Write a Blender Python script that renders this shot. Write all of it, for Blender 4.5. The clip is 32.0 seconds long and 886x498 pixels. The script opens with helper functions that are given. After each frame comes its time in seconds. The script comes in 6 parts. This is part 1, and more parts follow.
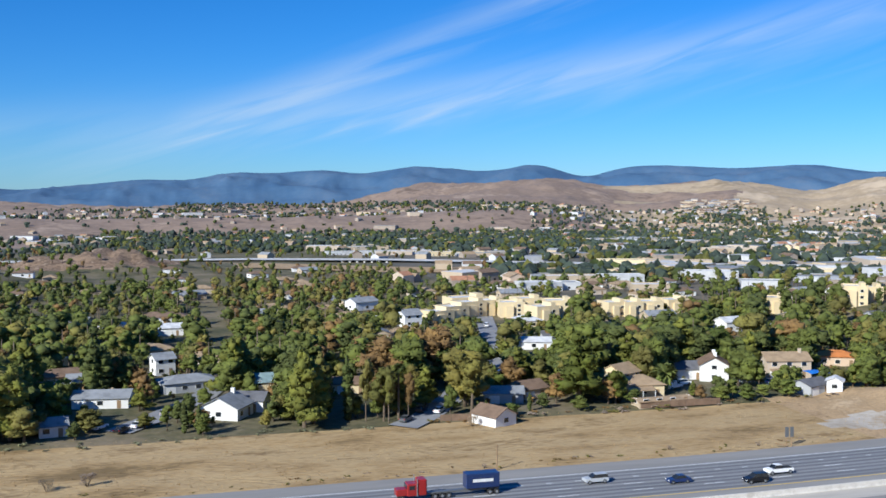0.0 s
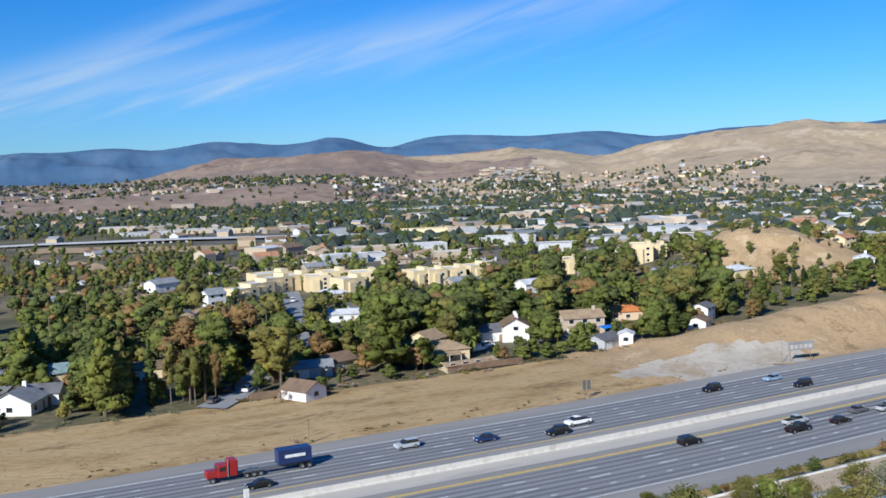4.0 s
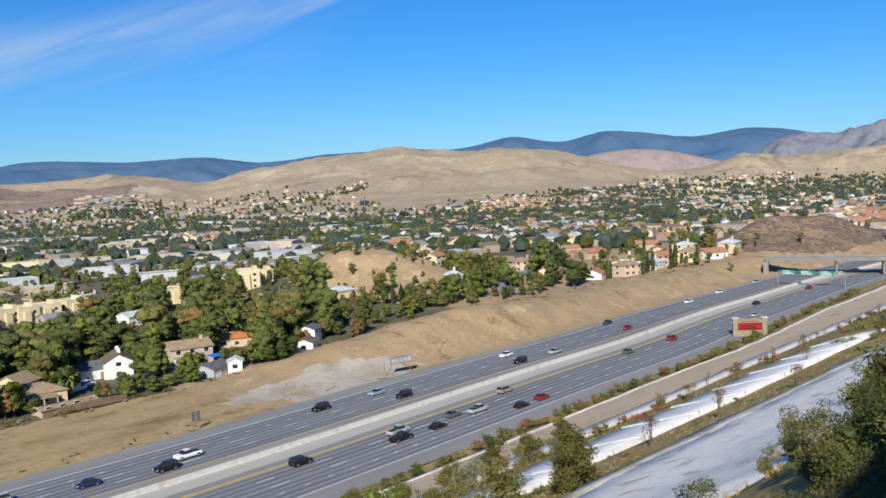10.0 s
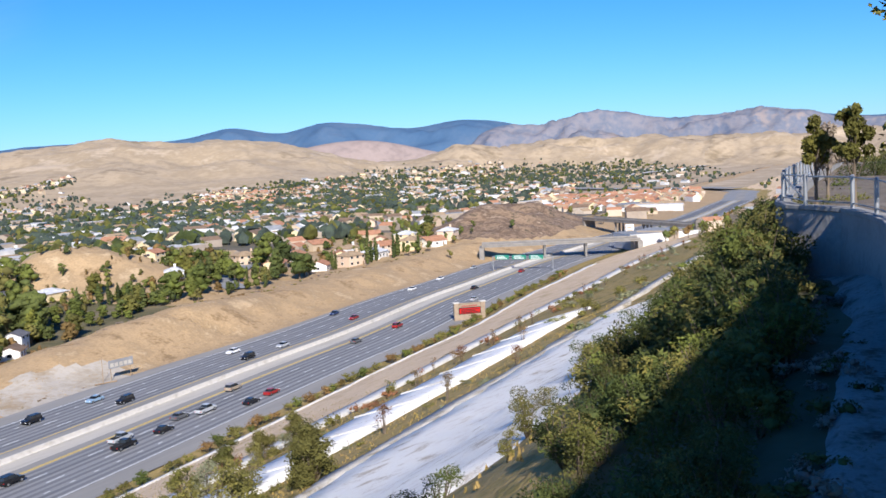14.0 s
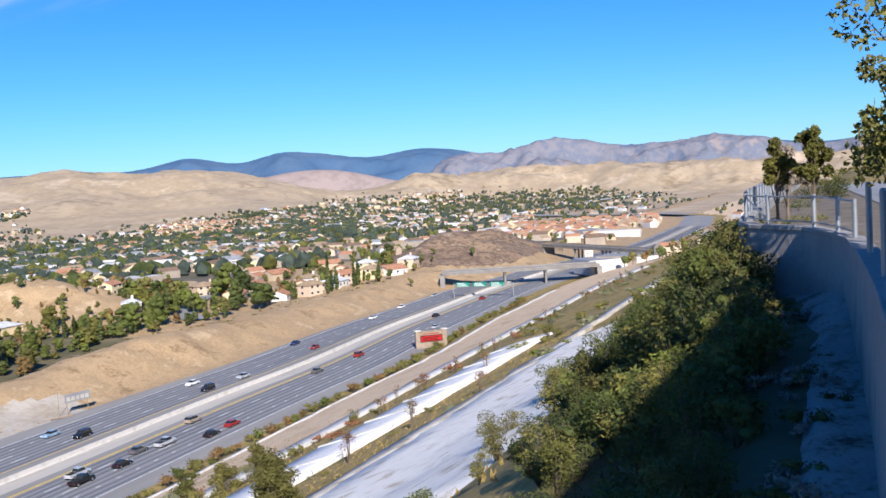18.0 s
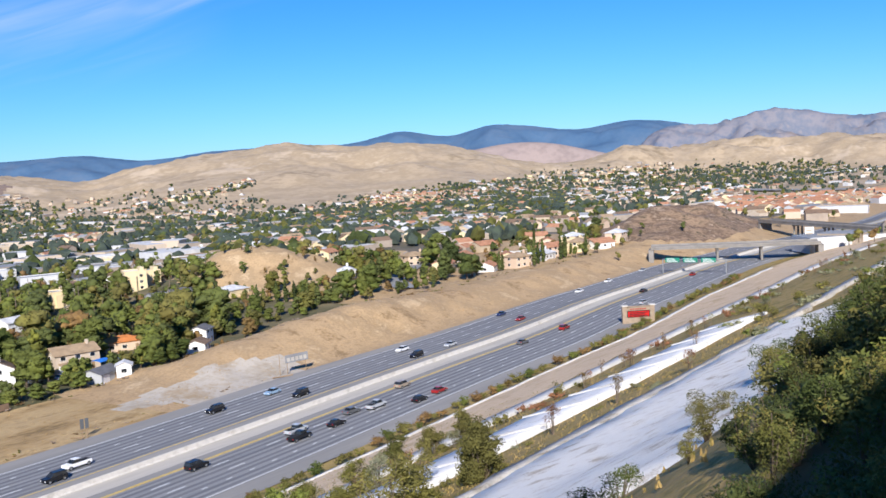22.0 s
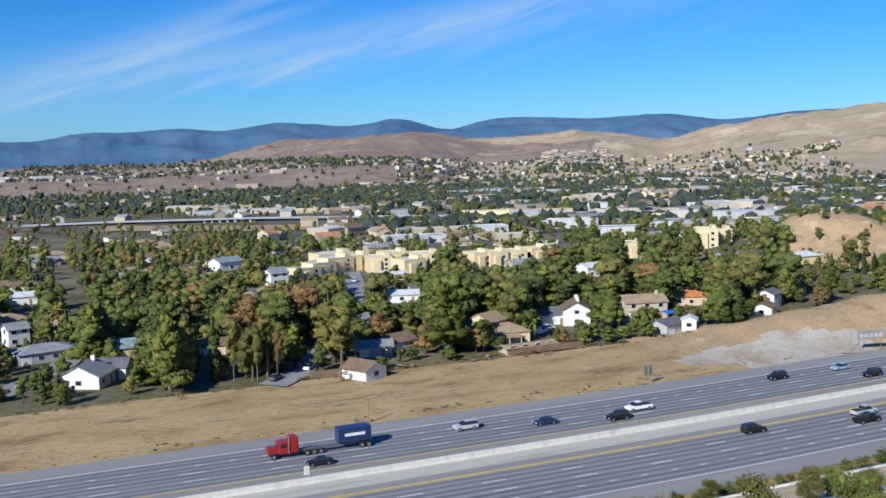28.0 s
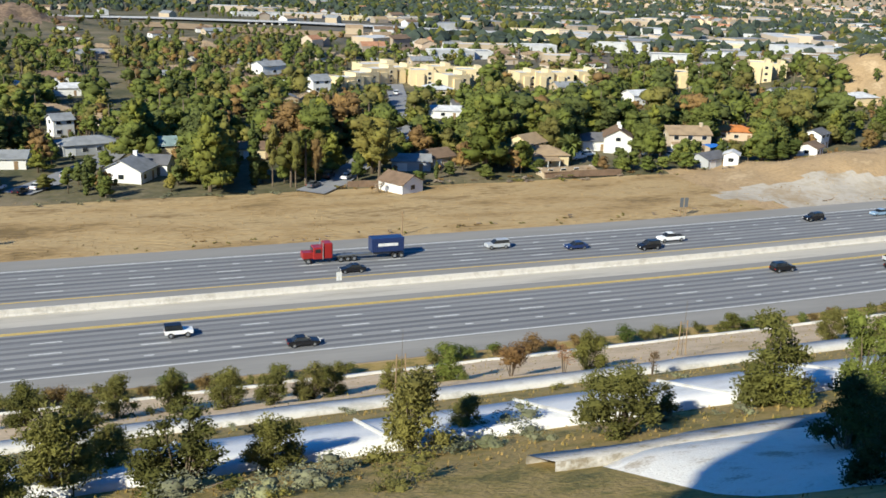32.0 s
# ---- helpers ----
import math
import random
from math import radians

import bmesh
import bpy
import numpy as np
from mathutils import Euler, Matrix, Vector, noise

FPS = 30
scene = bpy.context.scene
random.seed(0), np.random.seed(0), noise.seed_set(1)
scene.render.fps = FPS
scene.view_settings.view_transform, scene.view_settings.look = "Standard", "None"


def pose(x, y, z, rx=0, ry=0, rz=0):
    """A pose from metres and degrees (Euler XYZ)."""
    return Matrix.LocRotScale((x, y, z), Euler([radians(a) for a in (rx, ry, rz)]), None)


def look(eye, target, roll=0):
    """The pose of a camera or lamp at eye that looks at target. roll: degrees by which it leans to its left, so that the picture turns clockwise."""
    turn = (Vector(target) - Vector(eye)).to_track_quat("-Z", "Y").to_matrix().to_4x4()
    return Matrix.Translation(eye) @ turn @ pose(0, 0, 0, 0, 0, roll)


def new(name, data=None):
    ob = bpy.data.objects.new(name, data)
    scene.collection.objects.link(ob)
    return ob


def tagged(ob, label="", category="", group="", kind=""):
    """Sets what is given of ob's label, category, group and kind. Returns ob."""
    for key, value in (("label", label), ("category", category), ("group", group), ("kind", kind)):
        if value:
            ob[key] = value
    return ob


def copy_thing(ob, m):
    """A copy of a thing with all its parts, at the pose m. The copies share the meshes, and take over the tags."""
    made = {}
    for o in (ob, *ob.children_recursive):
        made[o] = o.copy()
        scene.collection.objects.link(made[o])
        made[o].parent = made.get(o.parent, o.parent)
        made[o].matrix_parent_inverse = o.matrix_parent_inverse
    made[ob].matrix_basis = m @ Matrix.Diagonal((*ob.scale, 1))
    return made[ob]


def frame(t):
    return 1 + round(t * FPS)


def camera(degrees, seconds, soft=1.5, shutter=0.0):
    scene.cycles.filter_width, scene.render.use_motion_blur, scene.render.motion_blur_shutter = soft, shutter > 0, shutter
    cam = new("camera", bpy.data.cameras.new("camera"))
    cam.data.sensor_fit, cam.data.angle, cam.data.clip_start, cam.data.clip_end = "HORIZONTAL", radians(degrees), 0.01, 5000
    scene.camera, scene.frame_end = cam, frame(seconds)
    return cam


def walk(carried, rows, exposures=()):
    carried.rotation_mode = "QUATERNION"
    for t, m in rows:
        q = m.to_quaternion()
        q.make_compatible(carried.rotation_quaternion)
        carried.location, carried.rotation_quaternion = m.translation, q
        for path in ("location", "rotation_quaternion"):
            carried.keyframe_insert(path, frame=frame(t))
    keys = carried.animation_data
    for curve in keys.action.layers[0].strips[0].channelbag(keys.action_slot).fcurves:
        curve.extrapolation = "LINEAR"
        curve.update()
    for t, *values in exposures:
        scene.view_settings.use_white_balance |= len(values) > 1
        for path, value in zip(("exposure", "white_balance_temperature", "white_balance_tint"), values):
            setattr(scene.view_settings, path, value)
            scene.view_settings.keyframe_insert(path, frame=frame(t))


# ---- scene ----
cam = camera(48.0, 32.0, soft=1.6)
ROWS = [
    (0, 0.00, 0.00, 54.00, 86.891, 0.211, -14.982),
    (0.5, -0.03, 0.04, 54.00, 87.185, 0.125, -16.501),
    (1, -0.07, 0.03, 54.00, 87.725, 0.826, -19.289),
    (1.5, -0.04, -0.03, 53.97, 87.086, 1.206, -20.200),
    (2, -0.06, -0.08, 53.95, 87.848, 0.999, -21.670),
    (2.5, -0.05, -0.13, 53.94, 87.556, 1.845, -23.470),
    (3, 0.03, -0.17, 53.92, 85.748, 1.117, -24.514),
    (3.5, 0.16, -0.24, 53.90, 85.553, 1.506, -25.302),
    (5.5, 0.76, -0.64, 53.80, 83.578, 2.026, -30.677),
    (6, 0.80, -0.70, 53.78, 84.419, 2.371, -32.643),
    (6.5, 0.83, -0.75, 53.76, 84.863, 2.629, -35.291),
    (7, 0.83, -0.77, 53.74, 85.125, 2.102, -37.488),
    (7.5, 0.84, -0.82, 53.72, 84.566, 2.358, -39.825),
    (8, 0.84, -0.85, 53.69, 85.078, 2.147, -41.886),
    (8.5, 0.89, -0.82, 53.69, 85.291, 1.897, -44.247),
    (9, 0.91, -0.83, 53.66, 85.520, 2.016, -46.693),
    (9.5, 0.96, -0.82, 53.65, 85.631, 1.611, -47.592),
    (10, 1.00, -0.69, 53.66, 85.752, 2.444, -48.738),
    (10.5, 1.18, -0.74, 53.67, 85.750, 0.699, -48.015),
    (11, 1.25, -0.72, 53.63, 82.490, 2.395, -50.453),
    (11.5, 1.28, -0.59, 53.65, 80.814, 1.806, -55.876),
    (12, 1.36, -0.52, 53.69, 83.445, 2.474, -59.452),
    (12.5, 1.34, -0.36, 53.71, 84.177, 2.319, -60.751),
    (13, 1.31, -0.13, 53.75, 84.788, 2.351, -62.815),
    (13.5, 1.24, -0.10, 53.77, 85.015, 1.927, -64.509),
    (14, 1.10, -0.05, 53.77, 84.533, 2.880, -64.668),
    (14.5, 1.15, 0.02, 53.77, 85.504, 1.317, -68.461),
    (16.5, 0.96, 0.12, 53.68, 85.409, 2.510, -69.002),
    (17, 0.92, 0.08, 53.66, 85.983, 3.560, -69.801),
    (17.5, 0.80, 0.12, 53.67, 85.814, 2.706, -69.775),
    (18, 0.79, 0.10, 53.68, 86.029, 3.343, -67.024),
    (18.5, 0.71, 0.12, 53.66, 86.135, 2.789, -65.559),
    (19, 0.68, 0.12, 53.66, 85.979, 2.600, -65.031),
    (19.5, 0.77, 0.13, 53.66, 85.844, 2.402, -64.372),
    (20, 0.69, 0.13, 53.68, 85.282, 2.836, -63.239),
    (20.5, 0.68, 0.12, 53.68, 84.855, 3.369, -61.394),
    (21, 0.67, 0.22, 53.68, 84.887, 3.569, -59.308),
    (21.5, 0.70, 0.21, 53.67, 84.948, 3.557, -57.532),
    (22, 0.74, 0.16, 53.67, 85.140, 3.248, -55.102),
    (22.5, 0.83, 0.13, 53.66, 83.666, 3.295, -53.833),
    (23, 0.89, 0.17, 53.66, 83.835, 3.005, -51.678),
    (23.5, 0.90, 0.09, 53.64, 83.841, 2.178, -49.560),
    (24, 0.87, 0.03, 53.63, 83.810, 1.081, -49.593),
    (24.5, 0.71, 0.12, 53.64, 83.676, 0.970, -46.621),
    (25, 0.69, 0.07, 53.66, 82.936, 0.177, -43.989),
    (25.5, 0.54, 0.19, 53.64, 82.613, 0.205, -39.222),
    (26, 0.52, 0.20, 53.63, 83.970, 1.269, -33.860),
    (26.5, 0.54, 0.26, 53.65, 84.866, 1.377, -31.305),
    (28.5, 0.45, 0.34, 53.69, 84.378, 1.525, -19.107),
    (29, 0.43, 0.34, 53.68, 85.090, 1.292, -15.639),
    (29.5, 0.45, 0.33, 53.66, 85.249, 1.190, -12.788),
    (30, 0.50, 0.31, 53.65, 84.772, 1.139, -8.798),
    (30.5, 0.62, 0.27, 53.63, 82.754, -0.803, -10.701),
    (31, 0.70, 0.22, 53.62, 82.057, -1.097, -15.636),
    (31.5, 0.74, 0.18, 53.60, 78.817, -1.308, -18.814),
    (32, 0.77, 0.19, 53.60, 73.709, -1.774, -19.820),
]
walk(cam, [(t, pose(x, y, z, rx, ry, rz)) for t, x, y, z, rx, ry, rz in ROWS], exposures=[(0.0, 0.17, 5750, 6), (3.5, 0.13, 5750, 6), (6.0, 0.03, 5700, 6), (9.0, 0.0, 6050, 6), (10.5, 0.02, 6200, 7), (11.0, 0.08, 6250, 8), (12.0, 0.36, 6150, 10), (18.0, 0.40, 6050, 13), (23.0, 0.27, 6050, 11), (24.0, 0.2, 6000, 10), (26.0, 0.13, 5950, 7), (29.0, 0.03, 5600, 5), (31.0, 0.25, 6200, 3), (32.0, 0.32, 6500, 1)])

# ---- light: clear autumn sky and one sun from behind the hill ----
SUN_AZ, SUN_EL = 237.0, 31.0        # compass from +y clockwise, degrees
world = bpy.data.worlds.new("world")
scene.world = world
world.use_nodes = True
wn, wl = world.node_tree.nodes, world.node_tree.links
sky = wn.new("ShaderNodeTexSky")
sky.sky_type, sky.sun_disc = "NISHITA", False
sky.sun_elevation, sky.sun_rotation = radians(SUN_EL), radians(SUN_AZ)
sky.altitude, sky.air_density, sky.dust_density, sky.ozone_density = 350, 1.0, 0.1, 4.0
bg = wn["Background"]
bg.inputs[1].default_value = 0.078
# cirrus: thin streaks stretched along two directions of the sky
tc = wn.new("ShaderNodeTexCoord")
sep = wn.new("ShaderNodeSeparateXYZ")
wl.new(tc.outputs["Generated"], sep.inputs[0])


def wmath(op, a, b=None, clamp=False):
    n = wn.new("ShaderNodeMath")
    n.operation, n.use_clamp = op, clamp
    for k, v in enumerate((a, b)):
        if v is None:
            continue
        if isinstance(v, (int, float)):
            n.inputs[k].default_value = v
        else:
            wl.new(v, n.inputs[k])
    return n.outputs[0]


az = wmath("MULTIPLY", wmath("ARCTAN2", sep.outputs[0], sep.outputs[1]), 57.2958)
el = wmath("MULTIPLY", wmath("ARCSINE", sep.outputs[2]), 57.2958)
wcomb = wn.new("ShaderNodeCombineXYZ")
wl.new(wmath("ADD", wmath("MULTIPLY", az, 0.06), wmath("MULTIPLY", el, 0.13)), wcomb.inputs[0])
wl.new(wmath("SUBTRACT", wmath("MULTIPLY", el, 0.9), wmath("MULTIPLY", az, 0.29)), wcomb.inputs[1])
wno = wn.new("ShaderNodeTexNoise")
wno.inputs["Scale"].default_value, wno.inputs["Detail"].default_value, wno.inputs["Distortion"].default_value = 1.1, 5.0, 0.6
wl.new(wcomb.outputs[0], wno.inputs["Vector"])


def streak(a0, e0, slope, wide, a_lo, a_hi, power):
    """One long band of cirrus through (a0, e0) degrees."""
    off = wmath("SUBTRACT", el, wmath("ADD", wmath("MULTIPLY", wmath("SUBTRACT", az, a0), slope), e0))
    off = wmath("ADD", off, wmath("MULTIPLY", wmath("SUBTRACT", wno.outputs[0], 0.5), 2.4))
    bell = wmath("POWER", 2.718, wmath("MULTIPLY", wmath("MULTIPLY", off, off), -1.0 / wide ** 2))
    lo = wmath("DIVIDE", wmath("SUBTRACT", az, a_lo), 9.0, True)
    hi = wmath("DIVIDE", wmath("SUBTRACT", a_hi, az), 9.0, True)
    return wmath("MULTIPLY", wmath("MULTIPLY", wmath("MULTIPLY", bell, lo), hi), power)


veil = wmath("ADD", streak(12.3, 8.0, 0.36, 0.95, -8, 60, 0.34), streak(25.0, 7.5, 0.19, 1.0, -2, 62, 0.30))
veil = wmath("ADD", veil, streak(8.0, 5.0, 0.10, 1.5, -20, 44, 0.16))
veil = wmath("MULTIPLY", veil, wmath("ADD", wmath("MULTIPLY", wno.outputs[0], 2.3), -0.38), True)
wmix = wn.new("ShaderNodeMixRGB")
wl.new(veil, wmix.inputs[0])
hsv = wn.new("ShaderNodeHueSaturation")
hsv.inputs["Saturation"].default_value = 1.1
blue = wn.new("ShaderNodeMixRGB")
blue.blend_type, blue.inputs[0].default_value, blue.inputs[2].default_value = "MULTIPLY", 1.0, (0.60, 0.92, 1.36, 1)
wl.new(sky.outputs[0], blue.inputs[1])
wl.new(blue.outputs[0], hsv.inputs["Color"])
wl.new(hsv.outputs[0], wmix.inputs[1])
wmix.inputs[2].default_value = (7.5, 8.3, 9.2, 1)
wl.new(wmix.outputs[0], bg.inputs[0])

sun = new("sun", bpy.data.lights.new("sun", "SUN"))
sun.data.energy, sun.data.angle, sun.data.color = 5.6, radians(0.53), (1.0, 0.92, 0.80)
_a, _e = radians(SUN_AZ), radians(SUN_EL)
SUN_DIR = Vector((math.sin(_a) * math.cos(_e), math.cos(_a) * math.cos(_e), math.sin(_e)))
sun.matrix_world = look(SUN_DIR * 300, (0, 0, 0))


# ---- materials ----
def mat(name, *cols, scale=1.0, rough=0.9, metal=0.0, bump=0.0, fine=8.0, detail=6.0, obj=0.0, isle=0.0, stretch=(1, 1, 1), spec=0.3, pos=True, low=0.3, high=0.7):
    """Noise at two scales between base colours, with relief. obj / isle: brightness spread between objects / pieces."""
    m = bpy.data.materials.new(name)
    m.use_nodes = True
    n, l = m.node_tree.nodes, m.node_tree.links
    b = n["Principled BSDF"]
    b.inputs["Roughness"].default_value, b.inputs["Metallic"].default_value = rough, metal
    b.inputs["Specular IOR Level"].default_value = spec
    vec = n.new("ShaderNodeNewGeometry").outputs["Position"] if pos else n.new("ShaderNodeTexCoord").outputs["Object"]
    mp = n.new("ShaderNodeMapping")
    mp.inputs["Scale"].default_value = stretch
    l.new(vec, mp.inputs[0])
    n1, n2 = n.new("ShaderNodeTexNoise"), n.new("ShaderNodeTexNoise")
    n1.inputs["Scale"].default_value, n1.inputs["Detail"].default_value = scale, detail
    n2.inputs["Scale"].default_value, n2.inputs["Detail"].default_value = scale * fine, 4
    l.new(mp.outputs[0], n1.inputs["Vector"])
    l.new(mp.outputs[0], n2.inputs["Vector"])
    add = n.new("ShaderNodeMath")
    add.operation = "MULTIPLY_ADD"
    add.inputs[1].default_value = 0.4
    l.new(n2.outputs[0], add.inputs[0])
    sub = n.new("ShaderNodeMath")
    sub.operation = "SUBTRACT"
    sub.inputs[1].default_value = 0.2
    l.new(n1.outputs[0], sub.inputs[0])
    l.new(sub.outputs[0], add.inputs[2])
    ramp = n.new("ShaderNodeValToRGB")
    els = ramp.color_ramp.elements
    while len(els) < len(cols):
        els.new(0.5)
    for k, c in enumerate(cols):
        els[k].position = low + (high - low) * k / max(1, len(cols) - 1)
        els[k].color = (*c, 1)
    l.new(add.outputs[0], ramp.inputs[0])
    out = ramp.outputs[0]
    if obj or isle:
        rnd = n.new("ShaderNodeObjectInfo").outputs["Random"] if obj else n.new("ShaderNodeNewGeometry").outputs["Random Per Island"]
        mr = n.new("ShaderNodeMapRange")
        mr.inputs[3].default_value, mr.inputs[4].default_value = 1 - (obj or isle), 1 + (obj or isle)
        l.new(rnd, mr.inputs[0])
        h = n.new("ShaderNodeHueSaturation")
        l.new(mr.outputs[0], h.inputs["Value"])
        if obj:
            mh = n.new("ShaderNodeMapRange")
            mh.inputs[3].default_value, mh.inputs[4].default_value = 0.512, 0.485
            l.new(rnd, mh.inputs[0])
            l.new(mh.outputs[0], h.inputs["Hue"])
        l.new(out, h.inputs["Color"])
        out = h.outputs[0]
    l.new(out, b.inputs["Base Color"])
    if bump:
        bp = n.new("ShaderNodeBump")
        bp.inputs["Strength"].default_value, bp.inputs["Distance"].default_value = bump, 0.5 / scale / fine
        l.new(n2.outputs[0], bp.inputs["Height"])
        l.new(bp.outputs[0], b.inputs["Normal"])
    return m


M = {}
M["dry_grass"] = mat("dry_grass", (0.20, 0.135, 0.058), (0.375, 0.255, 0.118), (0.45, 0.325, 0.165), (0.25, 0.165, 0.073), scale=0.06, fine=11, bump=0.5, stretch=(0.6, 1.6, 1))
M["bank_soil"] = mat("bank_soil", (0.27, 0.18, 0.09), (0.46, 0.32, 0.175), (0.36, 0.25, 0.135), (0.52, 0.38, 0.225), scale=0.09, fine=10, bump=0.6)
M["pale_soil"] = mat("pale_soil", (0.37, 0.31, 0.23), (0.48, 0.43, 0.36), (0.36, 0.275, 0.175), scale=0.07, fine=9, bump=0.3)
M["slope_grass"] = mat("slope_grass", (0.13, 0.115, 0.034), (0.29, 0.215, 0.065), (0.38, 0.265, 0.10), (0.18, 0.15, 0.042), scale=0.35, fine=9, bump=0.8)
M["tan_bank"] = mat("tan_bank", (0.57, 0.405, 0.235), (0.70, 0.525, 0.34), (0.50, 0.355, 0.195), scale=0.12, fine=10, bump=0.4)
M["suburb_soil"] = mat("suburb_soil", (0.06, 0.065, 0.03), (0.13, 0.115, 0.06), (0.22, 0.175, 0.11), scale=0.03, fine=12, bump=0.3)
M["valley"] = mat("valley", (0.075, 0.075, 0.055), (0.16, 0.135, 0.10), (0.105, 0.10, 0.072), (0.23, 0.185, 0.135), scale=0.008, fine=9)
M["hill"] = mat("hill", (0.27, 0.205, 0.125), (0.46, 0.355, 0.235), (0.36, 0.275, 0.175), (0.52, 0.41, 0.285), scale=0.005, fine=9)
M["rock_hill"] = mat("rock_hill", (0.085, 0.065, 0.04), (0.32, 0.22, 0.14), (0.13, 0.085, 0.055), (0.42, 0.31, 0.21), scale=0.10, fine=6, bump=0.8, stretch=(1, 1, 2))
M["hill_brown"] = mat("hill_brown", (0.16, 0.115, 0.085), (0.31, 0.225, 0.165), (0.22, 0.16, 0.12), (0.37, 0.275, 0.205), scale=0.006, fine=9)
# distance haze mixed into both colours: greyed pink hill, blue-lilac mountains
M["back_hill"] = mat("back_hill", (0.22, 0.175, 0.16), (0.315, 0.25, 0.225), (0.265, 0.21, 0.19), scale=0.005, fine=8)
M["hazy_pale_range"] = mat("hazy_pale_range", (0.115, 0.14, 0.195), (0.215, 0.205, 0.225), (0.14, 0.16, 0.205), (0.275, 0.235, 0.225), scale=0.004, fine=8)
# blue of the distance haze is put into the mountains' base colour
M["hazy_far_range"] = mat("hazy_far_range", (0.052, 0.112, 0.205), (0.068, 0.130, 0.220), (0.092, 0.146, 0.226), scale=0.006, fine=9)
M["asphalt"] = mat("asphalt", (0.20, 0.203, 0.21), (0.275, 0.273, 0.27), (0.23, 0.231, 0.235), scale=0.25, fine=8, rough=0.85, stretch=(0.02, 1.0, 1))
M["shoulder"] = mat("shoulder", (0.235, 0.225, 0.21), (0.31, 0.295, 0.27), scale=0.2, fine=10, rough=0.9, stretch=(0.1, 1, 1))
M["tyre_track"] = mat("tyre_track", (0.125, 0.128, 0.137), (0.185, 0.185, 0.19), scale=0.3, fine=6, rough=0.8, stretch=(0.03, 1, 1))
M["street"] = mat("street", (0.22, 0.22, 0.23), (0.29, 0.29, 0.29), scale=0.2, fine=10)
M["concrete"] = mat("concrete", (0.50, 0.48, 0.45), (0.62, 0.60, 0.56), (0.44, 0.42, 0.38), scale=0.3, fine=9, bump=0.2)
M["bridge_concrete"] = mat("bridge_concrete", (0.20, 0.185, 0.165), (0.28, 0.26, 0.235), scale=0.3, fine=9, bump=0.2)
M["barrier"] = mat("barrier", (0.50, 0.475, 0.43), (0.62, 0.59, 0.54), (0.45, 0.42, 0.37), scale=0.4, fine=9)
M["median"] = mat("median", (0.38, 0.35, 0.30), (0.49, 0.455, 0.395), (0.42, 0.385, 0.33), scale=0.3, fine=9, stretch=(0.1, 1, 1))
M["pale_concrete"] = mat("pale_concrete", (0.68, 0.66, 0.63), (0.83, 0.81, 0.78), (0.75, 0.73, 0.70), scale=0.35, fine=12, bump=0.3)
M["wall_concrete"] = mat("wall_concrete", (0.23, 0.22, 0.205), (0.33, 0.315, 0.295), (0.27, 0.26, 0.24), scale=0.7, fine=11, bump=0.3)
M["gravel"] = mat("gravel", (0.52, 0.43, 0.32), (0.86, 0.80, 0.70), (0.90, 0.85, 0.76), (0.78, 0.71, 0.61), scale=0.5, fine=14, bump=0.7)
# pale gravel with brown litter, darkened to carry the wall-side shade
M["shade_toned_gravel"] = mat("shade_toned_gravel", (0.09, 0.075, 0.05), (0.27, 0.25, 0.22), (0.34, 0.32, 0.29), (0.14, 0.115, 0.08), scale=1.3, fine=9, bump=0.7)
# bank earth at about half tone: the lot's shade is in the colour
M["shaded_lot_soil"] = mat("shaded_lot_soil", (0.10, 0.08, 0.055), (0.20, 0.165, 0.12), (0.14, 0.11, 0.08), (0.26, 0.22, 0.17), scale=0.5, fine=10, bump=0.6)
M["stony"] = mat("stony", (0.24, 0.20, 0.14), (0.42, 0.39, 0.34), (0.52, 0.49, 0.45), (0.30, 0.25, 0.17), scale=0.6, fine=8, bump=0.6)
M["white_paint"] = mat("white_paint", (0.62, 0.62, 0.60), (0.78, 0.78, 0.76), scale=1.0, rough=0.6)
M["yellow_paint"] = mat("yellow_paint", (0.56, 0.38, 0.09), (0.68, 0.50, 0.16), scale=0.6, rough=0.6)
M["steel"] = mat("steel", (0.30, 0.31, 0.32), (0.40, 0.41, 0.42), scale=3, rough=0.45, metal=0.6)
M["bark"] = mat("bark", (0.10, 0.075, 0.05), (0.20, 0.155, 0.11), scale=3, fine=6, bump=0.6, stretch=(1, 1, 0.3))
M["timber"] = mat("timber", (0.24, 0.16, 0.09), (0.34, 0.24, 0.14), scale=3, stretch=(1, 1, 0.2))
M["rubber"] = mat("rubber", (0.02, 0.02, 0.02), (0.035, 0.035, 0.035), scale=6, rough=0.8)
M["dark_glass"] = mat("dark_glass", (0.015, 0.018, 0.022), (0.03, 0.035, 0.04), scale=1, rough=0.08, spec=0.6)
M["lamp_glass"] = mat("lamp_glass", (0.7, 0.7, 0.68), (0.8, 0.8, 0.8), scale=4, rough=0.15, spec=0.6)
M["red_lens"] = mat("red_lens", (0.30, 0.015, 0.01), (0.4, 0.02, 0.02), scale=4, rough=0.2)
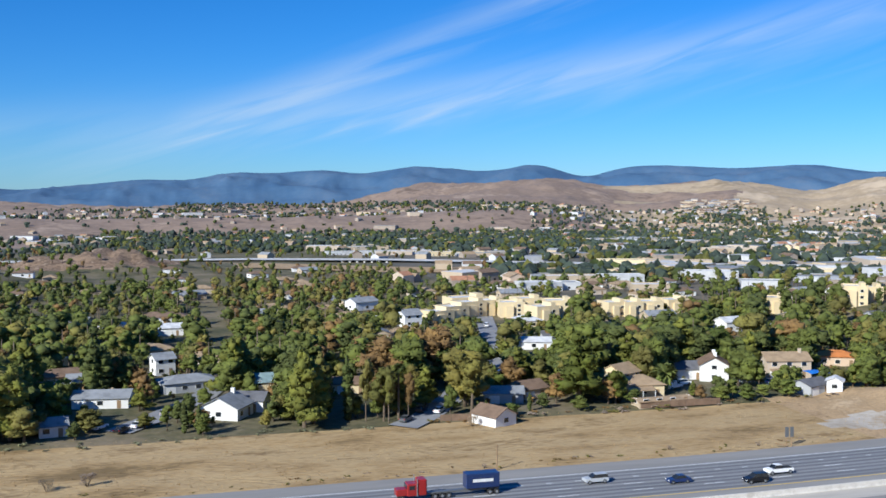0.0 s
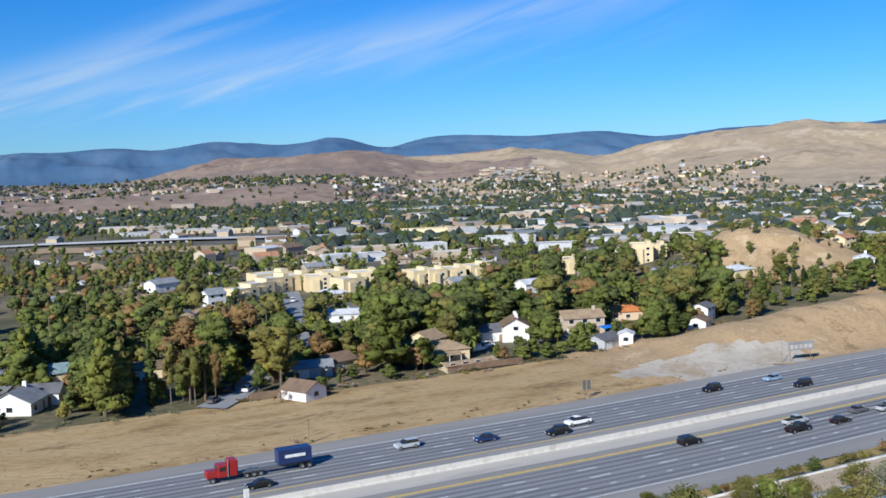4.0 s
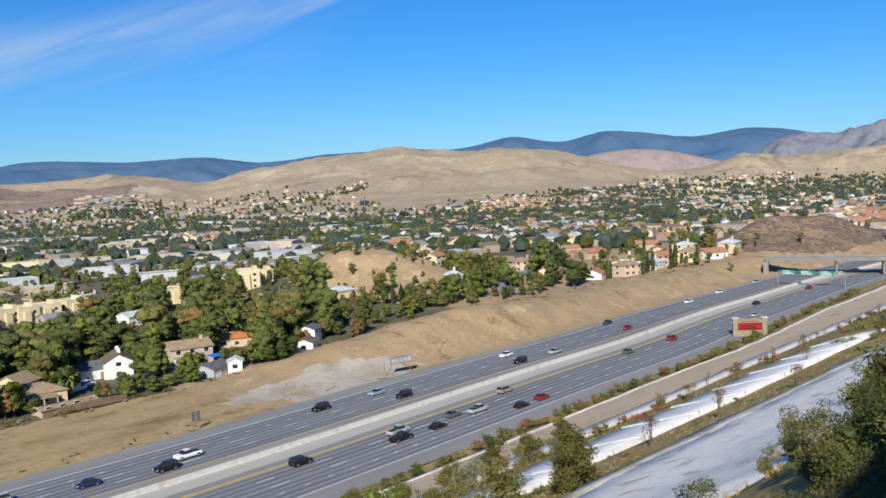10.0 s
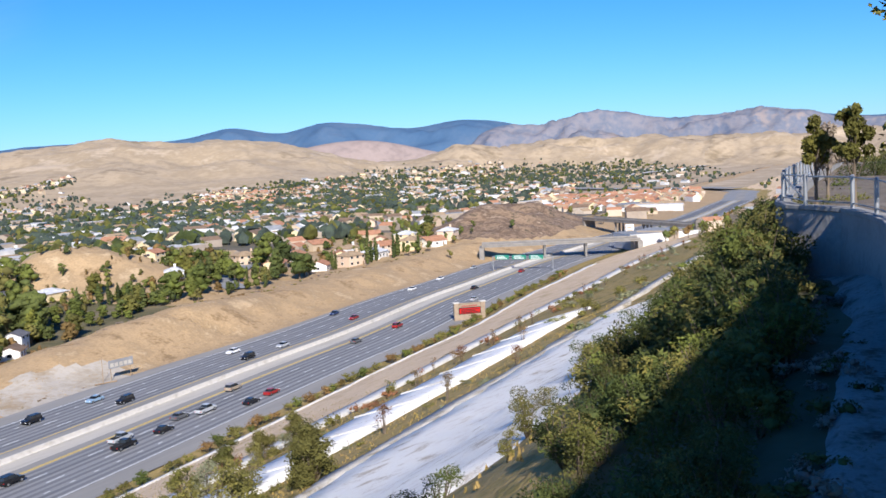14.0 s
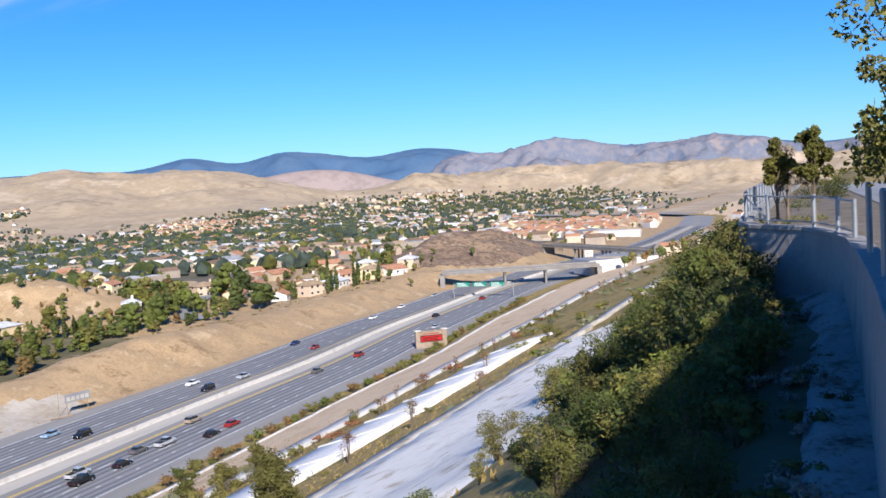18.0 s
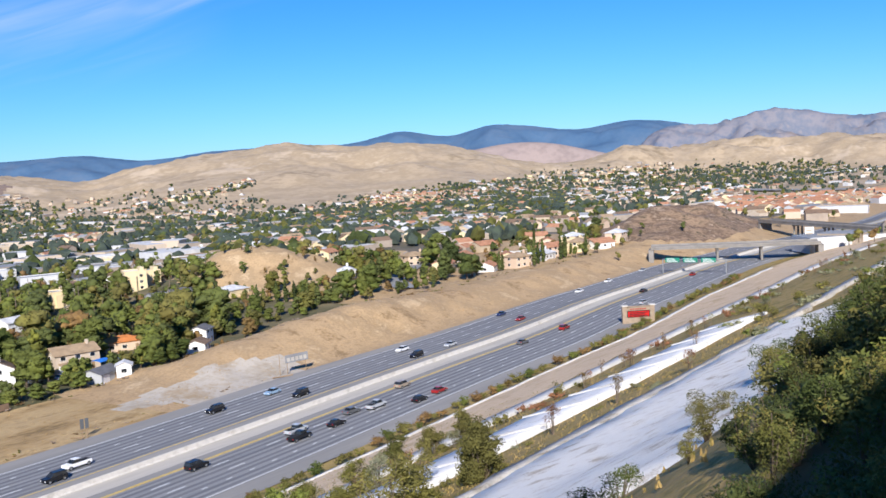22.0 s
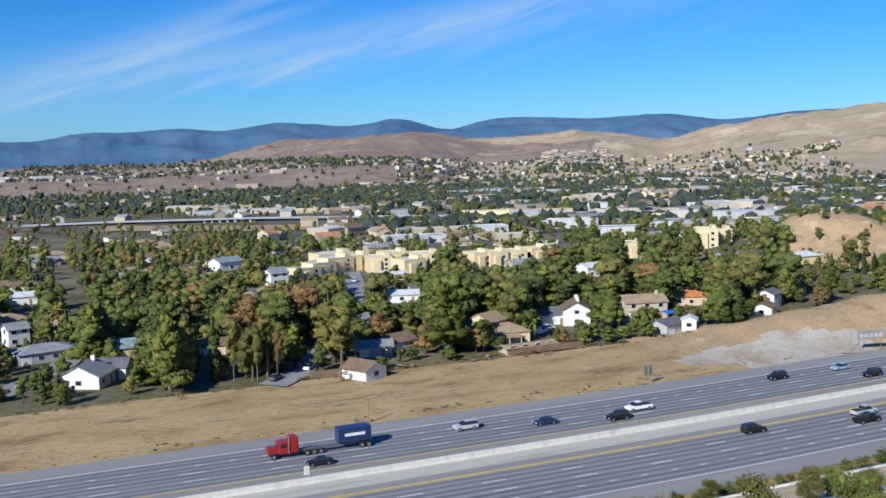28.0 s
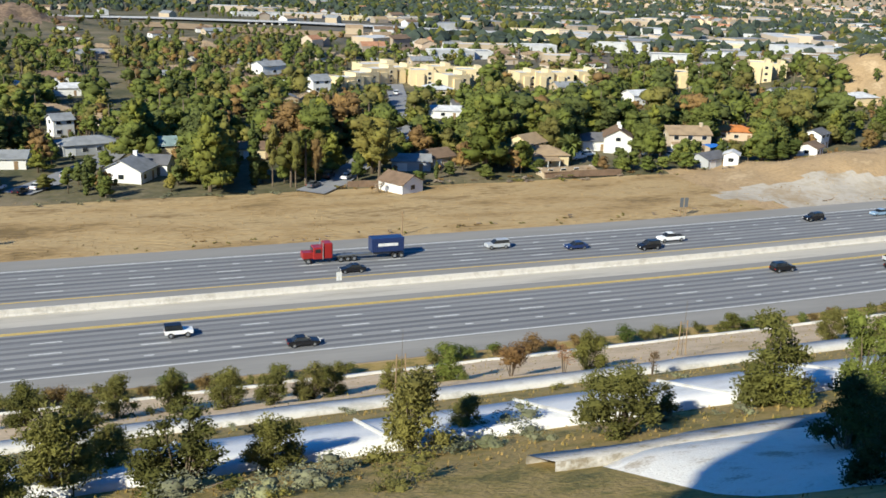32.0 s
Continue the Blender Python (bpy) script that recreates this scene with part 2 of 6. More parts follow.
# the far entry is greyed: haze over distant trees put into leaf colour
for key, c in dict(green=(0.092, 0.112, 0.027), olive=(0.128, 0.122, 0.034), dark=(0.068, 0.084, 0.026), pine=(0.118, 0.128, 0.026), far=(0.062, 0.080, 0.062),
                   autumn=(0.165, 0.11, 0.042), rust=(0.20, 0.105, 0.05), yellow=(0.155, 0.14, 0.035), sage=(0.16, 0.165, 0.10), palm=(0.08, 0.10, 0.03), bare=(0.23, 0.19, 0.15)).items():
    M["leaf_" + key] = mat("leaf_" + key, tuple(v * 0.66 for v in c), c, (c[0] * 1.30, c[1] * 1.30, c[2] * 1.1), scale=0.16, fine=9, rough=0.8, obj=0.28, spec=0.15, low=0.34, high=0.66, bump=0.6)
for key, c in dict(white=(0.78, 0.77, 0.74), cream=(0.72, 0.585, 0.355), tan=(0.50, 0.40, 0.28), stucco=(0.56, 0.46, 0.35), grey=(0.42, 0.43, 0.44), peach=(0.66, 0.50, 0.36)).items():
    M["wall_" + key] = mat("wall_" + key, tuple(v * 0.93 for v in c), c, scale=0.4, fine=12, bump=0.1)
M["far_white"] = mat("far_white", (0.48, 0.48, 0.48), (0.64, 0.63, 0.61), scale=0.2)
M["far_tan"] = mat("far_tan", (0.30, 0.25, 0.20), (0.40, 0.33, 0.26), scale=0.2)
for key, c in dict(brown=(0.20, 0.135, 0.09), tan=(0.36, 0.26, 0.16), grey=(0.27, 0.28, 0.29), tile=(0.42, 0.21, 0.12), orange=(0.55, 0.20, 0.06), slate=(0.14, 0.14, 0.15), white=(0.60, 0.60, 0.60), teal=(0.22, 0.30, 0.30)).items():
    M["roof_" + key] = mat("roof_" + key, tuple(v * 0.75 for v in c), c, tuple(v * 1.15 for v in c), scale=0.5, fine=10, bump=0.5)
for key, c in dict(white=(0.80, 0.80, 0.79), black=(0.012, 0.012, 0.014), silver=(0.42, 0.44, 0.46), red=(0.28, 0.02, 0.018), blue=(0.03, 0.07, 0.20), grey=(0.11, 0.115, 0.12), sky=(0.25, 0.36, 0.48), navy=(0.018, 0.035, 0.11), tan=(0.33, 0.27, 0.2)).items():
    M["car_" + key] = mat("car_" + key, c, tuple(v * 1.08 for v in c), scale=1, rough=0.28, spec=0.5)
M["tarp"] = mat("tarp", (0.02, 0.14, 0.52), (0.03, 0.20, 0.62), scale=1, bump=0.4)
M["sign_green"] = mat("sign_green", (0.02, 0.20, 0.13), (0.03, 0.24, 0.16), scale=1, rough=0.5)
M["stone_tan"] = mat("stone_tan", (0.27, 0.205, 0.145), (0.36, 0.28, 0.20), scale=0.8, bump=0.3)


def glow(name, c, power):
    m = mat(name, c, tuple(v * 1.1 for v in c), scale=2)
    b = m.node_tree.nodes["Principled BSDF"]
    b.inputs["Emission Color"].default_value, b.inputs["Emission Strength"].default_value = (*c, 1), power
    return m


M["led_red"] = glow("led_red", (0.42, 0.014, 0.012), 0.16)


# ---- helpers for building ----
def mesh(name, verts, faces, materials, index=None, smooth=False):
    me = bpy.data.meshes.new(name)
    me.from_pydata(verts, [], faces)
    for m in (materials if isinstance(materials, (list, tuple)) else [materials]):
        me.materials.append(m)
    if index is not None:
        me.polygons.foreach_set("material_index", index)
    if smooth:
        me.polygons.foreach_set("use_smooth", [True] * len(me.polygons))
    me.update()
    return me


def thing(name, label, category, x=0, y=0, z=0, turn=0, group="", kind=""):
    ob = new(name)
    ob.empty_display_size = 0.2
    ob.matrix_basis = pose(x, y, z, 0, 0, turn)
    return tagged(ob, label, category, group, kind)


def part(name, bm, material, parent, label=""):
    """Links a bmesh (or a mesh) as one mesh object under a thing or a part."""
    if isinstance(bm, bmesh.types.BMesh):
        me = bpy.data.meshes.new(name)
        bm.to_mesh(me)
        bm.free()
        for m in (material if isinstance(material, (list, tuple)) else [material]):
            me.materials.append(m)
    else:
        me = bm
    ob = new(name, me)
    ob.parent = parent
    return tagged(ob, label)


def box(x0, y0, z0, x1, y1, z1, bevel=0.0, bm=None):
    bm = bm or bmesh.new()
    r = bmesh.ops.create_cube(bm, size=1)
    vs = r["verts"]
    bmesh.ops.scale(bm, vec=(x1 - x0, y1 - y0, z1 - z0), verts=vs)
    bmesh.ops.translate(bm, vec=((x0 + x1) / 2, (y0 + y1) / 2, (z0 + z1) / 2), verts=vs)
    if bevel:
        es = list({e for v in vs for e in v.link_edges})
        bmesh.ops.bevel(bm, geom=es, offset=bevel, segments=1, affect="EDGES")
    return bm


def rod(a, b, r0, r1=None, sides=8, bm=None):
    bm = bm or bmesh.new()
    a, b = Vector(a), Vector(b)
    m = Matrix.Translation((a + b) / 2) @ (b - a).to_track_quat("Z", "Y").to_matrix().to_4x4()
    bmesh.ops.create_cone(bm, cap_ends=True, segments=sides, radius1=r0, radius2=r0 if r1 is None else r1, depth=(b - a).length, matrix=m)
    return bm


def prism(outline, x0, x1, bm=None):
    """Extrudes an outline in (y, z) from x0 to x1."""
    bm = bm or bmesh.new()
    a = [bm.verts.new((x0, y, z)) for y, z in outline]
    b = [bm.verts.new((x1, y, z)) for y, z in outline]
    n = len(outline)
    for k in range(n):
        bm.faces.new((a[k], a[(k + 1) % n], b[(k + 1) % n], b[k]))
    bm.faces.new(a[::-1])
    bm.faces.new(b)
    bmesh.ops.recalc_face_normals(bm, faces=bm.faces)
    return bm


def smooth01(t):
    t = min(1.0, max(0.0, t))
    return t * t * (3 - 2 * t)


def knots(x, xs, ys):
    """A smooth line through a few knots."""
    if x <= xs[0]:
        return ys[0]
    for k in range(len(xs) - 1):
        if x <= xs[k + 1]:
            return ys[k] + (ys[k + 1] - ys[k]) * smooth01((x - xs[k]) / (xs[k + 1] - xs[k]))
    return ys[-1]


def bell(x, y, cx, cy, sx, sy, turn=0.0):
    c, s = math.cos(radians(turn)), math.sin(radians(turn))
    u, v = (x - cx) * c + (y - cy) * s, -(x - cx) * s + (y - cy) * c
    return math.exp(-(u / sx) ** 2 - (v / sy) ** 2)


# ---- the plan: freeway, hillside, valley ----
def swell(r):
    """Beyond the suburb the valley falls away and its far side lies further off: the factor on plan distances."""
    return float(np.interp(r, (0, 600, 750, 1000, 1500, 2000, 2700, 3100, 4300, 4600, 6900), (600, 600, 790, 1250, 2200, 2900, 3600, 3900, 4550, 4700, 6950))) / max(r, 600.0)


def beyond(x, y, z):
    k = swell(math.hypot(x, y))
    return x * k, y * k, 54 + (z - 54) * k


CX = (-900, 90, 240, 350, 440, 520, 610, 720, 900, 1040, 1130)
CY = (154, 154, 159, 166, 168, 163, 152, 141, 144, 158, 200)


def middle(x):
    return knots(x, CX, CY)


def near_edge(x):
    return middle(x) - knots(x, (250, 480, 700), (31, 26, 15))


def far_edge(x):
    return middle(x) + knots(x, (150, 420, 700), (28, 21, 14))


PY = (-60, 0.5, 6, 25, 35, 47, 57, 75, 78, 110, 119)
PZ = (49, 49.4, 46.8, 36.2, 32.3, 27.6, 24.3, 16.5, 16.0, 3.8, 0.0)


def ground(x, y):
    ne, fe = near_edge(x), far_edge(x)
    if y < ne:
        ys = y * 123 / ne if y > 0 else y
        z = float(np.interp(ys, PY, PZ)) * knots(x, (240, 520, 800), (1, 0.62, 0.2))
        z += knots(x, (7, 12, 21, 60), (0, 0.6, 1.8, 2.2)) * (1 - smooth01((y - 2) / 16))
        if 3 < x < 60 and y < 9:
            shelf = knots(x, (3, 7, 18, 24, 60), (50.3, 50.3, 50.7, 50.7, 49.6))
            z += max(0.0, shelf - z) * smooth01((x - 3) / 2.5) * (1 - smooth01((y - knots(x, (5, 18, 24, 40), (0.7, 1.0, 2.2, 4.2))) / 2.6))
        return z + (noise.noise((x * 0.13, y * 0.13, 3)) * (0.1 if 23 < ys < 39 or 45 < ys < 59 or 73 < ys < 79 else 0.35) if 2 < ys < 112 else 0)
    if y < fe + 2:
        return -0.25
    t = (y - fe - 2)
    z = -0.1
    crest = knots(x, (150, 205, 245, 330, 520, 640), (0, 6.5, 9.5, 5.5, 4.5, 1.0))
    back = knots(x, (240, 330, 560, 680), (0, 4.2, 4.0, 0))
    z += crest * smooth01((t - 1) / 24) * (1 - smooth01((t - 26) / 26)) + back * smooth01((t - 26) / 26) * (1 - smooth01((y - 400) / 200))
    if crest > 1 and t < 60:
        z += (noise.noise((x * 0.11, y * 0.05, 1)) * 1.1 - 1.6 * max(0, noise.noise((x * 0.16 + y * 0.1, 0, 6)) - 0.12) * bell(x, y, 250, 200, 34, 60) * 4) * smooth01(t / 12)
    z += 15 * bell(x, y, -60, 760, 60, 40, 10) + 16 * bell(x, y, -150, 640, 60, 45, 0) + 14 * min(1.0, 1.3 * bell(x, y, 327, 336, 34, 22, -45)) + 14 * min(1.0, 1.5 * bell(x, y, 612, 242, 92, 34, 10)) + 6 * bell(x, y, 500, 420, 60, 40)
    rocky = bell(x, y, 612, 242, 92, 34, 10) + bell(x, y, 327, 336, 34, 22, -45) + bell(x, y, -60, 760, 60, 40, 10)
    if rocky > 0.05:
        z += rocky * 6.0 * (noise.noise((x * 0.05 + y * 0.03, y * 0.035, 4)) + 0.95 * noise.noise((x * 0.10 + 0.04 * y, y * 0.07, 8)) - 0.5 * abs(noise.noise((x * 0.06, y * 0.03, 2))))
    if y > 226:
        z += 0.8 * noise.noise((x * 0.012, y * 0.012, 7))
    else:
        z += 0.35 * noise.noise((x * 0.06, y * 0.1, 9)) * smooth01(t / 6)
    return z


def graded(stops):
    """Grid lines: (from, to, step) runs."""
    out = []
    for a, b, n in stops:
        out += list(np.linspace(a, b, n, endpoint=False))
    return out


gx = [-4800, -3000, -1800, -1100] + graded([(-700, -120, 40), (-120, 440, 150), (440, 760, 64), (760, 1500, 50), (1500, 4900, 30)]) + [4900]
gy = [-900, -400, -150, -60, -20, -6] + graded([(-2, 122, 74), (122, 250, 64), (250, 460, 56), (460, 900, 50), (900, 2000, 40), (2000, 4900, 20)]) + [4900]
verts = [beyond(x, y, ground(x, y)) for y in gy for x in gx]
nx = len(gx)
faces, index = [], []
for j in range(len(gy) - 1):
    for i in range(nx - 1):
        faces.append((j * nx + i, j * nx + i + 1, (j + 1) * nx + i + 1, (j + 1) * nx + i))
        x, y = (gx[i] + gx[i + 1]) / 2, (gy[j] + gy[j + 1]) / 2
        ne, fe = near_edge(x), far_edge(x)
        if y < ne:
            ys = y * 123 / ne
            # near the wall, dark soil stands in for shade on pale ground
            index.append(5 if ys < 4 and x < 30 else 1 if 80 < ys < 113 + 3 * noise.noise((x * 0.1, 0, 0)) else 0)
        elif bell(x, y, 612, 242, 92, 34, 10) > 0.14 and y > fe + 7:
            index.append(6)
        elif y < fe + 58 and x > 150 and y < fe + knots(x, (150, 200, 420), (46, 52, 34)):
            pale = bell(x, y, 172, 196, 32, 15) + 0.55 * noise.noise((x * 0.05, y * 0.09, 2))
            index.append(3 if pale > 0.5 else 2)
        elif y < 226:
            pale = bell(x, y, 172, 196, 32, 15) + 0.55 * noise.noise((x * 0.05, y * 0.09, 2))
            index.append(3 if pale > 0.5 else 4)
        elif bell(x, y, 327, 336, 34, 22, -45) > 0.3:
            index.append(2)
        elif bell(x, y, -60, 760, 60, 40, 10) > 0.3:
            index.append(6)
        elif 290 < x < 580 and y < 335:
            index.append(2)
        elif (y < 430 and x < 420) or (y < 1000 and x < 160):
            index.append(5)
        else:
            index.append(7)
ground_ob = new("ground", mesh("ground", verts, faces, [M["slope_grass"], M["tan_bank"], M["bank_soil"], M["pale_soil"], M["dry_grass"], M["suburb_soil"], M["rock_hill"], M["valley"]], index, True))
tagged(ground_ob, "dry grassy ground with tan earth banks", "ground", kind="structure")


def ribbon(name, line, offsets, lift, material, label, category, parent=None, height=None):
    """A strip between two offsets from a line of (x, y) points; draped over height(x, y) or at a constant lift."""
    vs, fs = [], []
    for k, (x, y) in enumerate(line):
        a, b = line[max(0, k - 1)], line[min(len(line) - 1, k + 1)]
        d = Vector((b[0] - a[0], b[1] - a[1])).normalized()
        for o in offsets:
            px, py = x - d.y * o, y + d.x * o
            vs.append(beyond(px, py, (height(px, py) if height else 0) + lift))
    m = len(offsets)
    for k in range(len(line) - 1):
        for i in range(m - 1):
            fs.append((k * m + i, (k + 1) * m + i, (k + 1) * m + i + 1, k * m + i + 1))
    ob = new(name, mesh(name, vs, fs, material))
    if parent:
        ob.parent = parent
        return tagged(ob, label)
    return tagged(ob, label, category, kind="structure")


def edge_strip(name, lo, hi, lift, material, parent, x0=-400, x1=640, step=10, label=""):
    """A strip of the freeway between two offsets (functions of x) from its middle."""
    vs, fs = [], []
    xs = np.arange(x0, x1 + 0.1, step)
    for x in xs:
        vs += [beyond(x, middle(x) + lo(x), lift), beyond(x, middle(x) + hi(x), lift)]
    for k in range(len(xs) - 1):
        fs.append((2 * k, 2 * k + 2, 2 * k + 3, 2 * k + 1))
    ob = new(name, mesh(name, vs, fs, material))
    ob.parent = parent
    return tagged(ob, label)


road = tagged(new("road"), "grey ten-lane freeway with worn lane lines", "road", kind="structure")
edge_strip("shoulder", lambda x: near_edge(x) - middle(x) - 0.5, lambda x: far_edge(x) - middle(x) + 1, 0.0, M["shoulder"], road, -500, 1120, label="pale worn concrete shoulder")
NARROW = lambda x: knots(x, (260, 480, 700), (1, 0.86, 0.52))
edge_strip("carriageway", lambda x: -25.6 * NARROW(x), lambda x: -8.9 * NARROW(x), 0.012, M["asphalt"], road, -500, 1120)
edge_strip("carriageway", lambda x: 6.2 * NARROW(x), lambda x: 23.2 * NARROW(x), 0.012, M["asphalt"], road, -500, 1120)
LANES_NEAR, LANES_FAR = (-23.2, -19.0, -14.8, -10.7), (8.2, 12.2, 16.2, 20.4)
for o in LANES_NEAR + LANES_FAR:
    for s in (-0.95, 0.95):
        edge_strip("wheel_track", lambda x: (o + s) * NARROW(x) - 0.48, lambda x: (o + s) * NARROW(x) + 0.48, 0.018, M["tyre_track"], road, -500, 900, label="dark worn wheel track")
for o, m in ((-25.3, "white_paint"), (-8.4, "yellow_paint"), (-7.9, "yellow_paint"), (6.0, "yellow_paint"), (22.6, "white_paint")):
    edge_strip("edge_line", lambda x: o * NARROW(x) - (0.2 if m[0] == "y" else 0.13), lambda x: o * NARROW(x) + (0.2 if m[0] == "y" else 0.13), 0.024, M[m], road, -500, 900, label="solid painted edge line")


def dashes(o, long, gap, wide, x1=520):
    vs, fs = [], []
    x = -300.0
    while x < x1:
        c0, c1 = middle(x) + o * NARROW(x), middle(x + long) + o * NARROW(x + long)
        k = len(vs)
        vs += [(x, c0 - wide, 0.024), (x + long, c1 - wide, 0.024), (x + long, c1 + wide, 0.024), (x, c0 + wide, 0.024)]
        fs.append((k, k + 1, k + 2, k + 3))
        x += long + gap
    ob = new("lane_line", mesh("lane_line", vs, fs, M["white_paint"]))
    ob.parent = road
    tagged(ob, "dashed white lane line", kind="stuff")


for o in (-12.7, -16.9):
    dashes(o, 4.2, 10.4, 0.13)
dashes(-21.1, 1.3, 4.6, 0.13)
for o in (10.2, 14.2):
    dashes(o, 4.2, 10.4, 0.13)
dashes(18.3, 1.3, 4.6, 0.13)

# median: concrete barrier in cast lengths
barrier = tagged(new("median_barrier"), "pale concrete median barrier in cast lengths", "barrier", kind="structure")
prof = [(-0.34, 0.0), (-0.34, 0.10), (-0.20, 0.33), (-0.12, 1.07), (0.12, 1.07), (0.20, 0.33), (0.34, 0.10), (0.34, 0.0)]
bar_me = bpy.data.meshes.new("segment")
b_ = prism(prof, 0.0, 5.97)
b_.to_mesh(bar_me)
b_.free()
bar_me.materials.append(M["barrier"])
for k in range(125):
    x = -180 + 6 * k
    d = middle(x + 6) - middle(x)
    ob = new("segment", bar_me)
    ob.parent = barrier
    ob.matrix_basis = pose(x, middle(x), 0, 0, 0, math.degrees(math.atan2(d, 6)))
edge_strip("median_strip", lambda x: -5.2 * NARROW(x), lambda x: 2.2 * NARROW(x), 0.006, M["median"], barrier, -500, 900, label="light concrete strip beside the barrier")


# plan of the hilltop wall's outer face
WALL = ((-14, 0.95), (-6, 0.95), (0, 0.95), (2.4, 0.72), (3.4, 0.32), (4.4, 0.04), (5.5, -0.08), (9.0, -0.07), (12.0, 0.0), (14.9, 0.13), (17.5, 0.27), (19.8, 0.46), (21.3, 0.76), (23.2, 1.35), (24.6, 2.6), (26.0, 3.0), (30, 3.3), (42, 3.8), (70, 4.4))


# paved strips down the hillside
def drape(name, y0, y1, x0, x1, lift, material, rough=0.0, step=2.5, rows=5, parent=None, label="", soft=False):
    vs, fs = [], []
    xs = np.arange(x0, x1 + 0.1, step)
    for x in xs:
        for r in range(rows):
            t = 0.015 if r == 1 and not soft else 0.985 if r == rows - 2 else r / (rows - 1)
            w = rough * noise.noise((x * 0.16, 3.3 * (r > rows / 2), y1)) if r in (0, 1, rows - 2, rows - 1) else 0
            ya = y0(x) if callable(y0) else y0
            y = (ya + (y1 - ya) * t + w) * near_edge(x) / 123
            vs.append((x, y, ground(x, y) + lift - (0.9 * (1 - smooth01((x - x0) / 5)) if soft else 0) - (0.5 if r in (0, rows - 1) and rough else 0)))
    for k in range(len(xs) - 1):
        for r in range(rows - 1):
            fs.append((k * rows + r, (k + 1) * rows + r, (k + 1) * rows + r + 1, k * rows + r + 1))
    ob = new(name, mesh(name, vs, fs, material, None, True))
    if parent:
        ob.parent = parent
        return tagged(ob, label)
    return tagged(ob, label, "paving", kind="structure")


drape("gravel_bench", lambda x: knots(x, (18.5, 22, 32, 70, 120), (34.4, 24, 12, 14, 24)), 35.0, 18.5, 120, 0.44, M["gravel"], 1.6, 1.2, 12, label="chalky white crushed-rock bench across the slope", soft=True)
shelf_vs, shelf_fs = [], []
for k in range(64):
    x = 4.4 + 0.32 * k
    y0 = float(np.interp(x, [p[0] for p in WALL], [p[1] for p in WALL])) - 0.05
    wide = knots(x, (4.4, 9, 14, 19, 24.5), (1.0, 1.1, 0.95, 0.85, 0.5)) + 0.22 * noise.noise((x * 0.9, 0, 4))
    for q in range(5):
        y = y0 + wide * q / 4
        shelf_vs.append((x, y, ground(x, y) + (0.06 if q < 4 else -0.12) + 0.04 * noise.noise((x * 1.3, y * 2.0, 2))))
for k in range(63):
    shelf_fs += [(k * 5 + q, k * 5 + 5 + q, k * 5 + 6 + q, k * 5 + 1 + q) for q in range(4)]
tagged(new("wall_path", mesh("wall_path", shelf_vs, shelf_fs, M["shade_toned_gravel"], None, True)), "grey crushed-rock strip along the foot of the wall", "path", kind="structure")
drape("bench_edge", 34.6, 37.0, 19, 190, 0.48, M["stony"], 1.5, 1.2, 5, label="grey stony edge of the bench")
drape("drain_strip", 74.6, 77.6, -60, 420, 0.45, M["concrete"], 0.5, 2.5, 5, label="narrow pale concrete drain along the slope")
drape("bank_path", 110.5, 113.0, -60, 420, 0.35, M["concrete"], 0.5, 3.0, 5, label="narrow concrete gutter above the shrubs")
apron = tagged(new("concrete_apron"), "bright concrete slope lining cast in panels", "slope lining", kind="structure")
for k in range(38):
    x0 = -40 + 5.6 * k
    if k in (4,) or k > 34:
        continue
    drape("panel", 47.2, 56.6, x0 + 0.04, x0 + 5.56, 0.5, M["pale_concrete"], 0.01, 1.84, 6, apron)
    if k % 2 == 0:
        yy = [47.2 + 2.35 * q for q in range(5)]
        bm = bmesh.new()
        for a, b in zip(yy, yy[1:]):
            a, b = a * near_edge(x0) / 123, b * near_edge(x0) / 123
            rod((x0, a, ground(x0, a) + 0.54), (x0, b, ground(x0, b) + 0.54), 0.14, sides=6, bm=bm)
        part("rib", bm, M["concrete"], apron, "raised concrete rib between panels")


# hills and far ranges on polar grids around the valley
def polar(name, a0, a1, na, radii, height, material, label, index=None):
    vs, fs = [], []
    for i in range(na + 1):
        a = radians(a0 + (a1 - a0) * i / na)
        for r in radii:
            x, y = r * math.sin(a), r * math.cos(a)
            vs.append(beyond(x, y, height(math.degrees(a), r, x, y)))
    m = len(radii)
    for i in range(na):
        for k in range(m - 1):
            fs.append((i * m + k, i * m + k + 1, (i + 1) * m + k + 1, (i + 1) * m + k))
    shade = [index(a0 + (a1 - a0) * (q // (m - 1)) / na, radii[q % (m - 1)]) for q in range(len(fs))] if index else None
    ob = new(name, mesh(name, vs, fs, material, shade, True))
    return tagged(ob, label, "hill", kind="structure")


def peaks(a, base, bumps):
    return base + sum(h * math.exp(-((a - c) / w) ** 2) for c, h, w in bumps)


# bumps of the two skylines at even bearings
HILL_BUMPS = (0.06, 0.29, 0.09, 0.06, 0.07, 0.05, 0.1, 0.07, 0.31, 0.94, 0.73, 0.95, 1.0, 0.64, 0.66, 0.94, 0.68, 0.35, 0.98, 1.21, 1.19, 1.59, 1.07, 1.47, 1.04, 0.72, 0.21, 0.18, 1.0, 0.47, 0.7, 0.65, 0.66, 0.59, 0.72, 0.51, 0.64, 0.56, 0.68, 0.4, 0.52, 0.6)
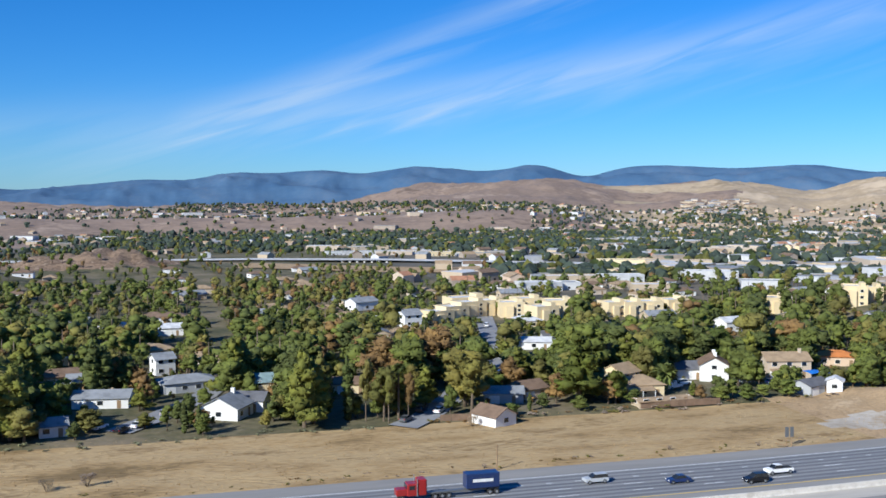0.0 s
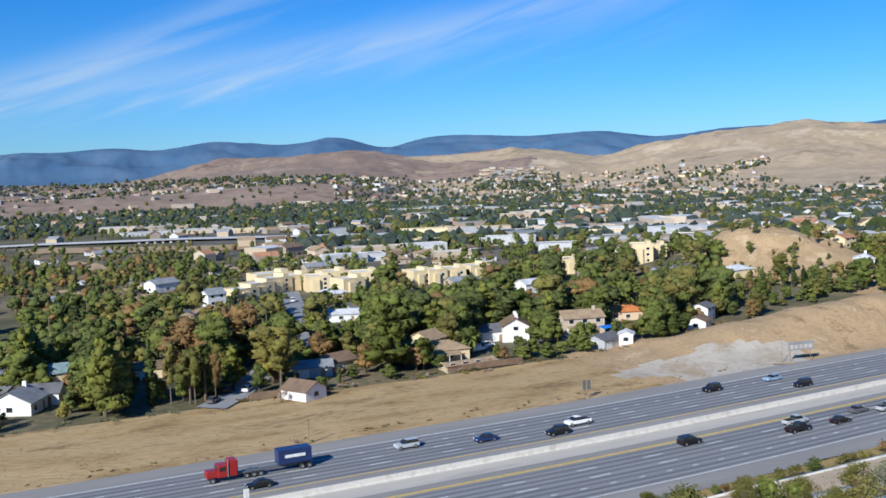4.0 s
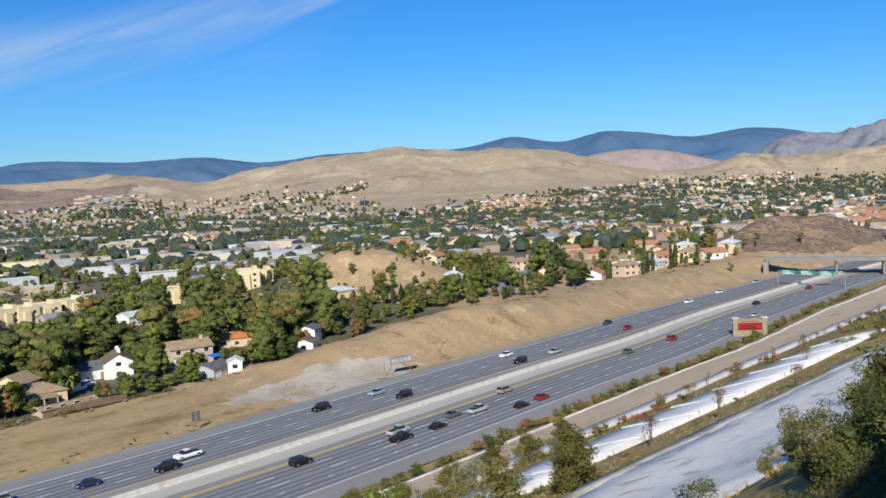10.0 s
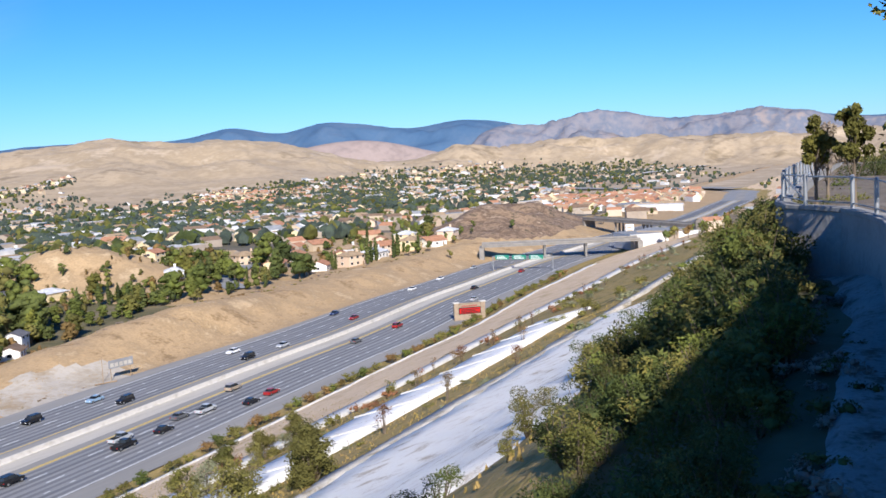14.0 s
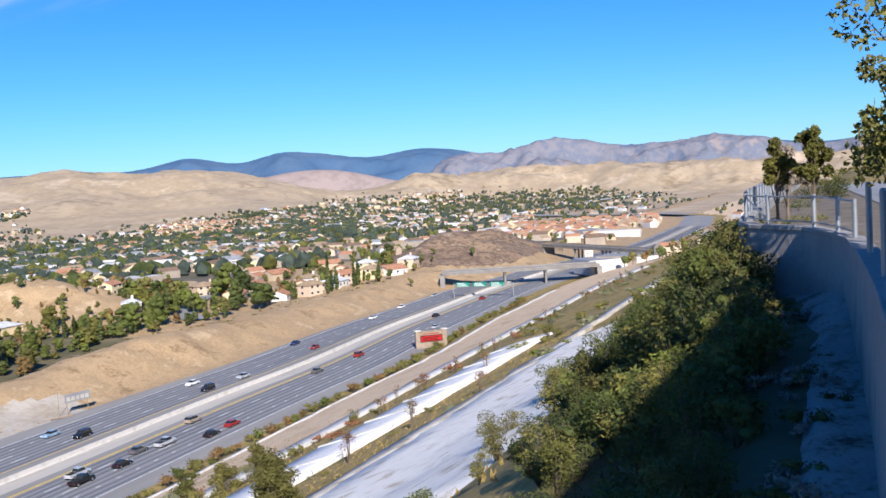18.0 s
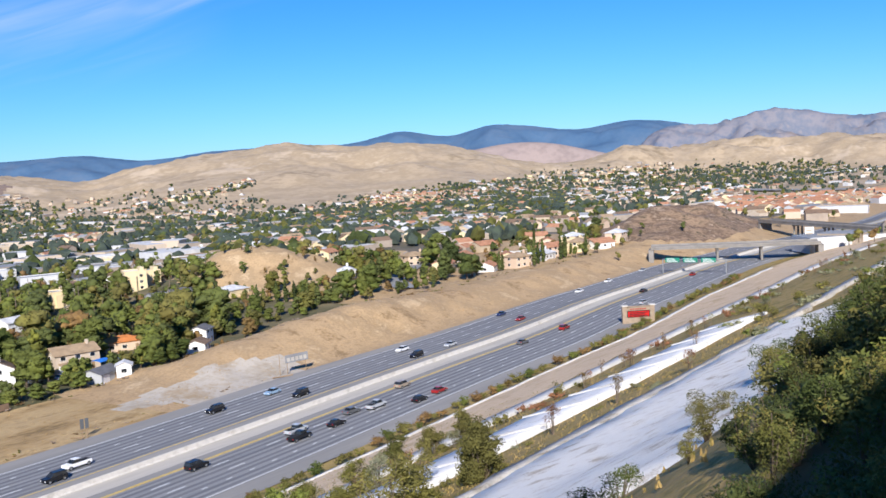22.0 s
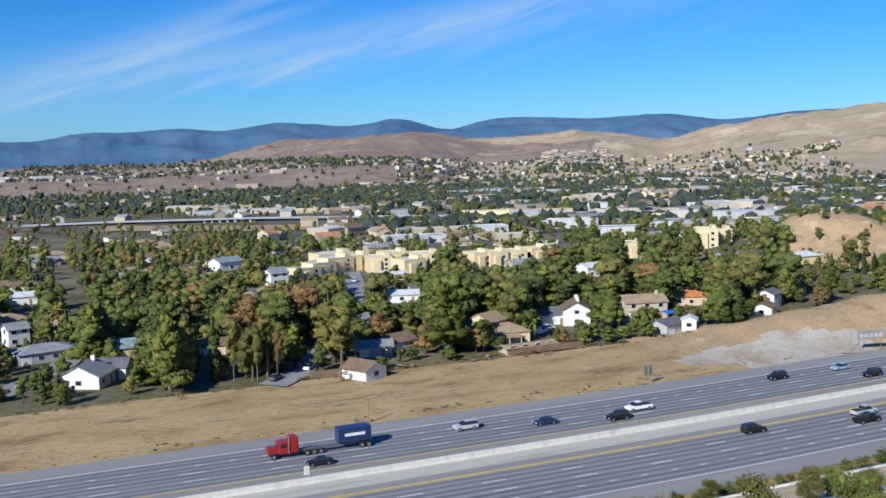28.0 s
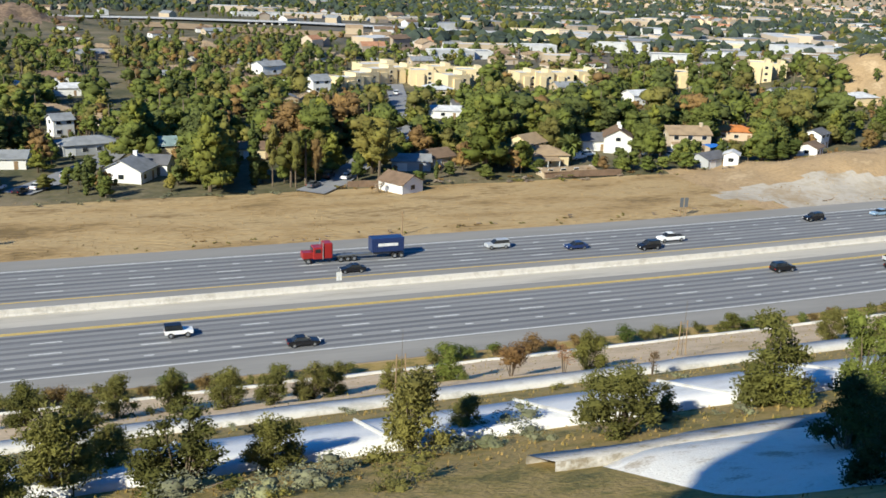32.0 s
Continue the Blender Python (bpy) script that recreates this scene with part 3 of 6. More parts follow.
RANGE_BUMPS = (0.42, 0.16, 0.13, 0.25, 0.54, 0.28, 0.8, 0.56, 0.92, 0.48, 1.03, 0.81, 0.64, 1.18, 0.29, 0.98, 0.9, 0.73, 0.78, 0.91, 0.54, 0.69, 0.83, 0.77, 0.81, 0.74, 1.37, 0.62, 1.38, 1.02, 0.73, 1.15, 0.99, 0.47, 1.27, 0.9, 0.65, 0.68, 1.0, 0.55, 0.36, 0.56, 0.44, 0.4, 0.5, 0.21, 0.79)
HILLS = tuple((-12 + 2.8 * k, h, 2.4) for k, h in enumerate(HILL_BUMPS))
RANGE = tuple((-12 + 2.5 * k, h, 2.2) for k, h in enumerate(RANGE_BUMPS))


def ridged(x, y, s, seed):
    v, amp, f = 0, 1.0, s
    for k in range(5):
        v += amp * (1 - abs(noise.noise((x * f, y * f, seed + k))) * 2)
        amp *= 0.5
        f *= 2.1
    return v / 1.9 - 0.35


def hill_height(a, r, x, y):
    top = 54 + 2700 * math.tan(radians(peaks(a, -0.71, HILLS)))
    wild = smooth01((a - 62) / 6)
    r0 = 1150 + 850 * wild
    t = smooth01((r - r0) / (2600 - r0))
    mesa = (26 + 5 * noise.noise((x * 0.003, y * 0.003, 4))) * smooth01((r - 1330 - 60 * noise.noise((x * 0.006, 0, 2))) / 160) * (1 - smooth01((a - 20) / 6))
    z = max(mesa, 0) * (1 - t) + top * t ** 1.25
    z += (ridged(x, y, 0.0022, 3) - 0.35) * (40 + 30 * wild) * smooth01((r - r0 - 100) / (800 - 400 * wild))
    z += (ridged(x, y, 0.007, 5) - 0.35) * 24 * wild * smooth01((r - r0) / 300) * (1 - 0.8 * smooth01((r - 2250) / 380))
    if r > 2720:
        z -= (r - 2720) * 0.35
    return z + 0.5 - 8 * (1 - smooth01((r - 1000) / 160))


def range_height(a, r, x, y):
    top = 54 + 4300 * math.tan(radians(peaks(a, 0.22, RANGE)))
    t = smooth01((r - 3100) / 1200)
    z = top * t + (ridged(x, y, 0.0024, 9) - 0.35) * 85 * t * (1 - 0.9 * smooth01((r - 3900) / 380))
    if r > 4320:
        z -= (r - 4320) * 0.8
    return z - 25 * (1 - t)


polar("hills", -24, 104, 820, [1000 + 32 * k for k in range(59)] + [2950, 3100], hill_height, [M["hill"], M["hill_brown"]], "dry tan and brown rolling hills beyond the valley", lambda a, r: int(a + 9 * noise.noise((a * 0.15, r * 0.004, 1)) < 27))
BACK = ((54.5, 0.62, 2.2), (57.2, 0.78, 2.2), (59.8, 1.12, 2.4), (62.4, 0.72, 2.2), (65.0, 0.30, 2.0))


def back_height(a, r, x, y):
    top = 54 + 3000 * math.tan(radians(peaks(a, -0.5, BACK)))
    t = smooth01((r - 2700) / 300) * (1 - smooth01((r - 3020) / 200))
    return (top + 20) * t - 20 + (ridged(x, y, 0.003, 12) - 0.35) * 26 * smooth01((r - 2750) / 80) * (1 - smooth01((r - 2930) / 60))


def pale_height(a, r, x, y):
    """Pale broken badlands in front of the range, to the east."""
    top = 54 + 3900 * math.tan(radians(peaks(a, 0.24, RANGE))) * smooth01((a - 63) / 7)
    t = smooth01((r - 2900) / 1000)
    z = top * t ** 1.1 + (ridged(x, y, 0.0028, 15) - 0.3) * 130 * t * (1 - 0.85 * smooth01((r - 3600) / 300))
    return z - 30 * (1 - t) - max(0.0, r - 3920) * 0.9 - 160 * (1 - smooth01((a - 62) / 6))


polar("back_hills", 48, 72, 220, [2700 + 22 * k for k in range(25)], back_height, M["back_hill"], "smooth tan hill, toned lilac for haze, behind the golden ones")
polar("pale_mountains", 62, 106, 420, [2900 + 34 * k for k in range(33)], pale_height, M["hazy_pale_range"], "pale broken tan mountains to the east, with lilac haze colour")
polar("far_mountains", -26, 106, 760, [3100 + 40 * k for k in range(31)] + [4450, 4600], range_height, M["hazy_far_range"], "far mountain range with blue haze in its colour")


# ---- hilltop wall, fence and lot beside the camera ----
WALL_TOP = 52.25
wall = tagged(new("retaining_wall"), "smooth grey concrete retaining wall with coping", "wall", kind="structure")


def wall_run(name, out, inn, z0, z1, material, label, batter=0.0):
    bm = bmesh.new()
    rings = []
    for k, (x, y) in enumerate(WALL):
        a, b = WALL[max(0, k - 1)], WALL[min(len(WALL) - 1, k + 1)]
        d = Vector((b[0] - a[0], b[1] - a[1])).normalized()
        n = Vector((-d.y, d.x))
        ring = [bm.verts.new((x + n.x * o, y + n.y * o, z)) for o, z in ((out + batter, z0), (out, z1), (inn, z1), (inn, z0))]
        rings.append(ring)
    for r, s in zip(rings, rings[1:]):
        for q in range(4):
            bm.faces.new((r[q], s[q], s[(q + 1) % 4], r[(q + 1) % 4]))
    bm.faces.new(rings[0])
    bm.faces.new(rings[-1][::-1])
    bmesh.ops.recalc_face_normals(bm, faces=bm.faces)
    bmesh.ops.bevel(bm, geom=[e for e in bm.edges if abs(e.verts[0].co.z - e.verts[1].co.z) < 0.01], offset=0.012, segments=1, affect="EDGES")
    return part(name, bm, material, wall, label)


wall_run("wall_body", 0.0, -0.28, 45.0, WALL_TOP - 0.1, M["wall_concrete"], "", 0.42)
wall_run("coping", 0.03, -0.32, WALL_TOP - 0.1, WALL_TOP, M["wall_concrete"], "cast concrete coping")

lot_pts = [(x, y - 0.32) for x, y in WALL]
lot = new("lot", mesh("lot", [(x, y, 51.9) for x, y in lot_pts] + [(70, -60, 51.9), (-14, -60, 51.9)], [tuple(range(len(lot_pts) + 2))[::-1]], M["shaded_lot_soil"]))
tagged(lot, "bare brown earth lot behind the wall", "ground", kind="structure")
lot.data.flip_normals()
parking = ribbon("parking", [(8, -9), (25, -7.5), (70, -4)], (-6, 6), 51.93, M["street"], "dark asphalt parking lane", "pavement")


def along_wall(dist):
    for a, b in zip(WALL, WALL[1:]):
        L = math.hypot(b[0] - a[0], b[1] - a[1])
        if dist <= L:
            t = dist / L
            return a[0] + (b[0] - a[0]) * t, a[1] + (b[1] - a[1]) * t
        dist -= L
    return WALL[-1]


fence = thing("fence", "grey galvanised tubular fence posts on the wall", "fence")
post_bm = rod((0, 0, -0.05), (0, 0, 1.0), 0.044, sides=12)
rod((0, 0, 1.0), (0, 0, 1.04), 0.048, 0.025, sides=12, bm=post_bm)
post_me = bpy.data.meshes.new("post")
post_bm.to_mesh(post_me)
post_bm.free()
post_me.materials.append(M["steel"])
tops = []
d = 21.4
while d < 62:
    x, y = along_wall(d)
    ob = new("post", post_me)
    ob.parent = fence
    ob.location = (x, y - 0.14, WALL_TOP)
    ob.scale = (1, 1, 1 if d < 31 else 0.66)
    tops.append((x, y - 0.14))
    d += 3.1 if d < 31 else 1.7
for a, b in zip(tops[4:], tops[5:]):
    for hz in (0.10, 0.63):
        part("rail", rod((*a, WALL_TOP + hz), (*b, WALL_TOP + hz), 0.018, sides=6), M["steel"], fence)
part("brace", rod((*tops[7], WALL_TOP + 0.1), (*tops[8], WALL_TOP + 0.6), 0.02, sides=6), M["steel"], fence)
part("brace", rod((*tops[9], WALL_TOP + 0.6), (*tops[10], WALL_TOP + 0.1), 0.02, sides=6), M["steel"], fence)


# ---- plants ----
def leaf_cloud(rng, centres, n, size, flat=0.5, inner=0.72, slim=0.55):
    """Many small bent leaf clumps round the surfaces of a few lobes (x, y, z, rx, ry, rz)."""
    w = np.array([c[3] * c[4] + c[4] * c[5] for c in centres])
    pick = rng.choice(len(centres), n, p=w / w.sum())
    c = np.array(centres)[pick]
    d = rng.normal(size=(n, 3))
    d /= np.linalg.norm(d, axis=1)[:, None]
    p = c[:, :3] + d * c[:, 3:] * (inner + (1.1 - inner) * rng.random((n, 1)) ** 0.7)
    u = rng.normal(size=(n, 3)) + d * 0.2
    u /= np.linalg.norm(u, axis=1)[:, None]
    v = np.cross(u, d * flat + rng.normal(size=(n, 3)) * 0.5)
    v /= np.linalg.norm(v, axis=1)[:, None] + 1e-6
    s = size * (0.6 + 0.8 * rng.random((n, 1)))
    q = np.cross(u, v)
    vs = np.stack([p - u * s, p - v * s * slim + q * s * 0.15, p + u * s, p + v * s * slim + q * s * 0.15], 1).reshape(-1, 3)
    return vs, [(4 * k, 4 * k + 1, 4 * k + 2, 4 * k + 3) for k in range(n)]


def lump(rng, c, sub=2, rough=0.28, full=0.62):
    """A lobe of foliage: an uneven rounded solid inside the leaf clumps."""
    bm = bmesh.new()
    bmesh.ops.create_icosphere(bm, subdivisions=sub, radius=1)
    o = rng.random(3) * 50
    for v in bm.verts:
        k = full * (1 + rough * 2 * noise.noise((v.co.x * 1.7 + o[0], v.co.y * 1.7 + o[1], v.co.z * 1.7 + o[2])))
        v.co = Vector((c[0] + v.co.x * c[3] * k, c[1] + v.co.y * c[4] * k, c[2] + v.co.z * c[5] * k))
    bm.verts.ensure_lookup_table()
    out = [tuple(v.co) for v in bm.verts], [tuple(v.index for v in f.verts) for f in bm.faces]
    bm.free()
    return out


def join(groups):
    vs, fs = [], []
    for v, f in groups:
        o = len(vs)
        vs += [tuple(map(float, p)) for p in v]
        fs += [tuple(i + o for i in q) for q in f]
    return vs, fs


def stems(rng, pairs, sides=6):
    bm = bmesh.new()
    for a, b, r0, r1 in pairs:
        rod(a, b, r0, r1, sides, bm)
    return bm


def tree_parts(kind, seed):
    """Lobes, limbs and leaf settings of one tree about 10 m high, standing at the origin."""
    rng = np.random.default_rng(seed)
    lobes, limbs = [], []
    if kind == "broad":
        limbs.append(((0, 0, -0.3), (0.1, 0, 4.0), 0.28, 0.18))
        for k in range(14):
            a, r = k * 2.4 + rng.random(), 0.4 + 2.0 * rng.random()
            z = 2.6 + 6.2 * rng.random()
            r *= 1.15 - abs(z - 4.8) * 0.16
            s = 1.0 + 0.75 * rng.random()
            lobes.append((r * math.cos(a), r * math.sin(a), z, s, s, s * 0.85))
            limbs.append(((0.1, 0, 2.6 + rng.random()), (r * math.cos(a) * 0.8, r * math.sin(a) * 0.8, z - 0.4), 0.11, 0.04))
        lobes.append((0, 0, 8.4, 1.2, 1.2, 1.5))
        lobes.append((0, 0, 5.4, 2.1, 2.1, 2.6))
        n, size = 1300, 0.23
    elif kind == "pine":
        limbs.append(((0, 0, -0.3), (0, 0, 9.2), 0.26, 0.06))
        for k in range(13):
            z = 2.2 + 7.2 * k / 12
            w = 2.9 * (1 - (z - 1.2) / 9.6) + 0.45
            a = k * 2.4 + rng.random()
            r = w * (0.25 + 0.45 * rng.random())
            lobes.append((r * math.cos(a), r * math.sin(a), z, w * 0.62, w * 0.62, 0.85 + 0.3 * rng.random()))
            limbs.append(((0, 0, z - 0.6), (r * 1.3 * math.cos(a), r * 1.3 * math.sin(a), z), 0.07, 0.02))
        n, size = 820, 0.25
    elif kind == "cypress":
        limbs.append(((0, 0, -0.3), (0, 0, 6), 0.16, 0.05))
        for k in range(8):
            z = 0.9 + 8.6 * k / 7
            w = 0.95 * math.sin(math.pi * (0.16 + 0.80 * k / 7)) ** 0.7 + 0.12
            lobes.append((0.12 * rng.normal(), 0.12 * rng.normal(), z, w, w, 0.95))
        n, size = 300, 0.22
    elif kind == "gum":
        limbs.append(((0, 0, -0.3), (0.2, 0.1, 7.4), 0.22, 0.07))
        for k in range(10):
            z = 4.2 + 5.4 * rng.random()
            a, r = rng.random() * 6.28, 1.7 * rng.random()
            s = 0.75 + 0.6 * rng.random()
            lobes.append((r * math.cos(a), r * math.sin(a), z, s, s, s * 1.1))
            limbs.append(((0.1, 0, 3 + rng.random() * 2), (r * math.cos(a), r * math.sin(a), z), 0.08, 0.03))
        n, size = 620, 0.21
    return rng, lobes, limbs, n, size


PROTO = {}
KEPT, MOST = {"tree": 0, "shrub": 0}, {"tree": 200, "shrub": 175}
REST = {"tree": {}, "shrub": {}}


def repeat(ob, m):
    """A copy at pose and scale m; past some hundreds the rest are gathered into one joined mesh of their kind."""
    kind = ob.name.split(".")[0]
    KEPT[kind] += 1
    if KEPT[kind] < MOST[kind]:
        c = copy_thing(ob, m)
        c.matrix_basis = m
        return c
    for ch in ob.children:
        REST[kind].setdefault(ch.data.materials[0].name, []).append((ch.data, np.array(m)))


def gather(kind, name, label):
    """Joins all the rest of a kind into one mesh."""
    mats, cos, loops, totals, idx, base = [], [], [], [], [], 0
    arrays = {}
    for q, (mname, items) in enumerate(REST[kind].items()):
        mats.append(bpy.data.materials[mname])
        for me, m in items:
            if me.name not in arrays:
                co, lv, lt = np.empty(len(me.vertices) * 3), np.empty(len(me.loops), dtype=np.int64), np.empty(len(me.polygons), dtype=np.int64)
                me.vertices.foreach_get("co", co)
                me.loops.foreach_get("vertex_index", lv)
                me.polygons.foreach_get("loop_total", lt)
                arrays[me.name] = co.reshape(-1, 3), lv, lt
            co, lv, lt = arrays[me.name]
            cos.append(co @ m[:3, :3].T + m[:3, 3])
            loops.append(lv + base)
            totals.append(lt)
            idx.append(np.full(len(lt), q))
            base += len(co)
    if not cos:
        return
    cos, loops, totals, idx = np.concatenate(cos), np.concatenate(loops), np.concatenate(totals), np.concatenate(idx)
    me = bpy.data.meshes.new(name)
    me.vertices.add(len(cos))
    me.loops.add(len(loops))
    me.polygons.add(len(totals))
    me.vertices.foreach_set("co", cos.ravel())
    me.loops.foreach_set("vertex_index", loops)
    me.polygons.foreach_set("loop_start", np.concatenate(([0], np.cumsum(totals)[:-1])))
    for m in mats:
        me.materials.append(m)
    me.polygons.foreach_set("material_index", idx)
    me.polygons.foreach_set("use_smooth", np.ones(len(totals), dtype=bool))
    me.update(calc_edges=True)
    me.validate()
    tagged(new(name, me), label, kind + "s", kind="stuff")


TREE_LABEL = {"broad": "leafy rounded broadleaf tree", "pine": "tall uneven bright green pine", "cypress": "narrow dark upright cypress", "gum": "loose airy tree with high crown"}
TINT = {"leaf_green": "deep green foliage", "leaf_olive": "olive green foliage", "leaf_dark": "dark green foliage", "leaf_pine": "yellow-green foliage", "leaf_autumn": "brown autumn foliage", "leaf_rust": "rusty red foliage", "leaf_yellow": "yellowing foliage", "leaf_bare": "grey bare twigs"}


def plant(kind, leaf, x, y, h, wide=1.0, seed=None, z=None, group="trees of the suburb", thin=False):
    seed = random.randrange(3) if seed is None else seed
    m = pose(x, y, ground(x, y) if z is None else z, 0, 0, random.uniform(0, 360)) @ Matrix.Diagonal((h / 10 * wide, h / 10 * wide, h / 10, 1))
    key = (kind, leaf, seed, thin)
    if key in PROTO:
        return repeat(PROTO[key], m)
    rng, lobes, limbs, n, size = tree_parts(kind, seed + 11)
    if thin:
        lobes = sorted(lobes, key=lambda c: -c[3])[:9 - 3 * int(thin)]
        n, size = 170 if int(thin) == 1 else 70, size * (1.15 + 0.35 * int(thin))
        limbs = limbs[:4]
    ob = thing("tree", TREE_LABEL[kind] + " with " + TINT[leaf], "tree", group=group)
    part("trunk", stems(rng, limbs), M["bark"], ob)
    groups = [lump(rng, c, 2 if not thin else 1, 0.55, 0.80) for c in lobes] + [leaf_cloud(rng, lobes, n, size, inner=0.72)]
    part("crown", mesh("crown", *join(groups), M[leaf], None, True), None, ob)
    ob.matrix_basis = m
    PROTO[key] = ob
    return ob


def shrub(kind, leaf, x, y, h, wide=1.0, seed=None, z=None, label="", group="shrubs on the slope", turn=None, thin=False):
    """A shrub about 2 m high: kinds round (dense), open (sprays of twigs), low (spreading), grand (tall and feathery)."""
    seed = random.randrange(3) if seed is None else seed
    m = pose(x, y, (ground(x, y) if z is None else z) - 0.05, 0, 0, random.uniform(0, 360) if turn is None else turn) @ Matrix.Diagonal((h / 2 * wide, h / 2 * wide, h / 2, 1))
    key = (kind, leaf, seed, label, thin)
    if key in PROTO:
        return repeat(PROTO[key], m)
    rng = np.random.default_rng(seed + 40)
    lobes, limbs = [], []
    many = {"round": 11, "open": 13, "low": 8, "sapling": 7, "grand": 24}[kind]
    for k in range(many):
        a, r = rng.random() * 6.28, rng.random() ** 0.6
        if kind == "round":
            z_, s = 0.55 + 0.95 * rng.random(), 0.38 + 0.22 * rng.random()
            r *= 0.62
        elif kind == "grand":
            z_, s = 0.18 + 1.55 * rng.random() ** 1.25, 0.20 + 0.16 * rng.random()
            r *= 0.92 - 0.38 * z_
        elif kind == "open":
            z_, s = 0.5 + 1.4 * rng.random(), 0.24 + 0.22 * rng.random()
            r *= 0.35 + 0.3 * z_
        elif kind == "sapling":
            z_, s = 0.75 + 1.1 * rng.random(), 0.18 + 0.12 * rng.random()
            r *= 0.30
        else:
            z_, s = 0.30 + 0.5 * rng.random(), 0.40 + 0.2 * rng.random()
            r *= 1.1
        lobes.append((r * math.cos(a), r * math.sin(a), z_, s, s, s * 0.8))
        limbs.append(((0.05 * math.cos(a), 0.05 * math.sin(a), -0.1), (r * math.cos(a), r * math.sin(a), z_ + s * 0.5), 0.026, 0.008))
    n, size = {"round": (1350, 0.062), "open": (1300, 0.055), "low": (900, 0.065), "sapling": (420, 0.05), "grand": (6000, 0.042)}[kind]
    if thin:
        n, size, limbs = n // 5, size * 1.9, limbs[:5]
    ob = thing("shrub", label or {"round": "dense rounded green shrub on the slope", "open": "open twiggy shrub with small leaves", "low": "low spreading grey-green ground shrub", "grand": "tall feathery olive shrub on the slope", "sapling": "young slender sapling with sparse reddish leaves"}[kind], "shrub", group=group)
    part("woody_base", stems(rng, limbs, 5), M["bark"], ob)
    groups = [lump(rng, (c[0], c[1], c[2], c[3] * 0.8, c[4] * 0.8, c[5] * 0.8), 1) for c in lobes] if kind in ("round", "low", "grand") else []
    part("foliage", mesh("foliage", *join(groups + [leaf_cloud(rng, lobes, n, size, 0.5, 0.35 if kind == "grand" else 0.6, 0.4)]), M[leaf]), None, ob)
    ob.matrix_basis = m
    PROTO[key] = ob
    return ob


def palm(x, y, h, crown=2.2):
    ob = thing("palm_tree", "fan palm with a shaggy skirt of fronds", "palm tree", x, y, ground(x, y), group="palms")
    part("trunk", rod((0, 0, -0.3), (0.1, 0, h), 0.3, 0.2), M["bark"], ob)
    rng = np.random.default_rng(int(h * 10))
    vs, fs = [], []
    for k in range(46):
        a, e = rng.random() * 6.28, -0.9 + 2.2 * rng.random()
        d = Vector((math.cos(a) * math.cos(e), math.sin(a) * math.cos(e), math.sin(e)))
        side = d.cross(Vector((0, 0, 1))).normalized() * crown * 0.17
        o = Vector((0.1, 0, h))
        k0 = len(vs)
        drop = Vector((0, 0, -0.25 * crown))
        vs += [tuple(o), tuple(o + d * crown * 0.6 + side), tuple(o + d * crown + drop), tuple(o + d * crown * 0.6 - side)]
        fs.append((k0, k0 + 1, k0 + 2, k0 + 3))
    part("crown", mesh("crown", vs, fs, M["leaf_palm"]), None, ob)
    return ob


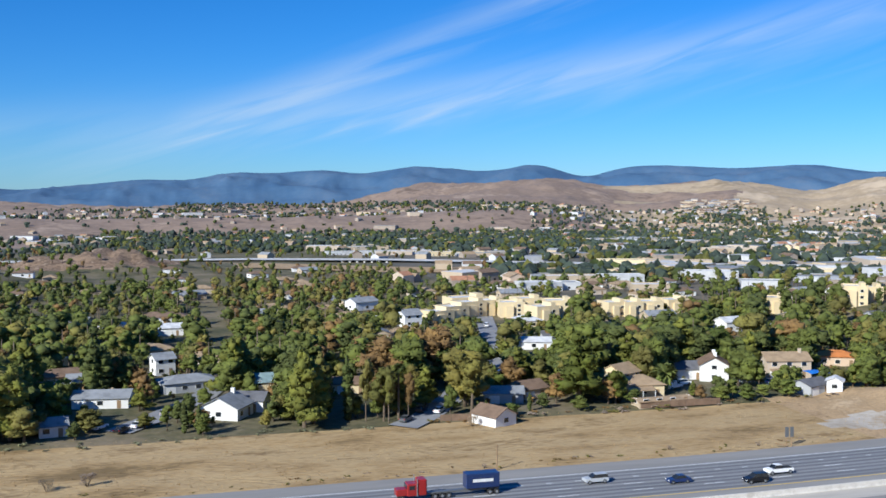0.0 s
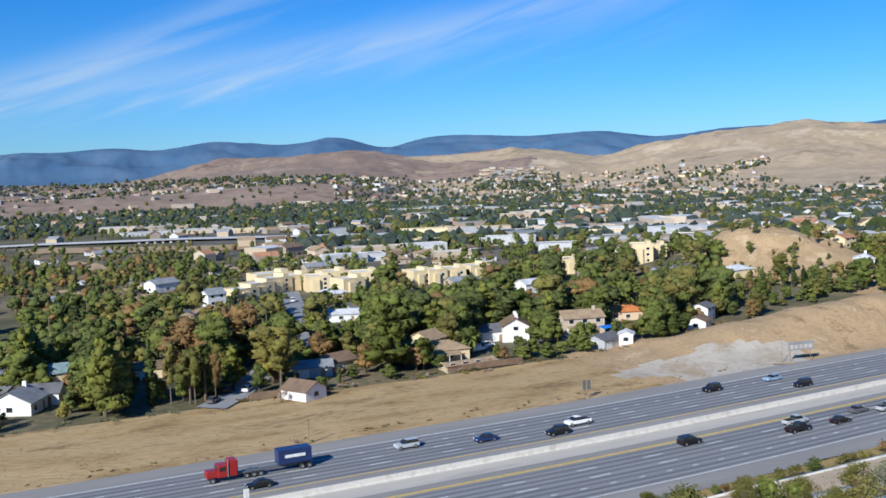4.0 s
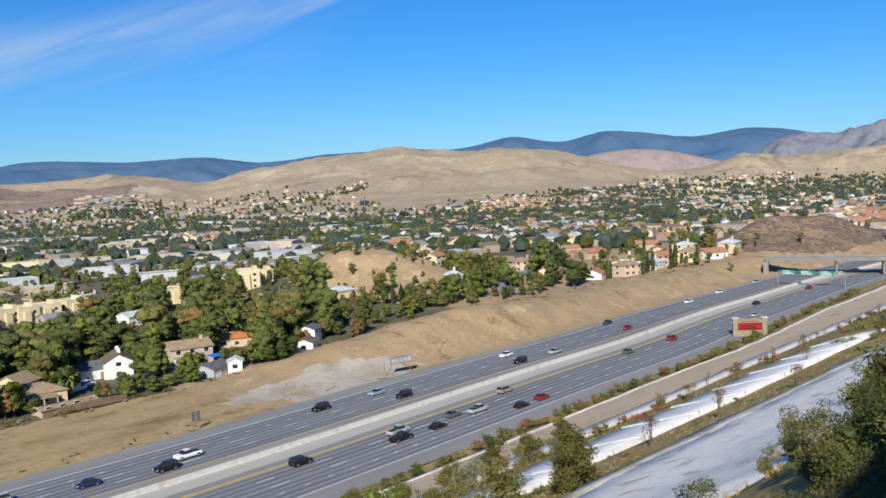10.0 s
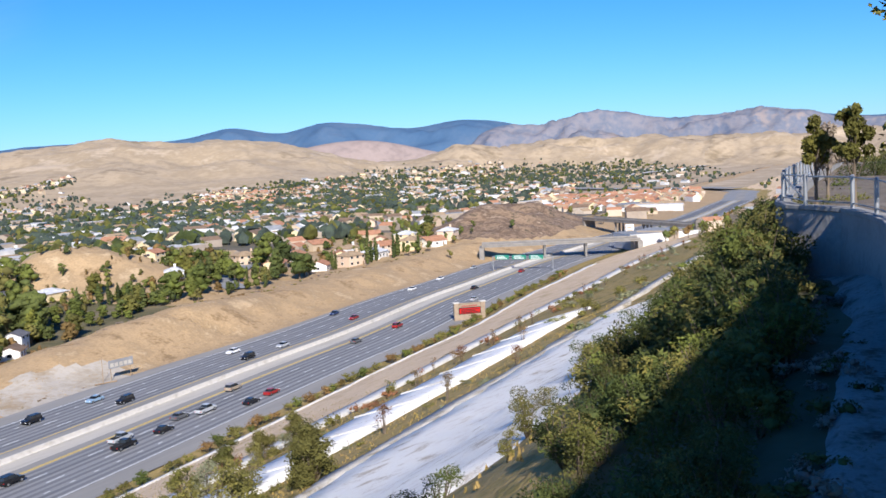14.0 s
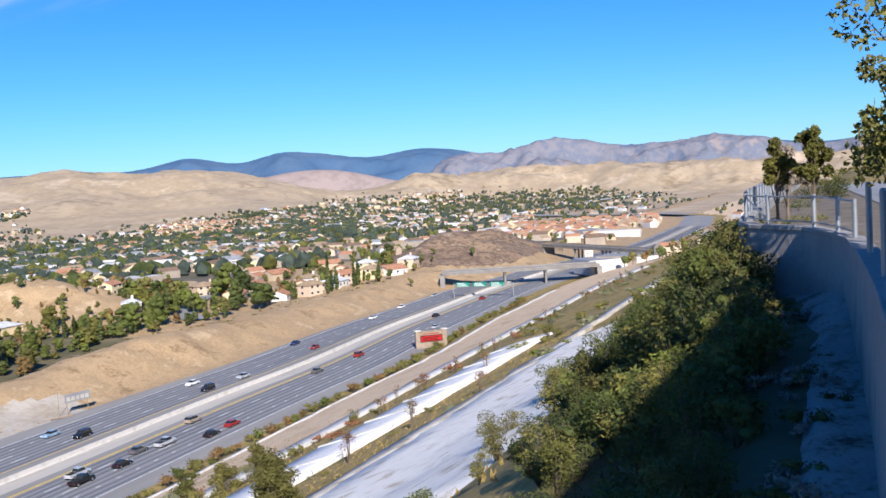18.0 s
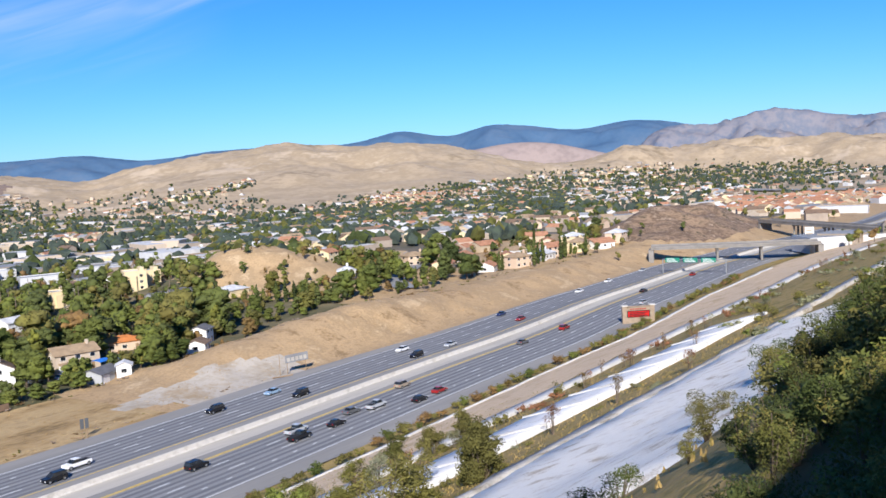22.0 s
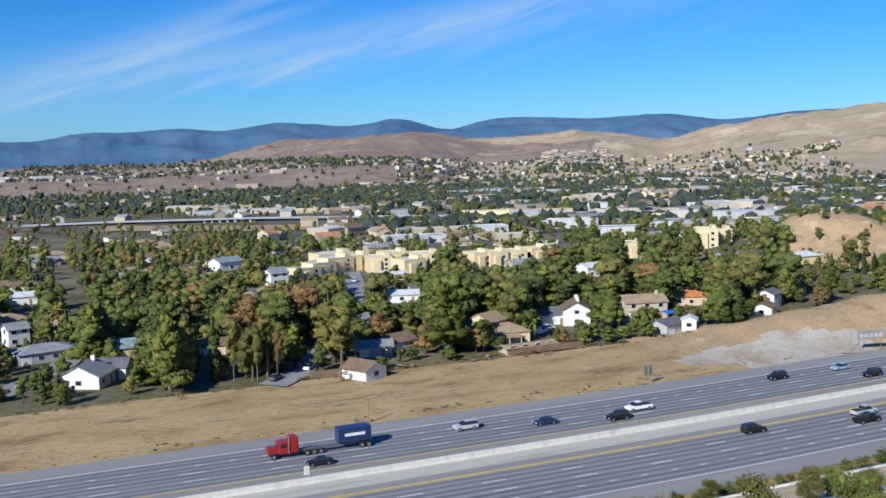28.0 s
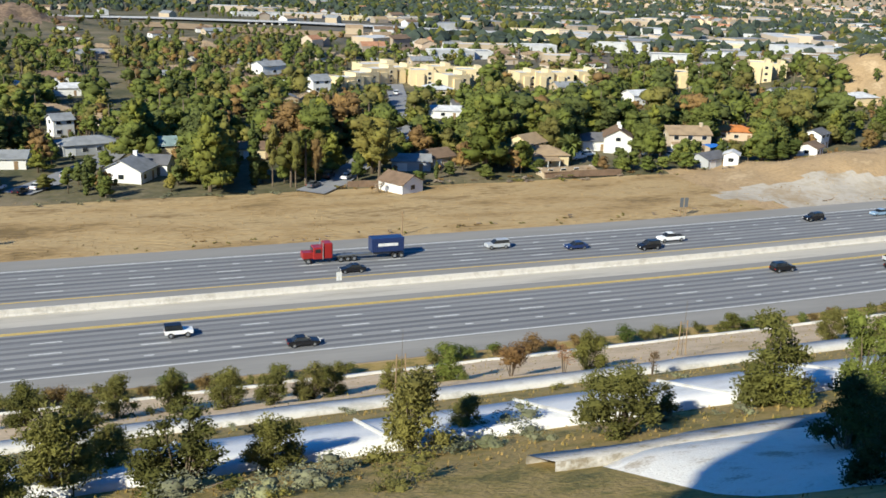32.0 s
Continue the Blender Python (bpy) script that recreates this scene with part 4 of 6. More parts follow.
# ---- buildings ----
def house(x, y, w, d, h, turn, wall_m, roof_m, pitch=0.45, hip=False, chimneys=0, garage=True, label="", z=None, group="suburban houses", wing=0.0):
    """A house with its front towards -y; w along x, ridge along x."""
    ob = thing("house", label or "stucco house among trees with pitched roof", "house", x, y, (ground(x, y) if z is None else z) - 0.05, turn, group)
    rise = d / 2 * pitch
    e = 0.45
    bm = bmesh.new()
    if hip:
        box(-w / 2, -d / 2, -0.4, w / 2, d / 2, h, bm=bm)
    else:
        prism([(-d / 2, -0.4), (d / 2, -0.4), (d / 2, h), (0, h + rise), (-d / 2, h)], -w / 2, w / 2, bm)
    part("wall", bm, M[wall_m], ob)
    bm = bmesh.new()
    t = 0.16
    if hip:
        a, r = [bm.verts.new(p) for p in ((-w / 2 - e, -d / 2 - e, h), (w / 2 + e, -d / 2 - e, h), (w / 2 + e, d / 2 + e, h), (-w / 2 - e, d / 2 + e, h))], max(0.3, w / 2 - d / 2)
        b = [bm.verts.new((v.co.x, v.co.y, h + t)) for v in a]
        c = [bm.verts.new((-r, 0, h + t + rise)), bm.verts.new((r, 0, h + t + rise))]
        bm.faces.new(a[::-1])
        for k in range(4):
            bm.faces.new((a[k], a[(k + 1) % 4], b[(k + 1) % 4], b[k]))
        bm.faces.new((b[0], b[1], c[1], c[0]))
        bm.faces.new((b[1], b[2], c[1]))
        bm.faces.new((b[2], b[3], c[0], c[1]))
        bm.faces.new((b[3], b[0], c[0]))
    else:
        k = e * pitch
        prism([(-d / 2 - e, h - k + 0.02), (0, h + rise + 0.02), (d / 2 + e, h - k + 0.02), (d / 2 + e, h - k + t), (0, h + rise + t + 0.04), (-d / 2 - e, h - k + t)], -w / 2 - e, w / 2 + e, bm)
    part("roof", bm, M[roof_m], ob)
    storeys = 2 if h > 4.2 else 1
    for s in range(storeys):
        n = max(2, int(w / 3.6))
        for k in range(n):
            cx = -w / 2 + w * (k + 0.5) / n
            z0 = 0.95 + 2.75 * s
            if garage and s == 0 and k == 0:
                g = part("garage_door", box(cx - 1.35, -d / 2 - 0.05, 0.05, cx + 1.35, -d / 2 + 0.02, 2.2, 0.02), M["wall_white"], ob)
                continue
            if s == 0 and k == n - 1:
                part("door", box(cx - 0.5, -d / 2 - 0.05, 0.05, cx + 0.5, -d / 2 + 0.02, 2.1, 0.02), M["timber"], ob)
                continue
            wnd = part("window", box(cx - 0.8, -d / 2 - 0.06, z0 - 0.06, cx + 0.8, -d / 2 + 0.02, z0 + 1.26, 0.02), M["wall_white"], ob)
            part("pane", box(cx - 0.7, -d / 2 - 0.075, z0 + 0.04, cx + 0.7, -d / 2 - 0.05, z0 + 1.16), M["dark_glass"], wnd)
        for side in (-1, 1):
            z0 = 0.95 + 2.75 * s
            wnd = part("window", box(side * w / 2 - 0.06, -0.8, z0 - 0.06, side * w / 2 + 0.06, 0.8, z0 + 1.2, 0.02), M["wall_white"], ob)
            part("pane", box(side * (w / 2 + 0.063) - 0.014, -0.7, z0 + 0.04, side * (w / 2 + 0.063) + 0.014, 0.7, z0 + 1.1), M["dark_glass"], wnd)
    for k in range(chimneys):
        cx = w * (0.34 - 0.5 * k)
        part("chimney", box(cx - 0.4, -0.9, h * 0.6, cx + 0.4, 0.1, h + rise + 1.1, 0.03), M[wall_m], ob)
    if wing:
        part("porch_roof", prism([(-d / 2 - wing, 2.35), (-d / 2 - 0.02, 2.9), (-d / 2 - 0.02, 3.05), (-d / 2 - wing, 2.5)], -w * 0.45, w * 0.2), M[roof_m], ob)
        for px in (-w * 0.43, -w * 0.12, w * 0.18):
            part("porch_post", box(px - 0.08, -d / 2 - wing + 0.1, -0.2, px + 0.08, -d / 2 - wing + 0.26, 2.42), M["wall_white"], ob)
    return ob


def block(x, y, w, d, h, turn, wall_m, name="apartment_block", label="", rows=3, roof_m="roof_white", z=None, group="cream apartment blocks", stepped=True):
    """A flat-roofed block with parapet, window rows and stepped roofline."""
    ob = thing(name, label or "cream stucco apartment block with flat stepped roof", "building", x, y, (ground(x, y) if z is None else z) - 0.05, turn, group)
    bm = box(-w / 2, -d / 2, -0.6, w / 2, d / 2, h)
    if stepped:
        box(-w * 0.28, -d * 0.62, -0.6, w * 0.02, -d / 2 + 0.3, h * 0.82, bm=bm)
        box(w * 0.22, -d * 0.36, h - 0.3, w * 0.42, d * 0.3, h + 1.7, bm=bm)
    part("wall", bm, M[wall_m], ob)
    part("roof", box(-w / 2 + 0.35, -d / 2 + 0.35, h - 0.06, w / 2 - 0.35, d / 2 - 0.35, h + 0.02), M[roof_m], ob)
    rim = bmesh.new()
    for a in ((-w / 2, -d / 2, w / 2, -d / 2 + 0.25), (-w / 2, d / 2 - 0.25, w / 2, d / 2), (-w / 2, -d / 2 + 0.25, -w / 2 + 0.25, d / 2 - 0.25), (w / 2 - 0.25, -d / 2 + 0.25, w / 2, d / 2 - 0.25)):
        box(a[0], a[1], h - 0.02, a[2], a[3], h + 0.5, bm=rim)
    part("parapet", rim, M[wall_m], ob)
    n = max(2, int(w / 4.5))
    for s in range(rows):
        z0 = 0.9 + (h - 0.6) / rows * s
        for k in range(n):
            cx = -w / 2 + w * (k + 0.5) / n
            if stepped and -w * 0.30 < cx < w * 0.04:
                continue
            wnd = part("window", box(cx - 0.75, -d / 2 - 0.05, z0 - 0.05, cx + 0.75, -d / 2 + 0.02, z0 + 1.25), M["wall_white"], ob)
            part("pane", box(cx - 0.66, -d / 2 - 0.07, z0 + 0.03, cx + 0.66, -d / 2 - 0.045, z0 + 1.17), M["dark_glass"], wnd)
    return ob


# ---- vehicles ----
CAR_SHAPES = {
    # outline of the body side (x forward, z), outline of the cabin, length, width, wheel radius
    "sedan": ([(-2.3, 0.28), (2.25, 0.28), (2.32, 0.55), (2.2, 0.74), (1.0, 0.90), (-1.75, 0.95), (-2.32, 0.88)], [(-1.7, 0.92), (-1.05, 1.38), (0.15, 1.42), (1.05, 0.90)], 1.78, 0.32),
    "suv": ([(-2.35, 0.38), (2.3, 0.38), (2.38, 0.72), (2.25, 0.98), (1.15, 1.10), (-2.35, 1.10)], [(-2.3, 1.08), (-2.1, 1.72), (0.3, 1.76), (1.2, 1.08)], 1.9, 0.38),
    "pickup": ([(-2.85, 0.45), (2.75, 0.45), (2.82, 0.8), (2.7, 1.05), (1.45, 1.15), (-2.85, 1.12)], [(-0.5, 1.12), (-0.35, 1.78), (0.9, 1.80), (1.6, 1.13)], 1.95, 0.40),
    "van": ([(-2.7, 0.40), (2.6, 0.40), (2.7, 0.9), (1.85, 1.25), (1.2, 1.28), (-2.7, 1.28)], [(-2.68, 1.26), (-2.6, 2.05), (0.9, 2.08), (1.9, 1.22)], 1.98, 0.37),
    "jeep": ([(-2.0, 0.55), (2.0, 0.55), (2.05, 1.0), (0.6, 1.14), (-2.0, 1.14)], [(-1.98, 1.12), (-1.95, 1.85), (0.35, 1.86), (0.65, 1.12)], 1.85, 0.42),
}
CAR_PROTO = {}


def car(kind, paint, x, y, forward=1, roof=None, label=""):
    """A vehicle on the freeway; forward 1 drives towards +x."""
    slope = (middle(x + 5) - middle(x - 5)) / 10
    m = pose(x, y, 0.02, 0, 0, math.degrees(math.atan(slope)) + (0 if forward > 0 else 180))
    key = (kind, paint, roof)
    if key in CAR_PROTO:
        return copy_thing(CAR_PROTO[key], m)
    body, cabin, wide, wr = CAR_SHAPES[kind]
    names = {"sedan": "sedan", "suv": "sport utility car", "pickup": "pickup truck", "van": "panel van", "jeep": "open-style off-roader"}
    ob = thing("car" if kind in ("sedan", "suv", "jeep") else ("pickup_truck" if kind == "pickup" else "van"), label or f"{paint} {names[kind]} driving on the freeway", "vehicle", group="freeway traffic")
    w = wide / 2

    def side(outline, a, taper):
        bm = bmesh.new()
        lo, hi = min(p[1] for p in outline), max(p[1] for p in outline)
        l, r = [], []
        for px, pz in outline:
            k = a * (1 - taper * (pz - lo) / max(0.01, hi - lo))
            l.append(bm.verts.new((px, k, pz)))
            r.append(bm.verts.new((px, -k, pz)))
        n = len(outline)
        for q in range(n):
            bm.faces.new((l[q], l[(q + 1) % n], r[(q + 1) % n], r[q]))
        bm.faces.new(l[::-1])
        bm.faces.new(r)
        bmesh.ops.recalc_face_normals(bm, faces=bm.faces)
        bmesh.ops.bevel(bm, geom=list(bm.edges), offset=0.05, segments=2, affect="EDGES")
        return bm

    part("body", side(body, w, 0.06), M["car_" + paint], ob)
    part("cabin", side(cabin, w * 0.93, 0.16), M["dark_glass"], ob, "dark tinted windows")
    top = max(p[1] for p in cabin)
    rx = [p[0] for p in cabin if p[1] > top - 0.15]
    part("roof_panel", box(min(rx) - 0.05, -w * 0.78, top - 0.03, max(rx) + 0.05, w * 0.78, top + 0.03, 0.02), M["car_" + (roof or paint)], ob)
    if kind == "van":
        part("side_panel", box(-2.6, -w * 0.945, 1.2, 0.3, w * 0.945, 1.95, 0.04), M["car_" + paint], ob)
    if kind == "pickup":
        part("bed_liner", box(-2.75, -w * 0.82, 1.10, -0.62, w * 0.82, 1.145), M["rubber"], ob)
    fx, bx = max(p[0] for p in body), min(p[0] for p in body)
    for wx in (bx + 0.85, fx - 0.85):
        for s in (-1, 1):
            bm = rod((wx, s * (w - 0.2), wr), (wx, s * (w + 0.02), wr), wr, sides=16)
            tyre = part("wheel", bm, M["rubber"], ob)
            part("rim", rod((wx, s * (w - 0.02), wr), (wx, s * (w + 0.035), wr), wr * 0.6, sides=10), M["steel"], tyre)
    for s in (-1, 1):
        part("headlight", box(fx - 0.1, s * w * 0.72 - 0.16, 0.62, fx + 0.02, s * w * 0.72 + 0.16, 0.78, 0.02), M["lamp_glass"], ob)
        part("tail_light", box(bx - 0.02, s * w * 0.78 - 0.12, 0.66, bx + 0.06, s * w * 0.78 + 0.12, 0.86, 0.02), M["red_lens"], ob)
    ob.matrix_basis = m
    CAR_PROTO[key] = ob
    return ob


def lot_tree(x, y, h, spread, leaf, seed):
    """A young street tree with fine leaves on thin limbs."""
    rng = np.random.default_rng(seed)
    ob = thing("tree", "young tree with sparse " + TINT[leaf] + " behind the fence", "tree", x, y, 51.88, group="young trees behind the fence")
    limbs, lobes = [((0, 0, -0.2), (0.03, 0.02, h * 0.92), 0.055, 0.012)], []
    for k in range(15):
        z = h * (0.42 + 0.55 * rng.random())
        a, r = rng.random() * 6.28, spread * (0.25 + 0.75 * rng.random()) * (1.15 - 0.6 * z / h)
        tip = (r * math.cos(a), r * math.sin(a), z + 0.25)
        limbs.append(((0.02, 0.01, z - 0.5), tip, 0.018, 0.006))
        s = spread * (0.22 + 0.16 * rng.random())
        lobes.append((*tip, s, s, s * 0.9))
    part("trunk", stems(rng, limbs, 7), M["bark"], ob)
    part("crown", mesh("crown", *leaf_cloud(rng, lobes, 2600, 0.055, 0.2, 0.45), M[leaf]), None, ob)
    return ob


# ---- the tall building behind the camera, whose shadow lies on the slope ----
def back_building(x, y, wide, deep, top, turn, label):
    ob = thing("building", label, "building", x, y, 51.9, turn)
    w, d, h = wide / 2, deep / 2, top - 51.9
    part("wall", box(-w, -d, -0.4, w, d, h, 0.05), M["wall_stucco"], ob)
    part("roof", box(-w - 0.3, -d - 0.3, h, w + 0.3, d + 0.3, h + 0.5, 0.05), M["roof_grey"], ob)
    for s in range(int(h / 3.6)):
        for k in range(int(w / 2)):
            cx = -w + 2 + 4 * k
            wnd = part("window", box(cx - 0.8, d - 0.03, 1 + 3.6 * s, cx + 0.8, d + 0.05, 2.6 + 3.6 * s), M["wall_white"], ob)
            part("pane", box(cx - 0.7, d + 0.03, 1.1 + 3.6 * s, cx + 0.7, d + 0.07, 2.5 + 3.6 * s), M["dark_glass"], wnd)


back_building(-23.0, -9.6, 15, 11, 73.4, -57, "tall plain stucco building behind the viewpoint")
# invented wing out of view, sized to throw shade on the upper slope
back_building(-6.0, -15.5, 15, 13, 63.0, 0, "plain stucco wing, unseen, added behind the lot to shade the slope")


# ---- named houses along the tree line ----
SEEN = []     # (x, y, half width, height kept clear)


def seen_house(x, y, w, d, h, turn, *a, **k):
    SEEN.append((x, y, w / 2 + 1.0))
    return house(x, y, w, d, h, turn, *a, **k)


seen_house(-28, 238, 6, 6, 2.6, 10, "wall_white", "roof_grey", garage=False, label="small white house at the end of the street")
seen_house(-19, 268, 14, 9, 2.7, -8, "wall_white", "roof_grey", 0.30, label="low white house with pale grey roof")
seen_house(2, 284, 15, 9, 2.8, 15, "wall_grey", "roof_grey", 0.35, True, label="grey house with wide hipped roof")
seen_house(11, 248, 9, 10, 3.0, 62, "wall_white", "roof_grey", 0.5, chimneys=1, garage=False, label="white house with steep blue-grey gables")
seen_house(17, 255, 9, 7, 3.0, -20, "wall_white", "roof_slate", 0.45, garage=False, label="white house wing with dark grey roof")
seen_house(22, 270, 8, 7, 4.6, 5, "wall_cream", "roof_teal", 0.5, garage=False, label="two-storey house with green-grey roof")
seen_house(-5, 312, 6, 6, 5.0, 20, "wall_white", "roof_grey", 0.5, garage=False, label="white two-storey house among dark trees")
seen_house(72, 223, 8, 7, 2.6, 118, "wall_white", "roof_brown", 0.5, garage=False, label="white-gabled house with brown shingle roof")
seen_house(82, 246, 10, 8, 2.7, -15, "wall_grey", "roof_grey", 0.3, label="low grey-roofed house beside the street")
seen_house(90, 250, 8, 8, 2.8, 20, "wall_stucco", "roof_brown", 0.4, label="brown-roofed house behind the street")
seen_house(120, 244, 11, 9, 3.2, -8, "wall_cream", "roof_tan", 0.45, True, garage=False, label="cream house with tan shingle hip roof", wing=3.2)
seen_house(118, 252, 8, 8, 5.2, 30, "wall_cream", "roof_tan", 0.5, garage=False, label="upper storey of the cream house, tan gable roof")
seen_house(119, 229, 15, 4.5, 1.5, 2, "wall_tan", "roof_tan", 0.22, garage=False, label="long low tan-roofed shed by the fence")
seen_house(151, 259, 10, 8, 4.9, 64, "wall_white", "roof_brown", 0.55, chimneys=2, garage=False, label="white two-storey house with two chimneys")
seen_house(145, 263, 8, 7, 3.2, -12, "wall_white", "roof_slate", 0.5, label="white house with dark brown roof")
seen_house(174, 258, 13, 9, 5.3, -14, "wall_stucco", "roof_tan", 0.42, chimneys=1, label="tan two-storey house with pale balcony", wing=2.4)
seen_house(166, 234, 9, 7, 2.7, 20, "wall_grey", "roof_slate", 0.35, label="low house with dark slate roof")
seen_house(171, 230, 4, 4, 3.0, 50, "wall_white", "roof_white", 0.4, garage=False, label="small white outbuilding beside the fence")
seen_house(202, 272, 12, 8, 3.0, -25, "wall_peach", "roof_orange", 0.4, True, garage=False, label="house with bright orange tile roof")
seen_house(212, 352, 9, 8, 4.0, 10, "wall_white", "roof_white", 0.4, garage=False, label="white-roofed house deep among trees")
seen_house(121, 329, 12, 8, 2.8, -20, "wall_white", "roof_white", 0.3, label="long white-roofed house by the street")
seen_house(92, 399, 8, 8, 5.0, 15, "wall_white", "roof_grey", 0.5, garage=False, label="white house with steep gable")
seen_house(-3, 402, 10, 8, 3.0, 0, "wall_white", "roof_white", 0.35, label="white house in the far trees")
seen_house(84, 464, 13, 9, 4.0, 25, "wall_white", "roof_grey", 0.4, label="pale house in the far trees")
seen_house(46, 271, 10, 7, 2.8, -10, "wall_cream", "roof_brown", 0.4, label="cream house behind tall slim trees")
seen_house(207, 241, 7, 6, 2.8, 35, "wall_white", "roof_brown", 0.4, garage=False, label="white house at the edge of the earth bank")
seen_house(218, 252, 7, 6, 4.8, 30, "wall_white", "roof_slate", 0.4, garage=False, label="white two-storey house above the bank")
seen_house(-32, 304, 12, 8, 2.8, 12, "wall_tan", "roof_brown", 0.4, label="tan house under tall trees")

# hillside cluster of tile-roofed houses beyond the bank
TILE = ((384, 246, 20, 0.9), (398, 238, -15, 1.0), (408, 250, 35, 0.9), (424, 240, 5, 1.1), (440, 244, -20, 1.0), (455, 236, 12, 1.05), (468, 230, -30, 1.1), (484, 228, 8, 1.0),
        (372, 262, 25, 1.0), (446, 268, -10, 1.0), (470, 262, 30, 0.9), (492, 258, 0, 1.0), (420, 284, 15, 1.0), (400, 300, -25, 1.0), (358, 320, 10, 0.8), (340, 293, 40, 0.9))
for k, (x, y, turn, s) in enumerate(TILE):
    seen_house(x, y, 11 * s, 9 * s, 5.0 if k % 3 else 3.0, turn, ("wall_white", "wall_peach", "wall_cream")[k % 3], ("roof_tile", "roof_tan", "roof_tile", "roof_white")[k % 4], 0.42, k % 2 == 1, chimneys=k % 2, garage=False,
               label=("white", "peach", "cream")[k % 3] + " hillside house with warm pitched roof", group="hillside houses")

# shade tarp, street, parked vehicles
tarp = thing("shade_tarp", "bright blue tarp stretched over poles", "tarp", 176.5, 246, ground(176.5, 246))
bm = bmesh.new()
bmesh.ops.create_grid(bm, x_segments=8, y_segments=6, size=1)
for v in bm.verts:
    v.co = Vector((v.co.x * 3.2, v.co.y * 2.4, 3.4 - 0.25 * (v.co.x ** 2 + v.co.y ** 2) + 0.1 * noise.noise(v.co * 2)))
bmesh.ops.solidify(bm, geom=list(bm.faces), thickness=0.04)
part("sheet", bm, M["tarp"], tarp)
for sx in (-3, 3):
    for sy in (-2.2, 2.2):
        part("pole", rod((sx, sy, -0.2), (sx, sy, 2.95), 0.05), M["steel"], tarp)

ribbon("street", [(-14, 236), (-6, 249), (6, 272), (14, 300)], (-3.6, 0, 3.6), 0.28, M["street"], "pale suburban street", "road", height=ground)
ribbon("street", [(50, 224), (58, 233), (68, 250), (80, 272), (97, 296), (110, 335), (118, 372), (131, 420)], (-3.8, 0, 3.8), 0.28, M["street"], "pale suburban street running away between houses", "road", height=ground)
ribbon("ramp_street", [(322, 246), (338, 264), (372, 284), (405, 301), (436, 318)], (-4.5, 0, 4.5), 0.6, M["street"], "pale street climbing beside the hill houses", "road", height=ground)
ribbon("footpath", [(505, 268), (540, 285), (570, 296)], (-2.5, 0, 2.5), 0.6, M["pale_soil"], "pale track on the rocky hill", "path", height=ground)

# ---- apartments and shops ----
APTS = ((106, 409, 12, 5.5, 25), (115, 417, 12, 6.5, 25), (125, 425, 13, 7.5, 20), (136, 430, 10, 7.5, 10), (143, 418, 11, 7.5, -10), (152, 424, 12, 8.5, 0), (151, 401, 11, 7, 12), (162, 410, 12, 8.5, -12),
        (187, 408, 9, 7, 5), (195, 407, 9, 7, 0), (205, 408, 10, 7, -5), (219, 412, 11, 7, 5), (260, 393, 9, 7.5, -15), (290, 378, 10, 10, -30), (303, 385, 10, 8, -25), (128, 440, 18, 8, 10))
for x, y, w, h, turn in APTS:
    SEEN.append((x, y, w * 0.3))
    block(x, y, w, 11, h * 0.88, turn, "wall_cream", rows=2 if h < 7.2 else 3)
SHOPS = ((204, 533, 46, 5, -8), (232, 565, 40, 6, -12), (262, 560, 34, 6, -10), (286, 600, 60, 6, -20), (320, 556, 44, 7, -22), (254, 505, 26, 5, -15), (306, 474, 30, 6, -25), (404, 562, 46, 6, -28),
         (197, 528, 30, 6, 0), (364, 676, 60, 6, -24), (294, 866, 50, 5, -12), (237, 854, 70, 5, -5), (165, 892, 90, 5, 0), (484, 806, 60, 7, -25),
         (424, 575, 70, 6, -30), (330, 700, 50, 6, -20))
for k, (x, y, w, h, turn) in enumerate(SHOPS):
    grow = swell(math.hypot(x, y))
    x, y, z0 = beyond(x, y, ground(x, y))
    block(x, y, w * grow * 0.8, 13 * grow, h * 0.8, turn, ("far_white", "wall_tan", "far_white", "wall_cream")[k % 4], "shop_building", "long low flat-roofed commercial building", 1, "roof_white" if k % 3 else "roof_grey", z=z0, group="valley shops", stepped=False)

# valley highway with its overpass and the pale wash
ribbon("valley_highway", [(-500, 905), (-100, 860), (60, 838), (172, 795), (285, 715), (484, 615), (700, 520), (900, 480)], (-11, 0, 11), 1.5, M["concrete"], "pale concrete highway across the valley", "road")
ribbon("wash", [(-300, 800), (60, 770), (147, 705), (240, 668), (420, 590)], (-26, 0, 26), 0.5, M["bank_soil"], "dry brown river wash", "ground", height=ground)
for k in range(7):
    x, y = 132 + 5.6 * k, 806 - 2.4 * k
    bm = box(-0.8, -8, -1, 0.8, 8, 1.3)
    ob = new("pier", bpy.data.meshes.new("pier"))
    bm.to_mesh(ob.data)
    bm.free()
    ob.data.materials.append(M["concrete"])
    ob.matrix_basis = pose(*beyond(x, y, ground(x, y)), 0, 0, -22) @ Matrix.Scale(swell(math.hypot(x, y)), 4)
    tagged(ob, "concrete bridge pier of the valley highway", "bridge pier", "valley piers")


# ---- trees of the suburb ----
def hidden_by(x, y, h, r):
    """Would a tree here stand in front of one of the named buildings?"""
    d = math.hypot(x, y)
    for hx, hy, hw in SEEN:
        D = math.hypot(hx, hy)
        if math.hypot(hx - x, hy - y) < hw + r * 0.6:
            return True
        if d < D:
            a = abs(math.atan2(x, y) - math.atan2(hx, hy))
            if a < (hw * 0.75) / D + r * 0.75 / d and h > 54 - (54 - 1.7) * d / D:
                return True
    return False


